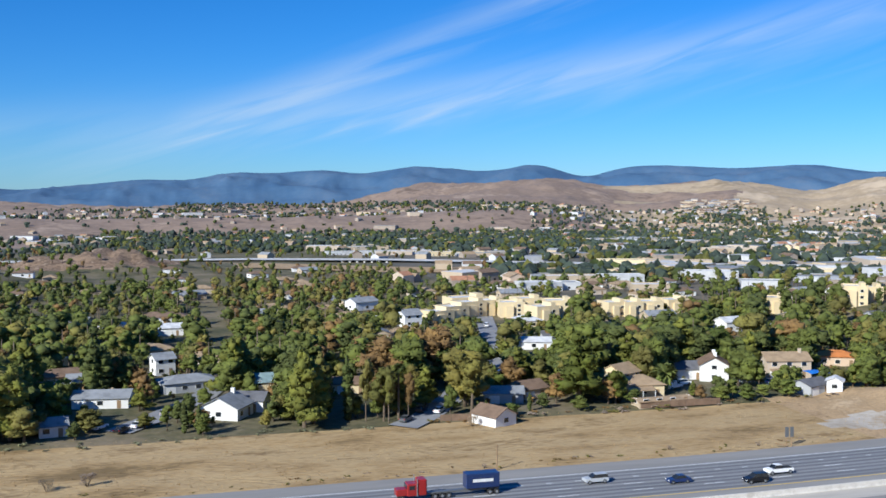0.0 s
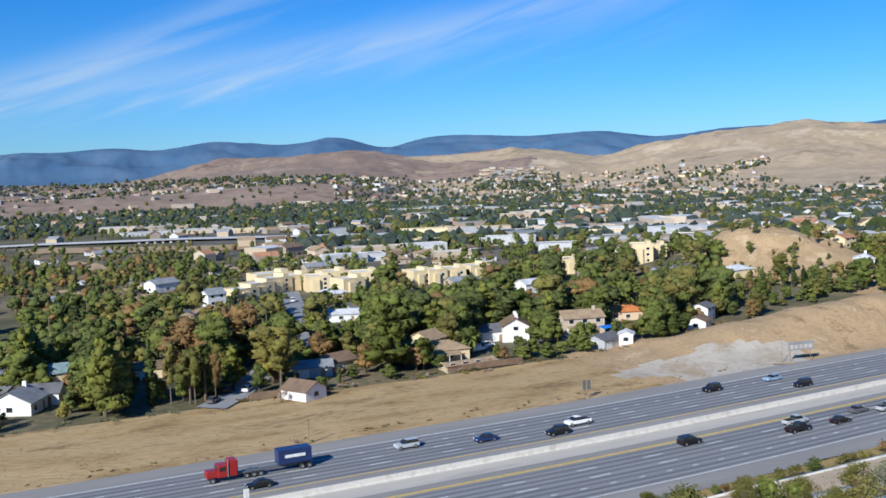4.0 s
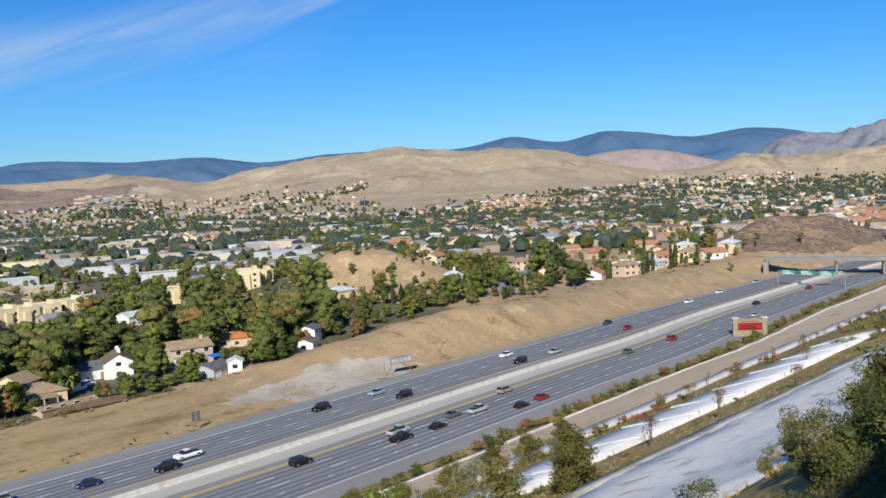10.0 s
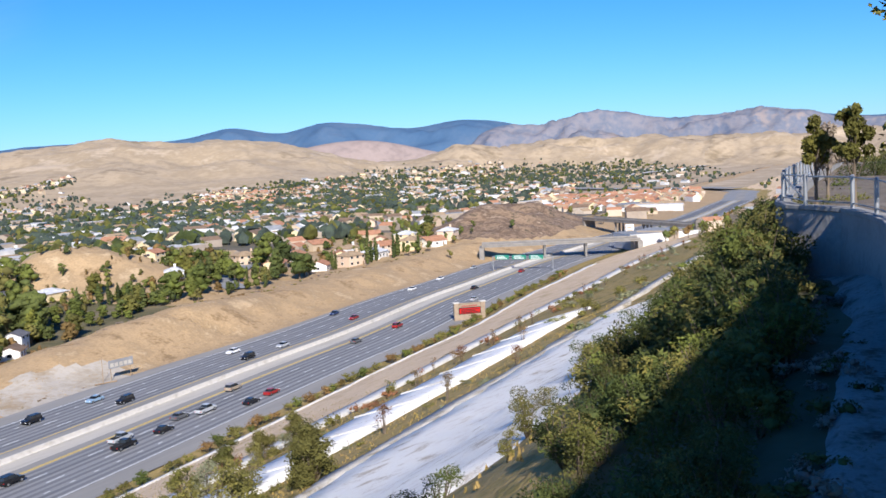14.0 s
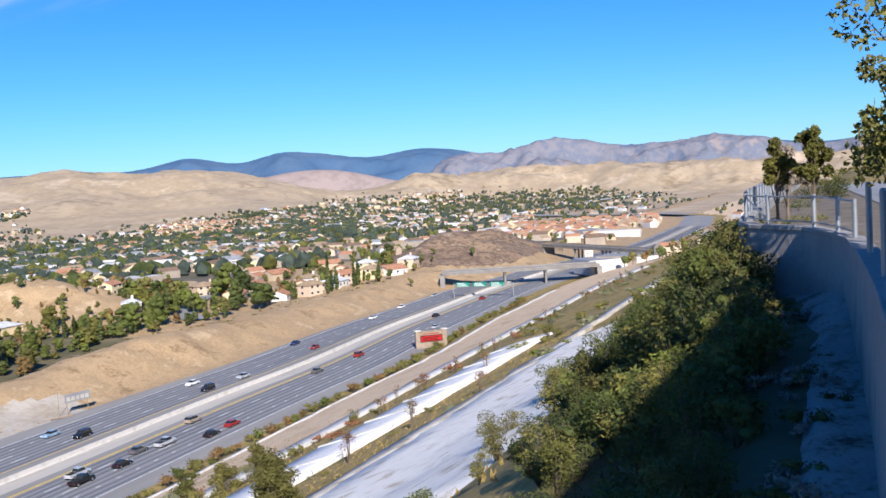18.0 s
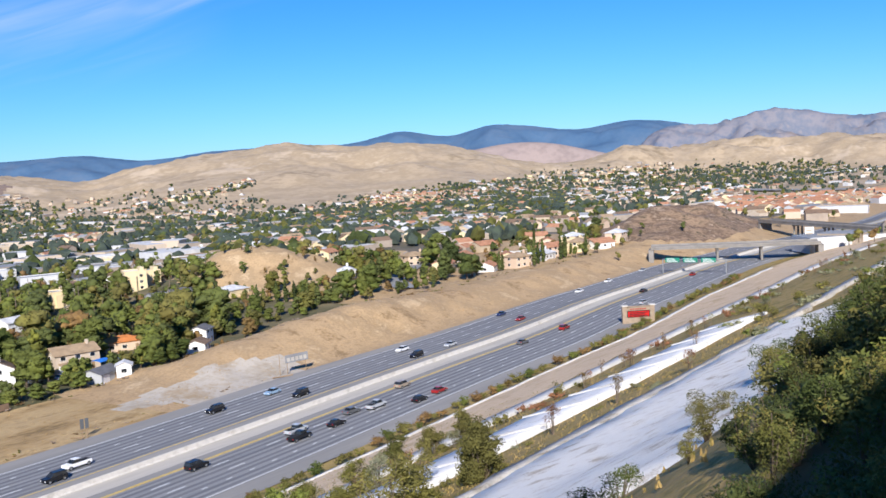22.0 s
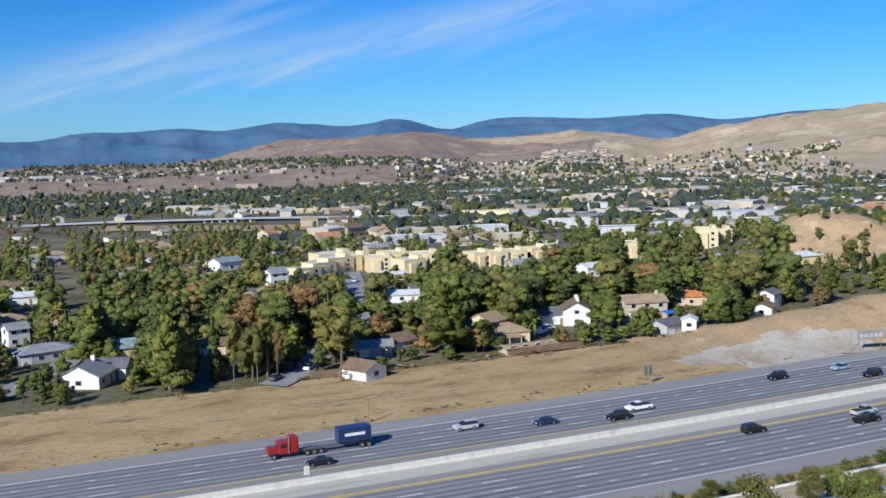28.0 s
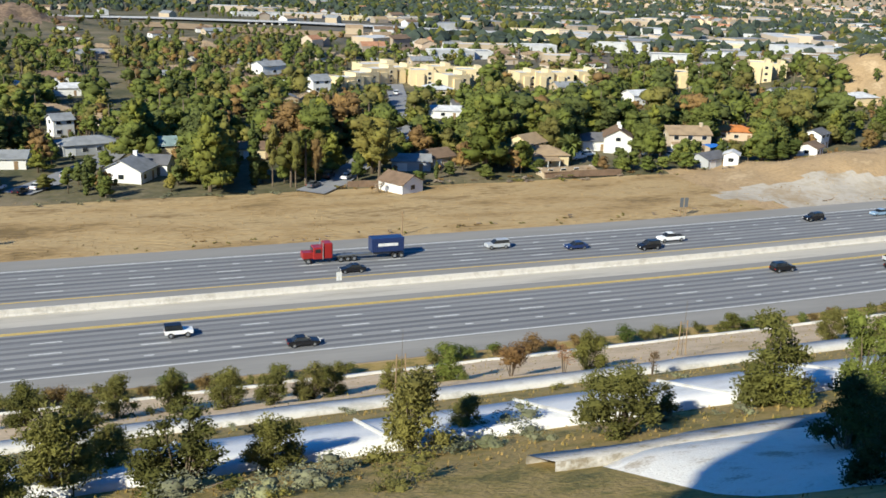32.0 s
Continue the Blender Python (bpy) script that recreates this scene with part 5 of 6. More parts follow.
BIG = (("pine", "leaf_pine", 28, 231, 18, 1.05), ("pine", "leaf_pine", 98, 233, 19, 1.25), ("pine", "leaf_olive", 33, 240, 16, 0.9), ("broad", "leaf_pine", 108, 233, 9, 1.0), ("broad", "leaf_green", 64, 233, 7.5, 0.9),
       ("gum", "leaf_olive", 48, 230, 13, 0.7), ("gum", "leaf_olive", 43, 233, 15, 0.6), ("gum", "leaf_autumn", 53, 231, 11, 0.7), ("cypress", "leaf_dark", 39, 235, 15, 1.0), ("broad", "leaf_dark", 136, 262, 14, 1.0),
       ("broad", "leaf_green", 160, 270, 14, 1.0), ("broad", "leaf_green", 182, 231, 9, 1.2), ("broad", "leaf_green", 191, 236, 10, 1.2))
for kind, leaf, x, y, h, w in BIG:
    plant(kind, leaf, x, y, h, w)
LOW = ((136, 229, 5), (143, 228, 5.5), (149, 230, 4.5), (156, 229, 6), (112, 231, 5), (-31, 238, 7), (-20, 238, 7), (-8, 239, 5), (2, 238, 5), (182, 229, 6), (188, 231, 7), (196, 236, 7), (78, 227, 4), (96, 228, 5))
for x, y, h in LOW:
    plant("broad", "leaf_green" if x > 0 else "leaf_olive", x, y, h * 0.8, 1.9)
palm(127, 243, 5.5, 4.2)
palm(51, 233, 12.5, 1.8)
palm(118, 336, 9, 2.0)
HILL_TREES = (("pine", "leaf_dark", 352, 247, 13, 1.2), ("broad", "leaf_dark", 366, 240, 9, 1.2), ("broad", "leaf_green", 298, 258, 12, 1.3), ("broad", "leaf_green", 311, 255, 12, 1.2), ("broad", "leaf_green", 262, 272, 9, 1.2),
              ("broad", "leaf_pine", 322, 241, 5, 1.2), ("broad", "leaf_autumn", 372, 300, 11, 1.2), ("broad", "leaf_yellow", 300, 300, 10, 1.2), ("cypress", "leaf_dark", 398, 229, 11, 1.1), ("cypress", "leaf_dark", 420, 227, 11, 1.1), ("cypress", "leaf_dark", 424, 227, 12, 1.1), ("cypress", "leaf_dark", 444, 226, 10, 1.2), ("pine", "leaf_dark", 358, 252, 12, 1.2), ("broad", "leaf_olive", 290, 268, 8, 1.4))
CYP = ((382, 238, 9), (386, 239, 8), (414, 236, 10), (417, 235, 11), (435, 233, 8), (286, 284, 9), (289, 282, 9), (278, 287, 9), (292, 280, 8), (282, 266, 9))
for x, y, h in CYP:
    plant("cypress", "leaf_dark", x, y, h, 1.1)
for x, y, h, leaf in ((388, 268, 13, "leaf_dark"), (352, 236, 12, "leaf_dark"), (362, 240, 10, "leaf_dark"), (318, 262, 10, "leaf_green"), (325, 270, 9, "leaf_green"), (333, 240, 8, "leaf_olive"), (308, 258, 9, "leaf_green"), (300, 250, 7, "leaf_pine"), (430, 300, 12, "leaf_dark"), (530, 262, 10, "leaf_dark"), (505, 250, 9, "leaf_olive"), (275, 258, 8, "leaf_olive"), (345, 290, 10, "leaf_yellow"), (232, 244, 7, "leaf_autumn"), (240, 250, 8, "leaf_olive")):
    plant("broad", leaf, x, y, h, 1.25)

for kind, leaf, x, y, h, wide in HILL_TREES:
    plant(kind, leaf, x, y, h, wide, group="trees round the hill houses")

rng_n = random.Random(44)
for k in range(46):
    x, y = 327 + rng_n.gauss(0, 26), 336 + rng_n.gauss(0, 22)
    plant(rng_n.choice(("broad", "broad", "cypress")), rng_n.choice(("leaf_olive", "leaf_dark", "leaf_autumn", "leaf_green")), x, y, rng_n.uniform(1.6, 5.0), rng_n.uniform(1.1, 1.7), rng_n.randrange(3), thin=1, group="trees round the hill houses")
rng_k = random.Random(31)
for k in range(150):
    x, y = rng_k.uniform(285, 540), rng_k.uniform(0, 85)
    y += far_edge(x) + 44
    if any(math.hypot(x - a, y - b) < c * 0.9 for a, b, c in SEEN) or (330 < x < 440 and abs(y - (264 + (x - 338) * 0.55)) < 8) or bell(x, y, 612, 242, 92, 34, 10) > 0.3:
        continue
    tall = rng_k.random() < 0.12
    plant("cypress" if tall else "broad", "leaf_dark" if tall else rng_k.choice(("leaf_green", "leaf_olive", "leaf_dark", "leaf_autumn")), x, y, rng_k.uniform(6, 10) if tall else rng_k.uniform(2.5, 6.5), rng_k.uniform(1.0, 1.5), rng_k.randrange(3), thin=1, group="trees round the hill houses")
rng_t = random.Random(5)
spots = sorted(((rng_t.uniform(-240, 400), 229 + 560 * rng_t.random() ** 1.1) for k in range(7200)), key=lambda p: p[1])
count = 0
for x, y in spots:
    if count > 3600:
        break
    edge = 229 + knots(x, (60, 200, 240, 380), (0, 2, 24, 30))
    if y < edge:
        continue
    if bell(x, y, 327, 336, 34, 22, -45) > 0.45 or (x > 150 and y > 440 and rng_t.random() < 0.6) or (y > 560 and x > 130) or math.hypot(x, y) > 790 or abs(y - knots(x, (-300, 60, 147, 240, 420), (800, 770, 705, 668, 590))) < 26 or (x > 300 and rng_t.random() < 0.5):
        continue
    h = rng_t.uniform(8, 17) if y < 290 else rng_t.uniform(7, 13) if y < 400 else rng_t.uniform(5, 10)
    if 41.8 < math.degrees(math.atan2(x, y)) < 48.6 and 335 < math.hypot(x, y) < 480:
        h *= 0.36
    kind = rng_t.choices(("broad", "pine", "cypress", "gum"), (0.62, 0.18, 0.05, 0.15))[0]
    r = h * {"broad": 0.33, "pine": 0.28, "cypress": 0.1, "gum": 0.24}[kind]
    if hidden_by(x, y, h, r):
        h *= 0.5
        if hidden_by(x, y, h, r * 0.5):
            continue
    if abs(x - knots(y, (224, 250, 300, 420), (50, 68, 98, 131))) < 5 or abs(x - knots(y, (236, 272, 300), (-14, 6, 14))) < 5:
        continue
    warm = 0.42 if 0 < x < 100 else 0.16
    pick = rng_t.random()
    leaf = "leaf_autumn" if pick < warm * 0.35 else "leaf_yellow" if pick < warm * 0.6 else rng_t.choices(("leaf_green", "leaf_olive", "leaf_dark"), (0.52, 0.22, 0.26))[0]
    if kind == "pine":
        leaf = rng_t.choice(("leaf_pine", "leaf_green"))
    if kind == "cypress":
        leaf = "leaf_dark"
    X, Y, Z = beyond(x, y, ground(x, y))
    plant(kind, leaf, X, Y, h, rng_t.uniform(1.1, 1.6), rng_t.randrange(3), z=Z, thin=2 if y > 400 else 1 if y > 285 else 0)
    count += 1
# garden bushes, back fences and parked cars round the houses
rng_g = random.Random(12)
for hx, hy, hw in SEEN[:28]:
    for k in range(7):
        a = rng_g.uniform(0, 6.28)
        x, y = hx + (hw + rng_g.uniform(1.5, 6)) * math.cos(a), hy + (hw + rng_g.uniform(1.5, 6)) * math.sin(a)
        if y < 230 or any(math.hypot(x - p, y - q) < w + 0.6 for p, q, w in SEEN[:28]) or abs(x - knots(y, (224, 250, 300, 420), (50, 68, 98, 131))) < 4.5 or abs(x - knots(y, (236, 272, 300), (-14, 6, 14))) < 4.5:
            continue
        tall = 2.0 if y < hy else 6.5
        plant("broad", rng_g.choice(("leaf_green", "leaf_olive", "leaf_dark", "leaf_autumn")), x, y, tall * rng_g.uniform(0.8, 1.3), rng_g.uniform(1.0, 1.5), rng_g.randrange(3), thin=True, group="garden bushes")
for x0, y0, x1, y1 in ((112, 226.5, 134, 226), (60, 227.5, 68, 226)):
    fence_y = thing("fence", "weathered brown board fence behind the gardens", "fence", group="garden fences")
    n = max(2, int(math.hypot(x1 - x0, y1 - y0) / 2.4))
    for k in range(n):
        p0, p1 = k / n, (k + 1) / n
        ax, ay, bx, by = x0 + (x1 - x0) * p0, y0 + (y1 - y0) * p0, x0 + (x1 - x0) * p1, y0 + (y1 - y0) * p1
        g0 = ground((ax + bx) / 2, (ay + by) / 2)
        part("panel", prism([(-0.04, g0 - 0.2), (0.04, g0 - 0.2), (0.04, g0 + 1.45 + 0.1 * (k % 2)), (-0.04, g0 + 1.45 + 0.1 * (k % 2))], 0, math.hypot(bx - ax, by - ay) - 0.05), M["roof_brown"], fence_y).matrix_basis = pose(ax, ay, 0, 0, 0, math.degrees(math.atan2(by - ay, bx - ax)))


def parked(kind, paint, x, y, turn):
    ob = car(kind, paint, x, y)
    ob.matrix_basis = pose(x, y, ground(x, y) + 0.3, 0, 0, turn)
    ob["label"] = f"{paint} car parked beside a house"
    ob["group"] = "parked cars"


for kind, paint, x, y, turn in (("sedan", "white", -9.5, 240, 60), ("sedan", "black", -13, 236, 62), ("suv", "silver", -3, 251, 60), ("sedan", "grey", 52, 229, 50), ("sedan", "white", 62, 236, 55), ("suv", "black", 58, 238, 58), ("van", "white", 132, 247, 20), ("suv", "white", 137, 251, 10),
                                ("sedan", "white", 156, 249, 8), ("sedan", "sky", 162, 246, 15), ("pickup", "white", 94, 285, 65), ("van", "blue", 93, 281, 62), ("sedan", "silver", 112, 340, 70), ("suv", "white", 121, 385, 75), ("sedan", "white", -18, 240, 60)):
    parked(kind, paint, x, y, turn)
car("suv", "white", 48, 170).matrix_basis = pose(46, -2.6, 51.96, 0, 0, 8)

# generic houses under the trees
stock = [house(-120 + 20 * k, 300 + 9 * k, 12 + k % 3, 9, 2.8, 17 * k, ("wall_white", "wall_tan", "wall_stucco", "wall_grey", "wall_cream")[k % 5], ("roof_brown", "roof_grey", "roof_tan", "roof_slate", "roof_white")[k % 5], 0.38, k % 2 == 0, label="single-storey suburban house half hidden by trees") for k in range(5)]
rng_h = random.Random(8)
for k in range(150):
    x, y = rng_h.uniform(-190, 330), rng_h.uniform(275, 720)
    if (y > 560 and x > 120) or bell(x, y, -60, 760, 60, 40, 10) > 0.1 or bell(x, y, 327, 336, 34, 22, -45) > 0.2 or any(math.hypot(x - a, y - b) < c + 7 for a, b, c in SEEN):
        continue
    copy_thing(stock[k % 5 if y < 420 else (0, 2, 1, 0, 2)[k % 5]], pose(*beyond(x, y, ground(x, y) - 0.05), 0, 0, rng_h.choice((0, 90, 15, -20, 180))))


# ---- far town and far trees, too many and too small to count ----
def far_town():
    rng = np.random.default_rng(3)
    vs, fs, idx = [], [], []
    tv, tf = [], []
    ico = bmesh.new()
    bmesh.ops.create_icosphere(ico, subdivisions=1, radius=1)
    iv = np.array([tuple(v.co) for v in ico.verts])
    iff = [tuple(v.index for v in f.verts) for f in ico.faces]
    ico.free()

    def lie(x, y):
        r, a = math.hypot(x, y), math.degrees(math.atan2(x, y))
        return max(ground(x, y), hill_height(a, r, x, y) if r > 1000 else -99)

    def by_highway(x, y):
        return x < 520 and -70 < y - knots(x, (-500, -100, 60, 172, 285, 484, 700, 900), (905, 860, 838, 795, 715, 615, 520, 480)) < 22

    def top_line(a):
        return knots(a, (-16, 4, 22, 26, 30, 35, 40, 43.5, 46, 50, 57, 63, 70, 76, 82, 92), (-0.85, -0.75, -0.62, -1.0, -0.75, -0.85, -0.55, -0.9, -2.0, -1.6, -1.2, -0.75, -0.65, -1.2, -2.0, -2.2))

    def dense(a, r, trees=False):
        """How built-up the valley is by bearing and distance."""
        v = 0.55 + 0.6 * noise.noise((a * 0.12, r * 0.004, 5))
        if r < 600 and a < 14:
            return 0
        if trees and 22 < a < 50:
            v *= 0.72
        if a > 50 and trees and r > 650:
            v = 0.35 + 0.9 * v
        if a > 65 and 690 < r < 1020:
            v = 0.3 if trees else 1.0
        elif a > 63 and 1020 < r < 1850:
            v *= 0.22
        elif a > 58 and r > 1850 and trees:
            v = 0.9
        if a < 15 and r < 1080:
            return 0.95 if trees else 0.16
        if a < 20 and 1330 < r < 1500:
            v *= 0.15
        if r > 1750:
            v *= max(0.0, 1 - (r - 1750) / (500 if a < 60 else 900))
        return v

    near_made, plain = [0], []
    for k in range(4):
        ob = thing("house", ("white", "tan", "peach", "pale")[k] + " valley house with plain gable roof", "house", 0, 0, 0, 0, "valley houses")
        w, d, h = 12 + k, 9, 3.2 + k
        part("wall", prism([(-d / 2, -0.6), (d / 2, -0.6), (d / 2, h), (0, h + 2), (-d / 2, h)], -w / 2, w / 2), M[("far_white", "wall_tan", "wall_peach", "far_tan")[k]], ob)
        part("roof", prism([(-d / 2 - 0.5, h - 0.2), (0, h + 2.03), (d / 2 + 0.5, h - 0.2), (d / 2 + 0.5, h), (0, h + 2.25), (-d / 2 - 0.5, h)], -w / 2 - 0.4, w / 2 + 0.4), M[("roof_grey", "roof_tile", "roof_tan", "roof_brown")[k]], ob)
        for cx in (-w * 0.25, w * 0.25):
            part("window", box(cx - 0.9, -d / 2 - 0.06, 1.0, cx + 0.9, -d / 2 + 0.02, 2.3), M["dark_glass"], ob)
        px, py = 420 + 16 * k, 660 + 10 * k
        ob.matrix_basis = pose(*beyond(px, py, lie(px, py)), 0, 0, 30 * k)
        plain.append(ob)

    def put(x, y, w, d, h, t, flat, wall_i, roof_i):
        """One building of the joined town, at its plan place."""
        X, Y, z = beyond(x, y, lie(x, y) - 0.4)
        c, s = math.cos(t), math.sin(t)
        pt = lambda u, v, q: (X + c * u - s * v, Y + s * u + c * v, z + q)
        k = len(vs)
        vs.extend([pt(-w / 2, -d / 2, -2), pt(w / 2, -d / 2, -2), pt(w / 2, d / 2, -2), pt(-w / 2, d / 2, -2), pt(-w / 2, -d / 2, h), pt(w / 2, -d / 2, h), pt(w / 2, d / 2, h), pt(-w / 2, d / 2, h)])
        fs.extend([(k, k + 1, k + 5, k + 4), (k + 1, k + 2, k + 6, k + 5), (k + 2, k + 3, k + 7, k + 6), (k + 3, k, k + 4, k + 7)])
        idx.extend([wall_i] * 4)
        if flat:
            fs.append((k + 4, k + 5, k + 6, k + 7))
            idx.append(roof_i)
        else:
            rise = d * 0.24
            vs.extend([pt(-w / 2, 0, h + rise), pt(w / 2, 0, h + rise)])
            fs.extend([(k + 4, k + 5, k + 9, k + 8), (k + 6, k + 7, k + 8, k + 9), (k + 7, k + 4, k + 8), (k + 5, k + 6, k + 9)])
            idx.extend([roof_i, roof_i, wall_i, wall_i])

    PROFILE, REACH = {}, np.arange(500, 2600, 14)

    def rises_to(a, e):
        """The first place on a bearing, from the suburb outwards, where the ground stands at elevation e seen from the hill."""
        b = round(a * 3)
        if b not in PROFILE:
            sa, ca = math.sin(radians(b / 3)), math.cos(radians(b / 3))
            PROFILE[b] = np.maximum.accumulate([math.degrees(math.atan((lie(r * sa, r * ca) - 54) / r)) for r in REACH])
        k = int(np.searchsorted(PROFILE[b], e))
        if k >= len(REACH):
            return None
        r = REACH[k] + rng.uniform(-7, 7)
        return r * math.sin(radians(a)), r * math.cos(radians(a))

    # districts by bearing and elevation: a0, a1, e at a0, e at a1, depth of the band, how many, kind
    DISTRICTS = ((28.4, 32.4, -0.85, -0.85, 0.42, 120, "terrace"), (17.4, 22.0, -2.12, -2.12, 0.08, 9, "shed"), (7.8, 11.7, -3.08, -3.08, 0.12, 12, "strip"), (10.4, 19.4, -3.42, -3.42, 0.14, 22, "shed"),
                 (21.0, 35.0, -4.35, -4.35, 0.40, 80, "shed"), (35.0, 45.5, -4.1, -4.1, 0.75, 75, "shed"), (36.6, 44.4, -1.75, -0.42, 0.14, 90, "home"), (39.7, 42.6, -2.1, -2.1, 0.12, 24, "home"),
                 (33.6, 36.4, -3.0, -3.0, 0.12, 34, "home"), (50.8, 57.0, -2.0, -1.95, 0.34, 150, "tile"), (69.5, 79.0, -3.35, -3.2, 0.42, 260, "tile"), (57.5, 68.0, -1.6, -1.2, 0.5, 150, "home"), (48.0, 60.0, -3.1, -3.1, 0.45, 130, "mixed"), (43.0, 58.0, -4.1, -3.9, 0.6, 170, "mixed"), (62.0, 72.0, -2.4, -2.4, 0.5, 140, "mixed"))
    for a0, a1, e0, e1, deep, n, kind in DISTRICTS:
        for k in range(n):
            q = rng.random()
            spot = rises_to(a0 + (a1 - a0) * q, e0 + (e1 - e0) * q + deep * rng.uniform(-1, 1))
            if spot is None or by_highway(*spot) or abs(spot[1] - middle(spot[0])) < 34 or bell(*spot, 612, 242, 92, 46, 10) > 0.06:
                continue
            if kind in ("shed", "strip"):
                put(*spot, rng.uniform(14, 40), rng.uniform(10, 18), rng.uniform(3, 5), rng.normal() * 0.2 - math.radians(a0) * 0.6, True, int(rng.choice((0, 1, 2, 2, 3))) if kind == "shed" else int(rng.choice((1, 9, 9))), int(rng.choice((4, 7, 6))))
            elif kind == "terrace":
                put(*spot, rng.uniform(12, 22), 9, rng.uniform(4, 6), rng.normal() * 0.1 - 0.5, False, int(rng.choice((1, 2, 3))), int(rng.choice((7, 8, 8))))
            else:
                roofs = {"tile": (5, 5, 5, 6), "home": (6, 8, 5, 7), "mixed": (5, 6, 7, 8, 4)}[kind]
                put(*spot, rng.uniform(10, 17), rng.uniform(9, 12), rng.uniform(3, 6.5), rng.uniform(0, 3.14), False, int(rng.choice((0, 1, 2, 3, 9))), int(rng.choice(roofs)))
    made = 0
    while made < 1500:
        a, r = rng.uniform(-16, 92), math.sqrt(rng.uniform(520 ** 2, 2300 ** 2))
        if rng.random() > dense(a, r):
            continue
        x, y = r * math.sin(radians(a)), r * math.cos(radians(a))
        if abs(y - middle(x)) < 40 or (x < 400 and y < 560) or (a < 12 and r < 830) or bell(x, y, 612, 242, 92, 46, 10) > 0.06 or by_highway(x, y):
            continue
        if math.degrees(math.atan((lie(x, y) - 54) / r)) > top_line(a) + rng.normal() * 0.05:
            continue
        made += 1
        t = rng.uniform(0, math.pi)
        flat = rng.random() < (0.5 if r < 1200 and 24 < a < 50 else 0.12)
        if r < 950 and not flat and near_made[0] < 70:
            near_made[0] += 1
            copy_thing(plain[near_made[0] % 4], pose(*beyond(x, y, lie(x, y) - 0.3), 0, 0, math.degrees(t)))
        elif flat:
            put(x, y, rng.uniform(18, 48), rng.uniform(12, 26), rng.uniform(4, 8), t, True, int(rng.choice(4, p=(0.34, 0.2, 0.31, 0.15))), int(rng.choice((4, 7))))
        else:
            put(x, y, rng.uniform(9, 15), rng.uniform(8, 11), rng.uniform(3, 6), t, False, int(rng.choice(4, p=(0.24, 0.25, 0.36, 0.15))), int(rng.choice((5, 6, 7, 8), p=(0.34, 0.3, 0.16, 0.2) if a > 40 else (0.25, 0.35, 0.25, 0.15))))
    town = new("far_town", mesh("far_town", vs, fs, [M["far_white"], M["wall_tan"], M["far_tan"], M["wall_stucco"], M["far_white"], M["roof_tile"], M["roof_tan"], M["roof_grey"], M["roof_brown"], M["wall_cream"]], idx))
    tagged(town, "distant town of pale houses and sheds across the valley", "town", kind="stuff")
    made, tidx = 0, []

    def far_tree(x, y, h):
        w = h * rng.uniform(0.36, 0.62)
        j = 1 + 0.26 * rng.normal(size=(len(iv), 1))
        p = iv * j * (w, w, h * 0.5) + beyond(x, y, lie(x, y)) + np.array((0, 0, h * 0.40))
        k = len(tv)
        tv.extend([tuple(q) for q in p])
        tf.extend([tuple(i + k for i in f) for f in iff])
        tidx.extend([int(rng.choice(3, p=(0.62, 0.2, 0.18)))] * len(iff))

    # groves by bearing and elevation
    for a0, a1, e0, e1, deep, n in ((45.6, 48.6, -3.3, -3.3, 0.45, 230), (55.0, 62.5, -1.9, -1.9, 0.7, 700), (-4.0, 27.0, -2.5, -2.6, 0.4, 1500), (14.0, 36.0, -3.0, -2.4, 0.55, 1200), (36.6, 44.4, -1.85, -0.5, 0.16, 170), (28.0, 33.0, -1.3, -1.3, 0.45, 260), (62.0, 76.0, -1.7, -1.6, 0.6, 800), (0.0, 20.0, -0.62, -0.62, 0.14, 420), (48.0, 56.0, -2.5, -2.4, 0.45, 330), (18.0, 45.0, -4.3, -3.9, 0.7, 900), (36.0, 50.0, -2.9, -2.7, 0.5, 500), (42.0, 60.0, -4.2, -4.0, 0.6, 420), (48.0, 70.0, -3.0, -2.9, 0.55, 900)):
        for k in range(n):
            q = rng.random()
            spot = rises_to(a0 + (a1 - a0) * q, e0 + (e1 - e0) * q + deep * rng.uniform(-1, 1))
            if spot is None or by_highway(*spot) or abs(spot[1] - middle(spot[0])) < 34 or bell(*spot, 612, 242, 92, 46, 10) > 0.3:
                continue
            far_tree(*spot, rng.uniform(5, 11))
    while made < 11500:
        a, r = rng.uniform(-18, 94), math.sqrt(rng.uniform(480 ** 2, 2350 ** 2))
        if rng.random() > dense(a, r, True) * 1.15:
            continue
        x, y = r * math.sin(radians(a)), r * math.cos(radians(a))
        if abs(y - middle(x)) < 34 or (x < 380 and y < 500) or bell(x, y, 612, 242, 92, 46, 10) > 0.35 or by_highway(x, y):
            continue
        if math.degrees(math.atan((lie(x, y) - 54) / r)) > top_line(a) + 0.1 * rng.normal():
            continue
        made += 1
        if r < 950:
            if made % 2:
                X, Y, Z = beyond(x, y, lie(x, y))
                plant("broad", str(rng.choice(("leaf_green", "leaf_dark", "leaf_olive", "leaf_autumn"), p=(0.4, 0.25, 0.25, 0.10))), X, Y, rng.uniform(5, 9), rng.uniform(0.9, 1.4), int(rng.integers(3)), z=Z, thin=2)
            continue
        far_tree(x, y, rng.uniform(4, 9))
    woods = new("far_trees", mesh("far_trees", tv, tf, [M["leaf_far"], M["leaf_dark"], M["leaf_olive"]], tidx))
    tagged(woods, "distant dark trees, many greyed for haze, dotted through the town", "trees", kind="stuff")


far_town()

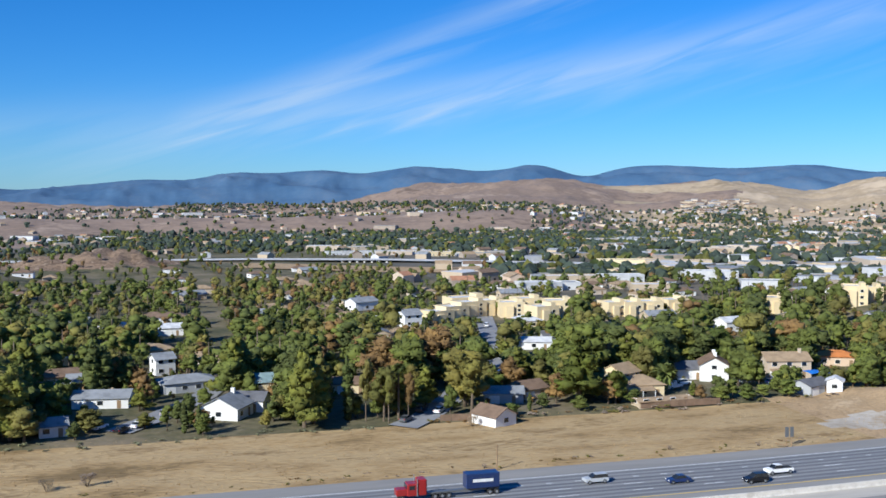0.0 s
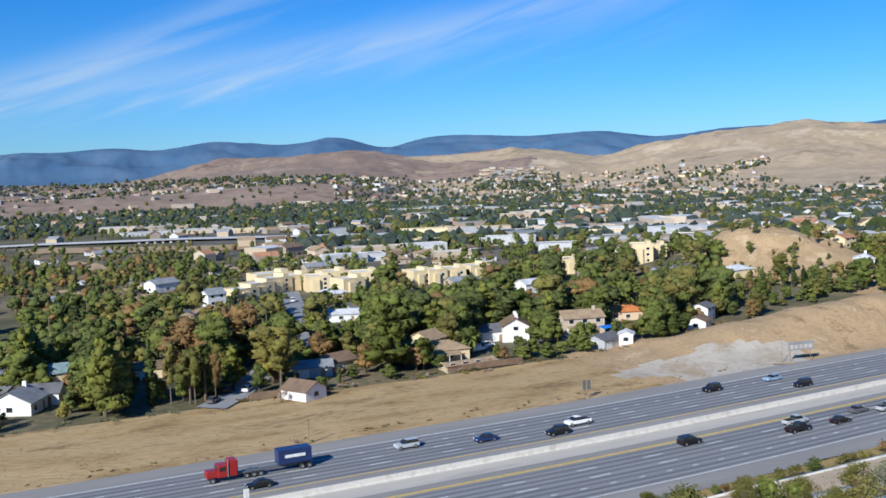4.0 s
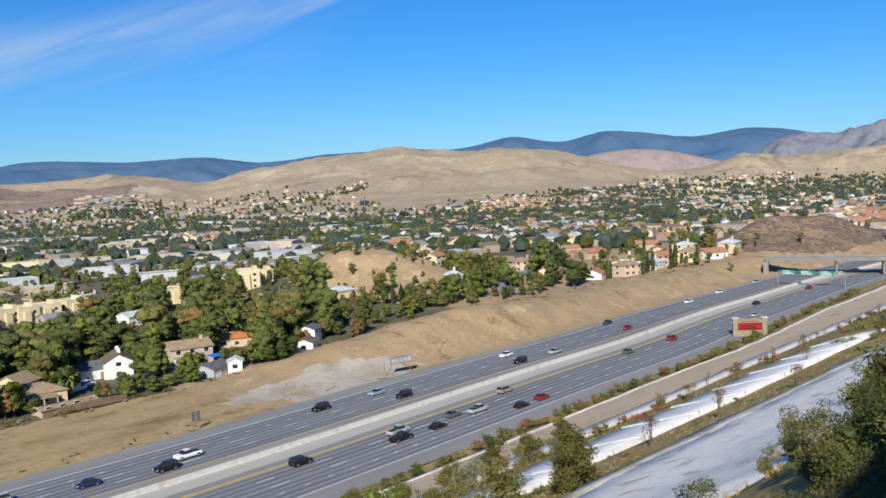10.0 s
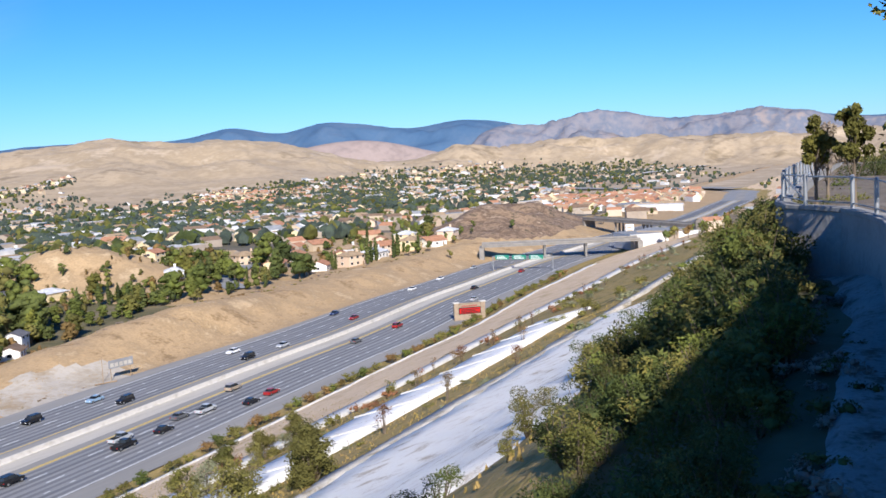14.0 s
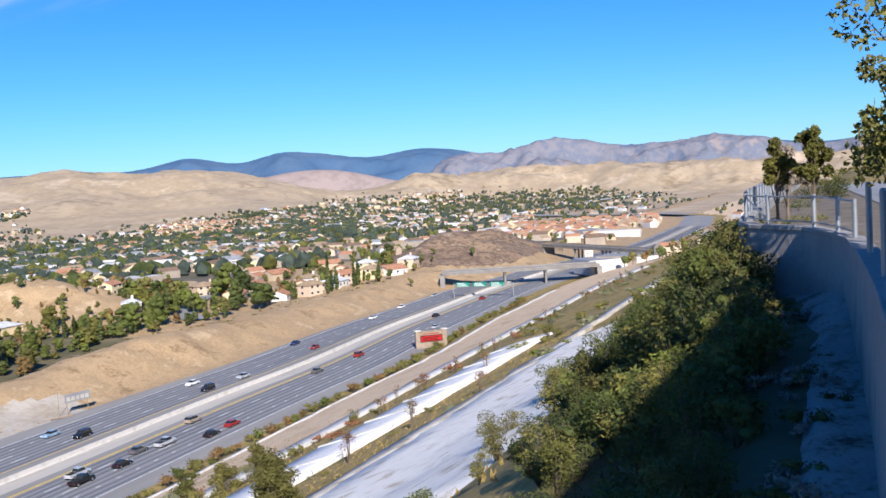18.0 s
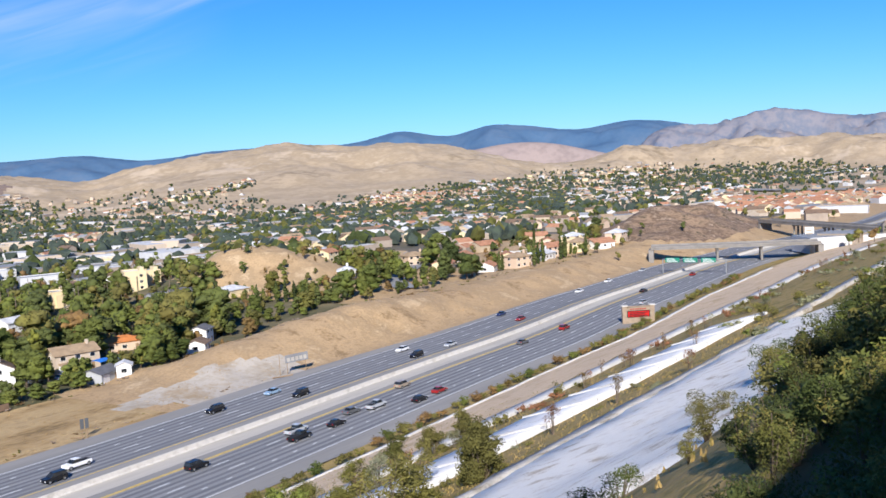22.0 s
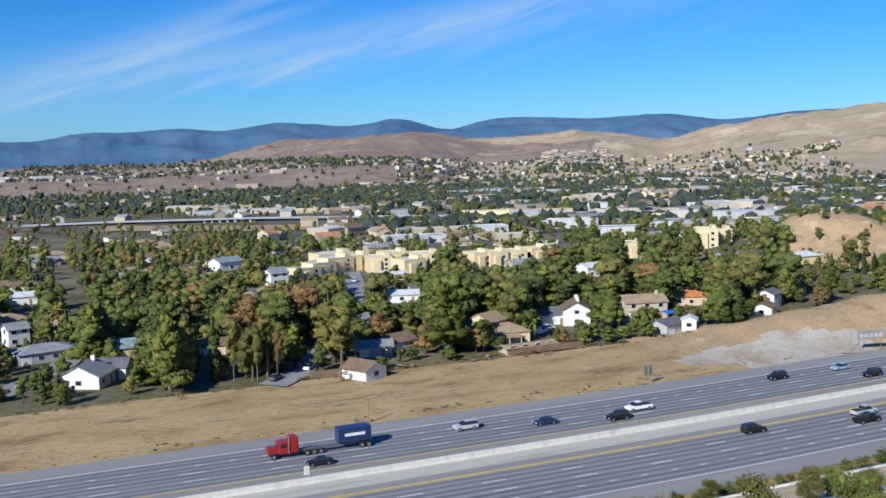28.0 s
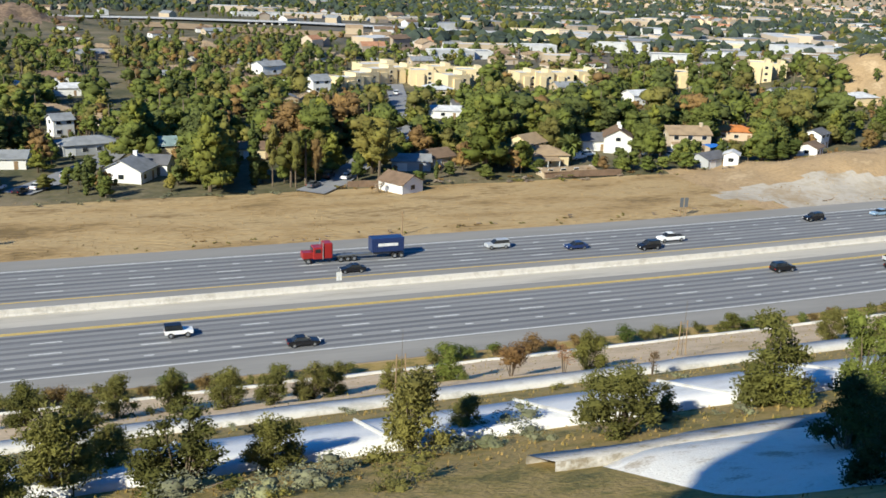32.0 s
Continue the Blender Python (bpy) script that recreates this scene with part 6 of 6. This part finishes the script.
# the freeway's far bend and the pale highway beyond the flats
ribbon("far_freeway", [(1085, 176), (1120, 205), (1143, 260), (1184, 361), (1293, 451)], (-13, 0, 13), 2.2, M["shoulder"], "pale far bend of the freeway", "road")
ribbon("far_highway", [(1293, 436), (1450, 446), (1622, 445), (1917, 427), (2200, 380)], (-9, 0, 9), 2.6, M["concrete"], "thin pale highway across dry flats", "road")

# ---- freeway furniture ----
led = thing("display_sign", "tan monument sign with a red electronic display", "sign", 292, 131, 0, -52)
led.scale = (1.08, 1.0, 0.76)
for s in (-1, 1):
    part("pylon", box(s * 4.1 - 0.7, -0.7, -0.4, s * 4.1 + 0.7, 0.7, 7.2, 0.08), M["stone_tan"], led)
    part("pylon_cap", box(s * 4.1 - 0.95, -0.95, 7.2, s * 4.1 + 0.95, 0.95, 7.7, 0.08), M["barrier"], led)
part("base", box(-3.4, -0.55, -0.4, 3.4, 0.55, 2.4, 0.05), M["stone_tan"], led)
part("display", box(-3.4, -0.62, 2.5, 3.4, 0.5, 5.2, 0.05), M["car_black"], led)
part("screen", box(-3.15, -0.66, 2.75, 3.15, -0.60, 5.0), M["led_red"], led, "glowing red display face")
for k in range(3):
    part("text_bar", box(-2.7, -0.675, 2.95 + 0.65 * k, 2.7 - 0.9 * (k % 2), -0.658, 3.3 + 0.65 * k), M["car_black"], led)
part("header", box(-3.4, -0.5, 5.3, 3.4, 0.5, 6.7, 0.05), M["stone_tan"], led)
for k in range(7):
    part("letter_bar", box(-2.4 + 0.7 * k, -0.56, 5.65, -1.95 + 0.7 * k, -0.5, 6.25), M["car_red"], led)
part("top_beam", box(-4.3, -0.4, 6.8, 4.3, 0.4, 7.15, 0.04), M["stone_tan"], led)


def green_gantry():
    g = thing("sign_gantry", "green overhead guide signs on a steel gantry", "road sign", 417, 160, 0, -86)
    part("beam", rod((-14, 0, 6.2), (14, 0, 6.2), 0.22), M["steel"], g)
    for s in (-14, 14):
        part("column", rod((s, 0, -0.3), (s, 0, 6.3), 0.25, 0.2), M["steel"], g)
    for k, cx in enumerate((-9.5, -1.5, 6.5)):
        p = part("panel", box(cx - 3.2, -0.35, 4.9, cx + 3.2, -0.22, 6.9, 0.03), M["sign_green"], g)
        for q in range(3):
            part("lettering_bar", box(cx - 2.5, -0.37, 5.2 + 0.55 * q, cx + 2.5 - 0.8 * q, -0.352, 5.45 + 0.55 * q), M["white_paint"], p)


green_gantry()


def bridge(pts, wide, deck, thick, piers, label, material="bridge_concrete"):
    """A road bridge between two plan points."""
    (x0, y0), (x1, y1) = pts
    L = math.hypot(x1 - x0, y1 - y0)
    ob = thing("bridge", label, "bridge", x0, y0, 0, math.degrees(math.atan2(y1 - y0, x1 - x0)))
    part("deck", box(0, -wide / 2, deck - thick, L, wide / 2, deck, 0.05), M[material], ob)
    for s in (-1, 1):
        part("parapet", box(0, s * wide / 2 - 0.15, deck - 0.1, L, s * wide / 2 + 0.15, deck + 0.8, 0.04), M[material], ob)
    for k, t in enumerate(piers):
        p = part("bent", box(L * t - 0.6, -wide * 0.42, deck - thick - 0.8, L * t + 0.6, wide * 0.42, deck - thick + 0.02, 0.05), M[material], ob)
        for s in (-0.3, 0, 0.3):
            part("column", rod((L * t, wide * s, -1), (L * t, wide * s, deck - thick - 0.7), 0.6, sides=12), M[material], p)
    for t in (0.0, 1.0):
        part("abutment", box(L * t - 1.2, -wide / 2 + 0.3, -2, L * t + 1.2, wide / 2 - 0.3, deck - thick + 0.02, 0.05), M[material], ob)
    return ob


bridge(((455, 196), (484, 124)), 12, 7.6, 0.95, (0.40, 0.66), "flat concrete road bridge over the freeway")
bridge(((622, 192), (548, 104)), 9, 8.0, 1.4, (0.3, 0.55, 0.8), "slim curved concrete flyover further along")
bb = thing("billboard", "tall white sign panel beside the far bridge", "sign", 520, 138, 0, -70)
part("panel", box(-2.2, -0.3, 3.4, 2.2, 0.3, 11.5, 0.05), M["wall_white"], bb)
for k in range(4):
    part("text_bar", box(-1.7, -0.34, 4.3 + 1.7 * k, 1.7 - 0.4 * (k % 2), -0.302, 5.1 + 1.7 * k), M["wall_tan"], bb)
part("plinth", box(-1.8, -0.5, -0.5, 1.8, 0.5, 3.4, 0.05), M["stone_tan"], bb)

fs_ = thing("road_sign", "blue-grey back of a wide sign on two posts", "road sign", 190, 188, ground(190, 188), -12)
part("panel", box(0.8, -0.06, 3.0, 8.2, 0.06, 5.2, 0.02), M["street"], fs_)
for k in range(5):
    part("lettering_bar", box(1.3 + 1.35 * k, -0.075, 3.4, 2.3 + 1.35 * k, -0.058, 4.4), M["median"], fs_)
for px in (1.4, 7.4):
    part("post", rod((px, 0.1, -0.3), (px, 0.1, 5.0), 0.08), M["timber"], fs_)
part("post", rod((-1.0, 0.1, -0.3), (-1.0, 0.1, 6.5), 0.07), M["timber"], fs_)
part("fallen_rail", rod((-4.5, -1.5, 0.25), (1.2, -2.5, 0.2), 0.16), M["timber"], fs_)
sg = thing("road_sign", "narrow blue-grey sign panels on twin posts", "road sign", 126, 184.5, ground(126, 184.5), -10)
for px in (-0.55, 0.55):
    part("post", rod((px, 0, -0.3), (px, 0, 4.4), 0.1), M["timber"], sg)
    part("panel", box(px - 0.42, -0.14, 2.2, px + 0.42, -0.09, 4.4, 0.02), M["car_grey"], sg)
part("fallen_rail", rod((-3.4, -0.5, 1.0), (-0.6, -0.8, 0.5), 0.13), M["timber"], sg)
pole = thing("post", "lone weathered wooden post in dry grass", "post", 60, 184, ground(60, 184))
part("shaft", rod((0, 0, -0.3), (0.05, 0, 5.0), 0.14, 0.11), M["timber"], pole)
part("cross_arm", box(-0.4, -0.06, 4.5, 0.45, 0.06, 4.65, 0.01), M["timber"], pole)
ms = thing("median_sign", "small white sign on the median barrier", "road sign", 39.5, middle(39.5), 0)
part("post", rod((0, 0, 1.0), (0, 0, 2.3), 0.05), M["steel"], ms)
part("plate", box(-0.45, -0.03, 1.5, 0.45, 0.03, 3.0, 0.01), M["white_paint"], ms)

# ---- traffic, as it stands for a moment ----
for kind, paint, x, y, f in (("sedan", "black", 44, 162.6, -1), ("suv", "silver", 75, 170.4, -1), ("sedan", "navy", 90, 166.4, -1), ("suv", "black", 104, 162.6, -1), ("pickup", "white", 111.5, 166.6, -1), ("suv", "black", 153, 173.9, -1), ("sedan", "white", 228, 177, -1),
                             ("suv", "black", 173, 166, -1), ("sedan", "sky", 172, 174.4, -1), ("sedan", "silver", 239, 167.4, -1), ("suv", "black", 222, 167.3, -1), ("sedan", "navy", 293, 183.0, -1), ("sedan", "red", 286, 171, -1), ("sedan", "white", 352, 182.8, -1),
                             ("sedan", "white", 383, 185, -1), ("sedan", "silver", 421, 186, -1)):
    car(kind, paint, x, y, f)
for kind, paint, x, y in (("jeep", "white", 12, 139.2), ("sedan", "black", 28.5, 131), ("suv", "black", 121, 143.6), ("pickup", "silver", 147.5, 143.4), ("sedan", "black", 155.5, 139.3), ("sedan", "grey", 165, 143.2),
                          ("pickup", "black", 144, 139.2), ("sedan", "black", 180, 135.4), ("pickup", "silver", 171, 141), ("sedan", "red", 189, 136.2), ("suv", "tan", 190, 148), ("sedan", "grey", 249, 148.5), ("suv", "red", 274, 148), ("sedan", "black", 358, 158), ("sedan", "silver", 330, 146), ("sedan", "red", 410, 158)):
    car(kind, paint, x, y, 1, roof="black" if kind == "jeep" else None)


def semi(x, y):
    """Red tractor pulling a blue container, heading towards -x."""
    ob = thing("semi_truck", "red tractor unit hauling a dark blue container", "truck", x, y, 0.02, 180, "freeway traffic")
    part("hood", box(2.6, -1.0, 0.9, 4.6, 1.0, 2.1, 0.12), M["car_red"], ob)
    part("cab", box(0.6, -1.2, 0.8, 2.7, 1.2, 3.0, 0.15), M["car_red"], ob)
    part("sleeper", box(-0.9, -1.22, 0.8, 0.7, 1.22, 3.7, 0.18), M["car_red"], ob)
    part("windscreen", box(2.55, -1.05, 2.15, 2.76, 1.05, 2.85, 0.03), M["dark_glass"], ob)
    for s in (-1, 1):
        part("side_window", box(1.3, s * 1.21 - 0.02, 2.0, 2.3, s * 1.21 + 0.02, 2.7, 0.01), M["dark_glass"], ob)
        part("exhaust", rod((0.9, s * 1.3, 0.8), (0.9, s * 1.3, 4.0), 0.09), M["steel"], ob)
    part("chassis", box(-14.6, -0.5, 0.75, 4.3, 0.5, 1.1, 0.03), M["car_grey"], ob)
    con = part("container", box(-14.4, -1.22, 1.35, -8.2, 1.22, 3.95, 0.04), M["car_navy"], ob)
    for k in range(16):
        part("corrugation", box(-14.2 + 0.38 * k, -1.25, 1.5, -14.02 + 0.38 * k, 1.25, 3.8), M["car_navy"], con)
    part("logo_bar", box(-13.2, -1.27, 2.45, -9.4, 1.27, 3.0), M["white_paint"], con, "pale lettering band")
    for wx in (3.6, -2.4, -3.7, -12.6, -13.9, -4.9):
        for s in (-1, 1):
            w = part("wheel", rod((wx, s * 0.75, 0.5), (wx, s * 1.2, 0.5), 0.5, sides=14), M["rubber"], ob)
            part("rim", rod((wx, s * 1.15, 0.5), (wx, s * 1.22, 0.5), 0.28, sides=10), M["steel"], w)


semi(41.1, 169.8)


# ---- hillside shrubs ----
rng_s = random.Random(21)
def row_shrubs(x0, x1, step, thin):
    x = x0
    while x < x1:
        x += step * rng_s.uniform(0.7, 1.3)
        if rng_s.random() < 0.1:
            continue
        shrub("round", rng_s.choice(("leaf_olive", "leaf_olive", "leaf_green", "leaf_autumn")), x, near_edge(x) - 4.2 + rng_s.uniform(-1.1, 1.1), rng_s.uniform(1.7, 3.2), rng_s.uniform(1.1, 1.6), rng_s.randrange(3), label="rounded olive shrub in a row along the freeway", group="shrub row along the freeway", thin=thin)


row_shrubs(-60, 110, 3.6, False)
for x, y, h, w, leaf in ((38, 44, 6.1, 1.1, "leaf_olive"), (26.4, 42, 4.2, 1.45, "leaf_olive"), (16.2, 46, 5.4, 1.15, "leaf_olive"), (4.2, 45, 4.6, 1.4, "leaf_olive"), (-1.5, 49, 5.2, 1.25, "leaf_olive"), (-8, 48, 5.0, 1.3, "leaf_olive"),
                         (45.8, 45, 5.8, 0.9, "leaf_green"), (19.5, 85, 3.9, 1.2, "leaf_olive"), (15.5, 84, 3.6, 1.2, "leaf_olive"), (7, 90, 4.8, 1.1, "leaf_olive"), (2, 90, 4.6, 1.2, "leaf_olive"), (-6, 92, 4.6, 1.2, "leaf_olive"), (-14, 91, 4.4, 1.2, "leaf_olive"),
                         (34, 87, 4.2, 1.25, "leaf_green"), (46.5, 81, 4.6, 1.05, "leaf_olive"), (76, 81, 4.2, 1.0, "leaf_olive"), (81, 83, 3.6, 1.0, "leaf_green"), (60.5, 40, 4.9, 1.15, "leaf_olive"), (63, 42, 4.4, 1.2, "leaf_olive"),
                         (12, 88, 4.4, 1.2, "leaf_olive"), (9, 47, 3.4, 1.4, "leaf_olive"), (-4, 44, 3.4, 1.4, "leaf_olive"), (21, 50, 2.6, 1.4, "leaf_olive"), (31, 45, 2.4, 1.4, "leaf_olive"), (-13, 45, 4.0, 1.3, "leaf_olive"), (1, 52, 3.0, 1.4, "leaf_olive"), (52, 46, 3.6, 1.3, "leaf_olive"), (57, 44, 4.0, 1.3, "leaf_olive"), (-20, 90, 4.2, 1.3, "leaf_olive"), (22, 88, 3.6, 1.2, "leaf_olive"), (-1, 86, 3.8, 1.3, "leaf_olive"), (89.8, 116.1, 3.6, 1.25, "leaf_olive"), (77.0, 66.5, 4.2, 1.25, "leaf_olive"), (96.6, 76.7, 4.6, 1.25, "leaf_olive"), (96.1, 70.7, 4.2, 1.25, "leaf_olive"), (101.3, 69.2, 4.4, 1.25, "leaf_olive"), (61.9, 59.4, 3.8, 1.25, "leaf_olive"), (27, 83, 3.4, 1.1, "leaf_olive"), (28.5, 28, 3.8, 1.1, "leaf_dark"), (32, 30.5, 3.4, 1.1, "leaf_dark"), (25, 23, 3.0, 1.2, "leaf_dark")):
    shrub("grand", leaf, x, y, h, w)
for k in range(12):
    x = 22.6 + 0.8 * k
    shrub(("open", "round")[k % 2], ("leaf_olive", "leaf_green", "leaf_olive")[k % 3], x, 2.9 + 0.2 * (k % 4) + max(0, x - 25) * 0.1, rng_s.uniform(1.3, 1.8), 1.1, k % 3)
for k in range(225):
    x = 10.5 + 50 * rng_s.random() ** 1.2
    y = 1.6 + rng_s.random() * knots(x, (10, 16, 24, 40, 60), (4.0, 4.6, 4.2, 6.5, 12))
    kind = rng_s.choice(("round", "open", "open"))
    shrub(kind, rng_s.choice(("leaf_olive", "leaf_dark", "leaf_dark", "leaf_dark", "leaf_green")), x, y, rng_s.uniform(0.85, 1.45) * (0.75 + 0.45 * smooth01((x - 13) / 25)), rng_s.uniform(1.0, 1.5), rng_s.randrange(3))
for k in range(120):
    x = 7.0 + 24 * rng_s.random()
    y = float(np.interp(x, [p[0] for p in WALL], [p[1] for p in WALL])) + 1.55 + rng_s.random() * knots(x, (6, 14, 24, 32), (1.2, 2.0, 3.0, 5.0))
    shrub(rng_s.choice(("round", "open", "open")), rng_s.choice(("leaf_olive", "leaf_green", "leaf_dark", "leaf_dark")), x, y, rng_s.uniform(0.7, 1.15) * (0.7 + 0.45 * smooth01((x - 8) / 14)), rng_s.uniform(1.0, 1.4), rng_s.randrange(3), thin=x > 16)
for k in range(15):
    x = rng_s.uniform(20, 62)
    y = rng_s.uniform(8, 13) + (x - 20) * 0.12
    shrub("open", rng_s.choice(("leaf_olive", "leaf_dark", "leaf_olive")), x, y, rng_s.uniform(1.0, 2.0), rng_s.uniform(1.0, 1.4), rng_s.randrange(3))
for x, y, h, w, kind, leaf in ((39, 82.8, 3.9, 1.0, "round", "leaf_rust"), (53, 43, 3.9, 1.3, "open", "leaf_olive"), (64, 49, 4.2, 1.1, "open", "leaf_olive"), (70, 58, 3.4, 1.2, "open", "leaf_sage"),
                               (24, 48.3, 2.2, 1.6, "low", "leaf_sage"), (19, 45.2, 1.6, 2.0, "low", "leaf_sage"), (11, 43, 1.4, 2.0, "low", "leaf_sage"), (8, 40, 1.8, 2.0, "low", "leaf_sage"), (13, 37, 1.6, 2.0, "low", "leaf_olive"), (3, 38, 1.8, 2.0, "low", "leaf_sage"), (-4, 40, 1.8, 2.0, "low", "leaf_olive")):
    shrub(kind, leaf, x, y, h, w)
row_shrubs(110, 400, 3.2, True)
for k in range(70):
    x = rng_s.uniform(9, 24)
    y = float(np.interp(x, [p[0] for p in WALL], [p[1] for p in WALL])) + rng_s.uniform(0.35, 2.0)
    shrub("low", rng_s.choice(("leaf_dark", "leaf_bare", "leaf_olive")), x, y, rng_s.uniform(0.15, 0.5), rng_s.uniform(0.9, 1.6), rng_s.randrange(3), label="low scrubby weeds beside the wall", group="weeds beside the wall", thin=True)
for x, y, h in ((77.4, 43.2, 3.2), (87, 41.5, 2.9), (97, 38, 2.6), (130, 50, 2.6), (72, 62, 2.4), (120, 62, 2.6), (133, 61, 2.8), (141, 66, 2.4), (150, 63, 2.8), (48, 72, 2.6), (165, 64, 2.6), (42, 77.5, 3.2)):
    shrub("sapling", rng_s.choice(("leaf_rust", "leaf_autumn")), x, y, h, 1.3)
for k in range(60):
    x, y = rng_s.uniform(70, 330), rng_s.uniform(58, 74)
    shrub(rng_s.choice(("sapling", "low", "open")), rng_s.choice(("leaf_rust", "leaf_olive", "leaf_sage")), x, y * near_edge(x) / 123, rng_s.uniform(1.4, 2.8), 1.0, rng_s.randrange(3), thin=True)
for k in range(230):
    x = 55 + 250 * rng_s.random() ** 1.3
    y = rng_s.uniform(2.8, 23.5)
    if y > 13 and x < 95:
        continue
    kind = rng_s.choice(("round", "open", "low", "low"))
    shrub(kind, rng_s.choice(("leaf_olive", "leaf_olive", "leaf_green", "leaf_sage")), x, y, rng_s.uniform(1.2, 2.4) if kind != "low" else 1.2, rng_s.uniform(0.9, 1.5), rng_s.randrange(3), thin=x > 70)
for k in range(110):
    x = rng_s.uniform(110, 420)
    y = rng_s.uniform(24, 58) * near_edge(x) / 123
    shrub(rng_s.choice(("round", "low", "low")), rng_s.choice(("leaf_olive", "leaf_sage", "leaf_green")), x, y, rng_s.uniform(1.2, 2.4), 1.3, rng_s.randrange(3), thin=True)
for k in range(70):
    x, y = rng_s.uniform(-30, 110), rng_s.choice((rng_s.uniform(37.5, 46.5), rng_s.uniform(58, 73)))
    shrub("low", rng_s.choice(("leaf_sage", "leaf_olive", "leaf_sage")), x, y, rng_s.uniform(0.5, 1.1), 1.3, rng_s.randrange(3))

# saplings with stakes on the lot behind the fence
for k, (x, y, h, s, leaf) in enumerate(((19.3, -0.35, 3.1, 0.8, "leaf_olive"), (15.5, -0.55, 3.5, 1.15, "leaf_olive"), (12.6, -1.15, 4.3, 1.25, "leaf_olive"), (26.2, 2.1, 2.1, 0.5, "leaf_yellow"), (25.2, 1.2, 2.3, 0.5, "leaf_yellow"), (31.0, 2.2, 1.9, 0.6, "leaf_bare"))):
    lot_tree(x, y, h, s, leaf, 60 + k)
for x, y in ((17.2, -0.8), (13.6, -1.2)):
    st = thing("tree_stake", "thick timber stake beside a young tree", "stake", x, y, 51.85)
    part("shaft", rod((0, 0, -0.2), (0, 0, 2.1), 0.05), M["timber"], st)
for x, y in ((59, 83.6), (26, 78)):
    st = thing("staked_sapling", "bare sapling tied between timber stakes", "sapling", x, y, ground(x, y))
    for s in (-0.5, 0.5):
        part("stake", rod((s, 0, -0.2), (s * 0.8, 0, 3.9), 0.06), M["timber"], st)
    for hz in (1.3, 2.6, 3.6):
        part("tie", rod((-0.47, 0, hz), (0.47, 0, hz), 0.03), M["timber"], st)
    part("stem", rod((0, 0, -0.1), (0.12, 0, 6.2), 0.045, 0.012), M["bark"], st)

for k in range(95):
    x = rng_s.uniform(-45, 205)
    y = rng_s.uniform(224, 229) + knots(x, (150, 205), (0, 6))
    if abs(x - 51) < 5 or abs(x + 15) < 5:
        continue
    shrub("low", "leaf_sage" if x < 48 else rng_s.choice(("leaf_autumn", "leaf_bare", "leaf_olive")), x, y, rng_s.uniform(0.7, 1.6), rng_s.uniform(1.0, 1.8), rng_s.randrange(3), label="low dry scrub along the garden edge", group="scrub along the gardens", thin=True)
for x, y, h in ((-24, 193, 2.4), (-17, 194, 2.6), (-38, 192, 2.0), (66, 221, 2.6), (70, 222, 1.6), (100, 189, 1.0), (120, 187, 1.0), (58, 186, 0.9)):
    shrub("open", "leaf_bare", x, y, h, 1.3, label="dry grey-brown weed bush in the field", group="dry bushes")


for k in range(80):
    x = rng_s.uniform(210, 470)
    y = far_edge(x) + rng_s.uniform(30, 44)
    shrub("low", rng_s.choice(("leaf_autumn", "leaf_bare", "leaf_olive")), x, y, rng_s.uniform(0.6, 1.5), rng_s.uniform(1.0, 1.8), rng_s.randrange(3), label="low dry scrub on the earth bank", group="scrub on the bank", thin=True)
for k in range(60):
    x = rng_s.uniform(-30, 190)
    y = far_edge(x) + rng_s.uniform(2.5, 7)
    shrub("low", rng_s.choice(("leaf_autumn", "leaf_olive", "leaf_bare")), x, y, rng_s.uniform(0.3, 0.8), rng_s.uniform(1.0, 1.8), rng_s.randrange(3), label="dry roadside weeds beside the freeway", group="roadside weeds", thin=True)


def weeds():
    """Tufts of dry grass over the field and green-gold tufts on the slope."""
    rng = np.random.default_rng(17)
    for name, mat_name, n, label in (("field_grass", "dry_grass", 7000, "dry golden grass tufts"), ("slope_grass_tufts", "slope_grass", 8000, "olive and straw grass tufts on the slope")):
        vs, fs = [], []
        for k in range(n):
            if name == "field_grass":
                x = rng.uniform(-60, 330)
                y = far_edge(x) + 2.5 + rng.random() ** 1.2 * 44
            else:
                x = rng.uniform(-10, 150)
                y = rng.choice((rng.uniform(3, 24), rng.uniform(38, 47), rng.uniform(57, 75), rng.uniform(79, 120))) * near_edge(x) / 123
            z, h = ground(x, y) - 0.03, rng.uniform(0.10, 0.26) * (1.2 if name == "field_grass" else 1.0)
            for q in range(3):
                a = rng.uniform(0, 6.28)
                w = h * rng.uniform(0.2, 0.45)
                i0 = len(vs)
                vs += [(x - w * math.cos(a), y - w * math.sin(a), z), (x + w * math.cos(a), y + w * math.sin(a), z), (x + w * 0.5 * math.cos(a + 1), y + w * 0.5 * math.sin(a + 1), z + h)]
                fs.append((i0, i0 + 1, i0 + 2))
        tagged(new(name, mesh(name, vs, fs, M[mat_name])), label, "grass", kind="stuff")


weeds()
gather("tree", "suburb_trees", "dense trees further back in the suburb")
gather("shrub", "slope_shrubs", "scattered shrubs further along the slope")
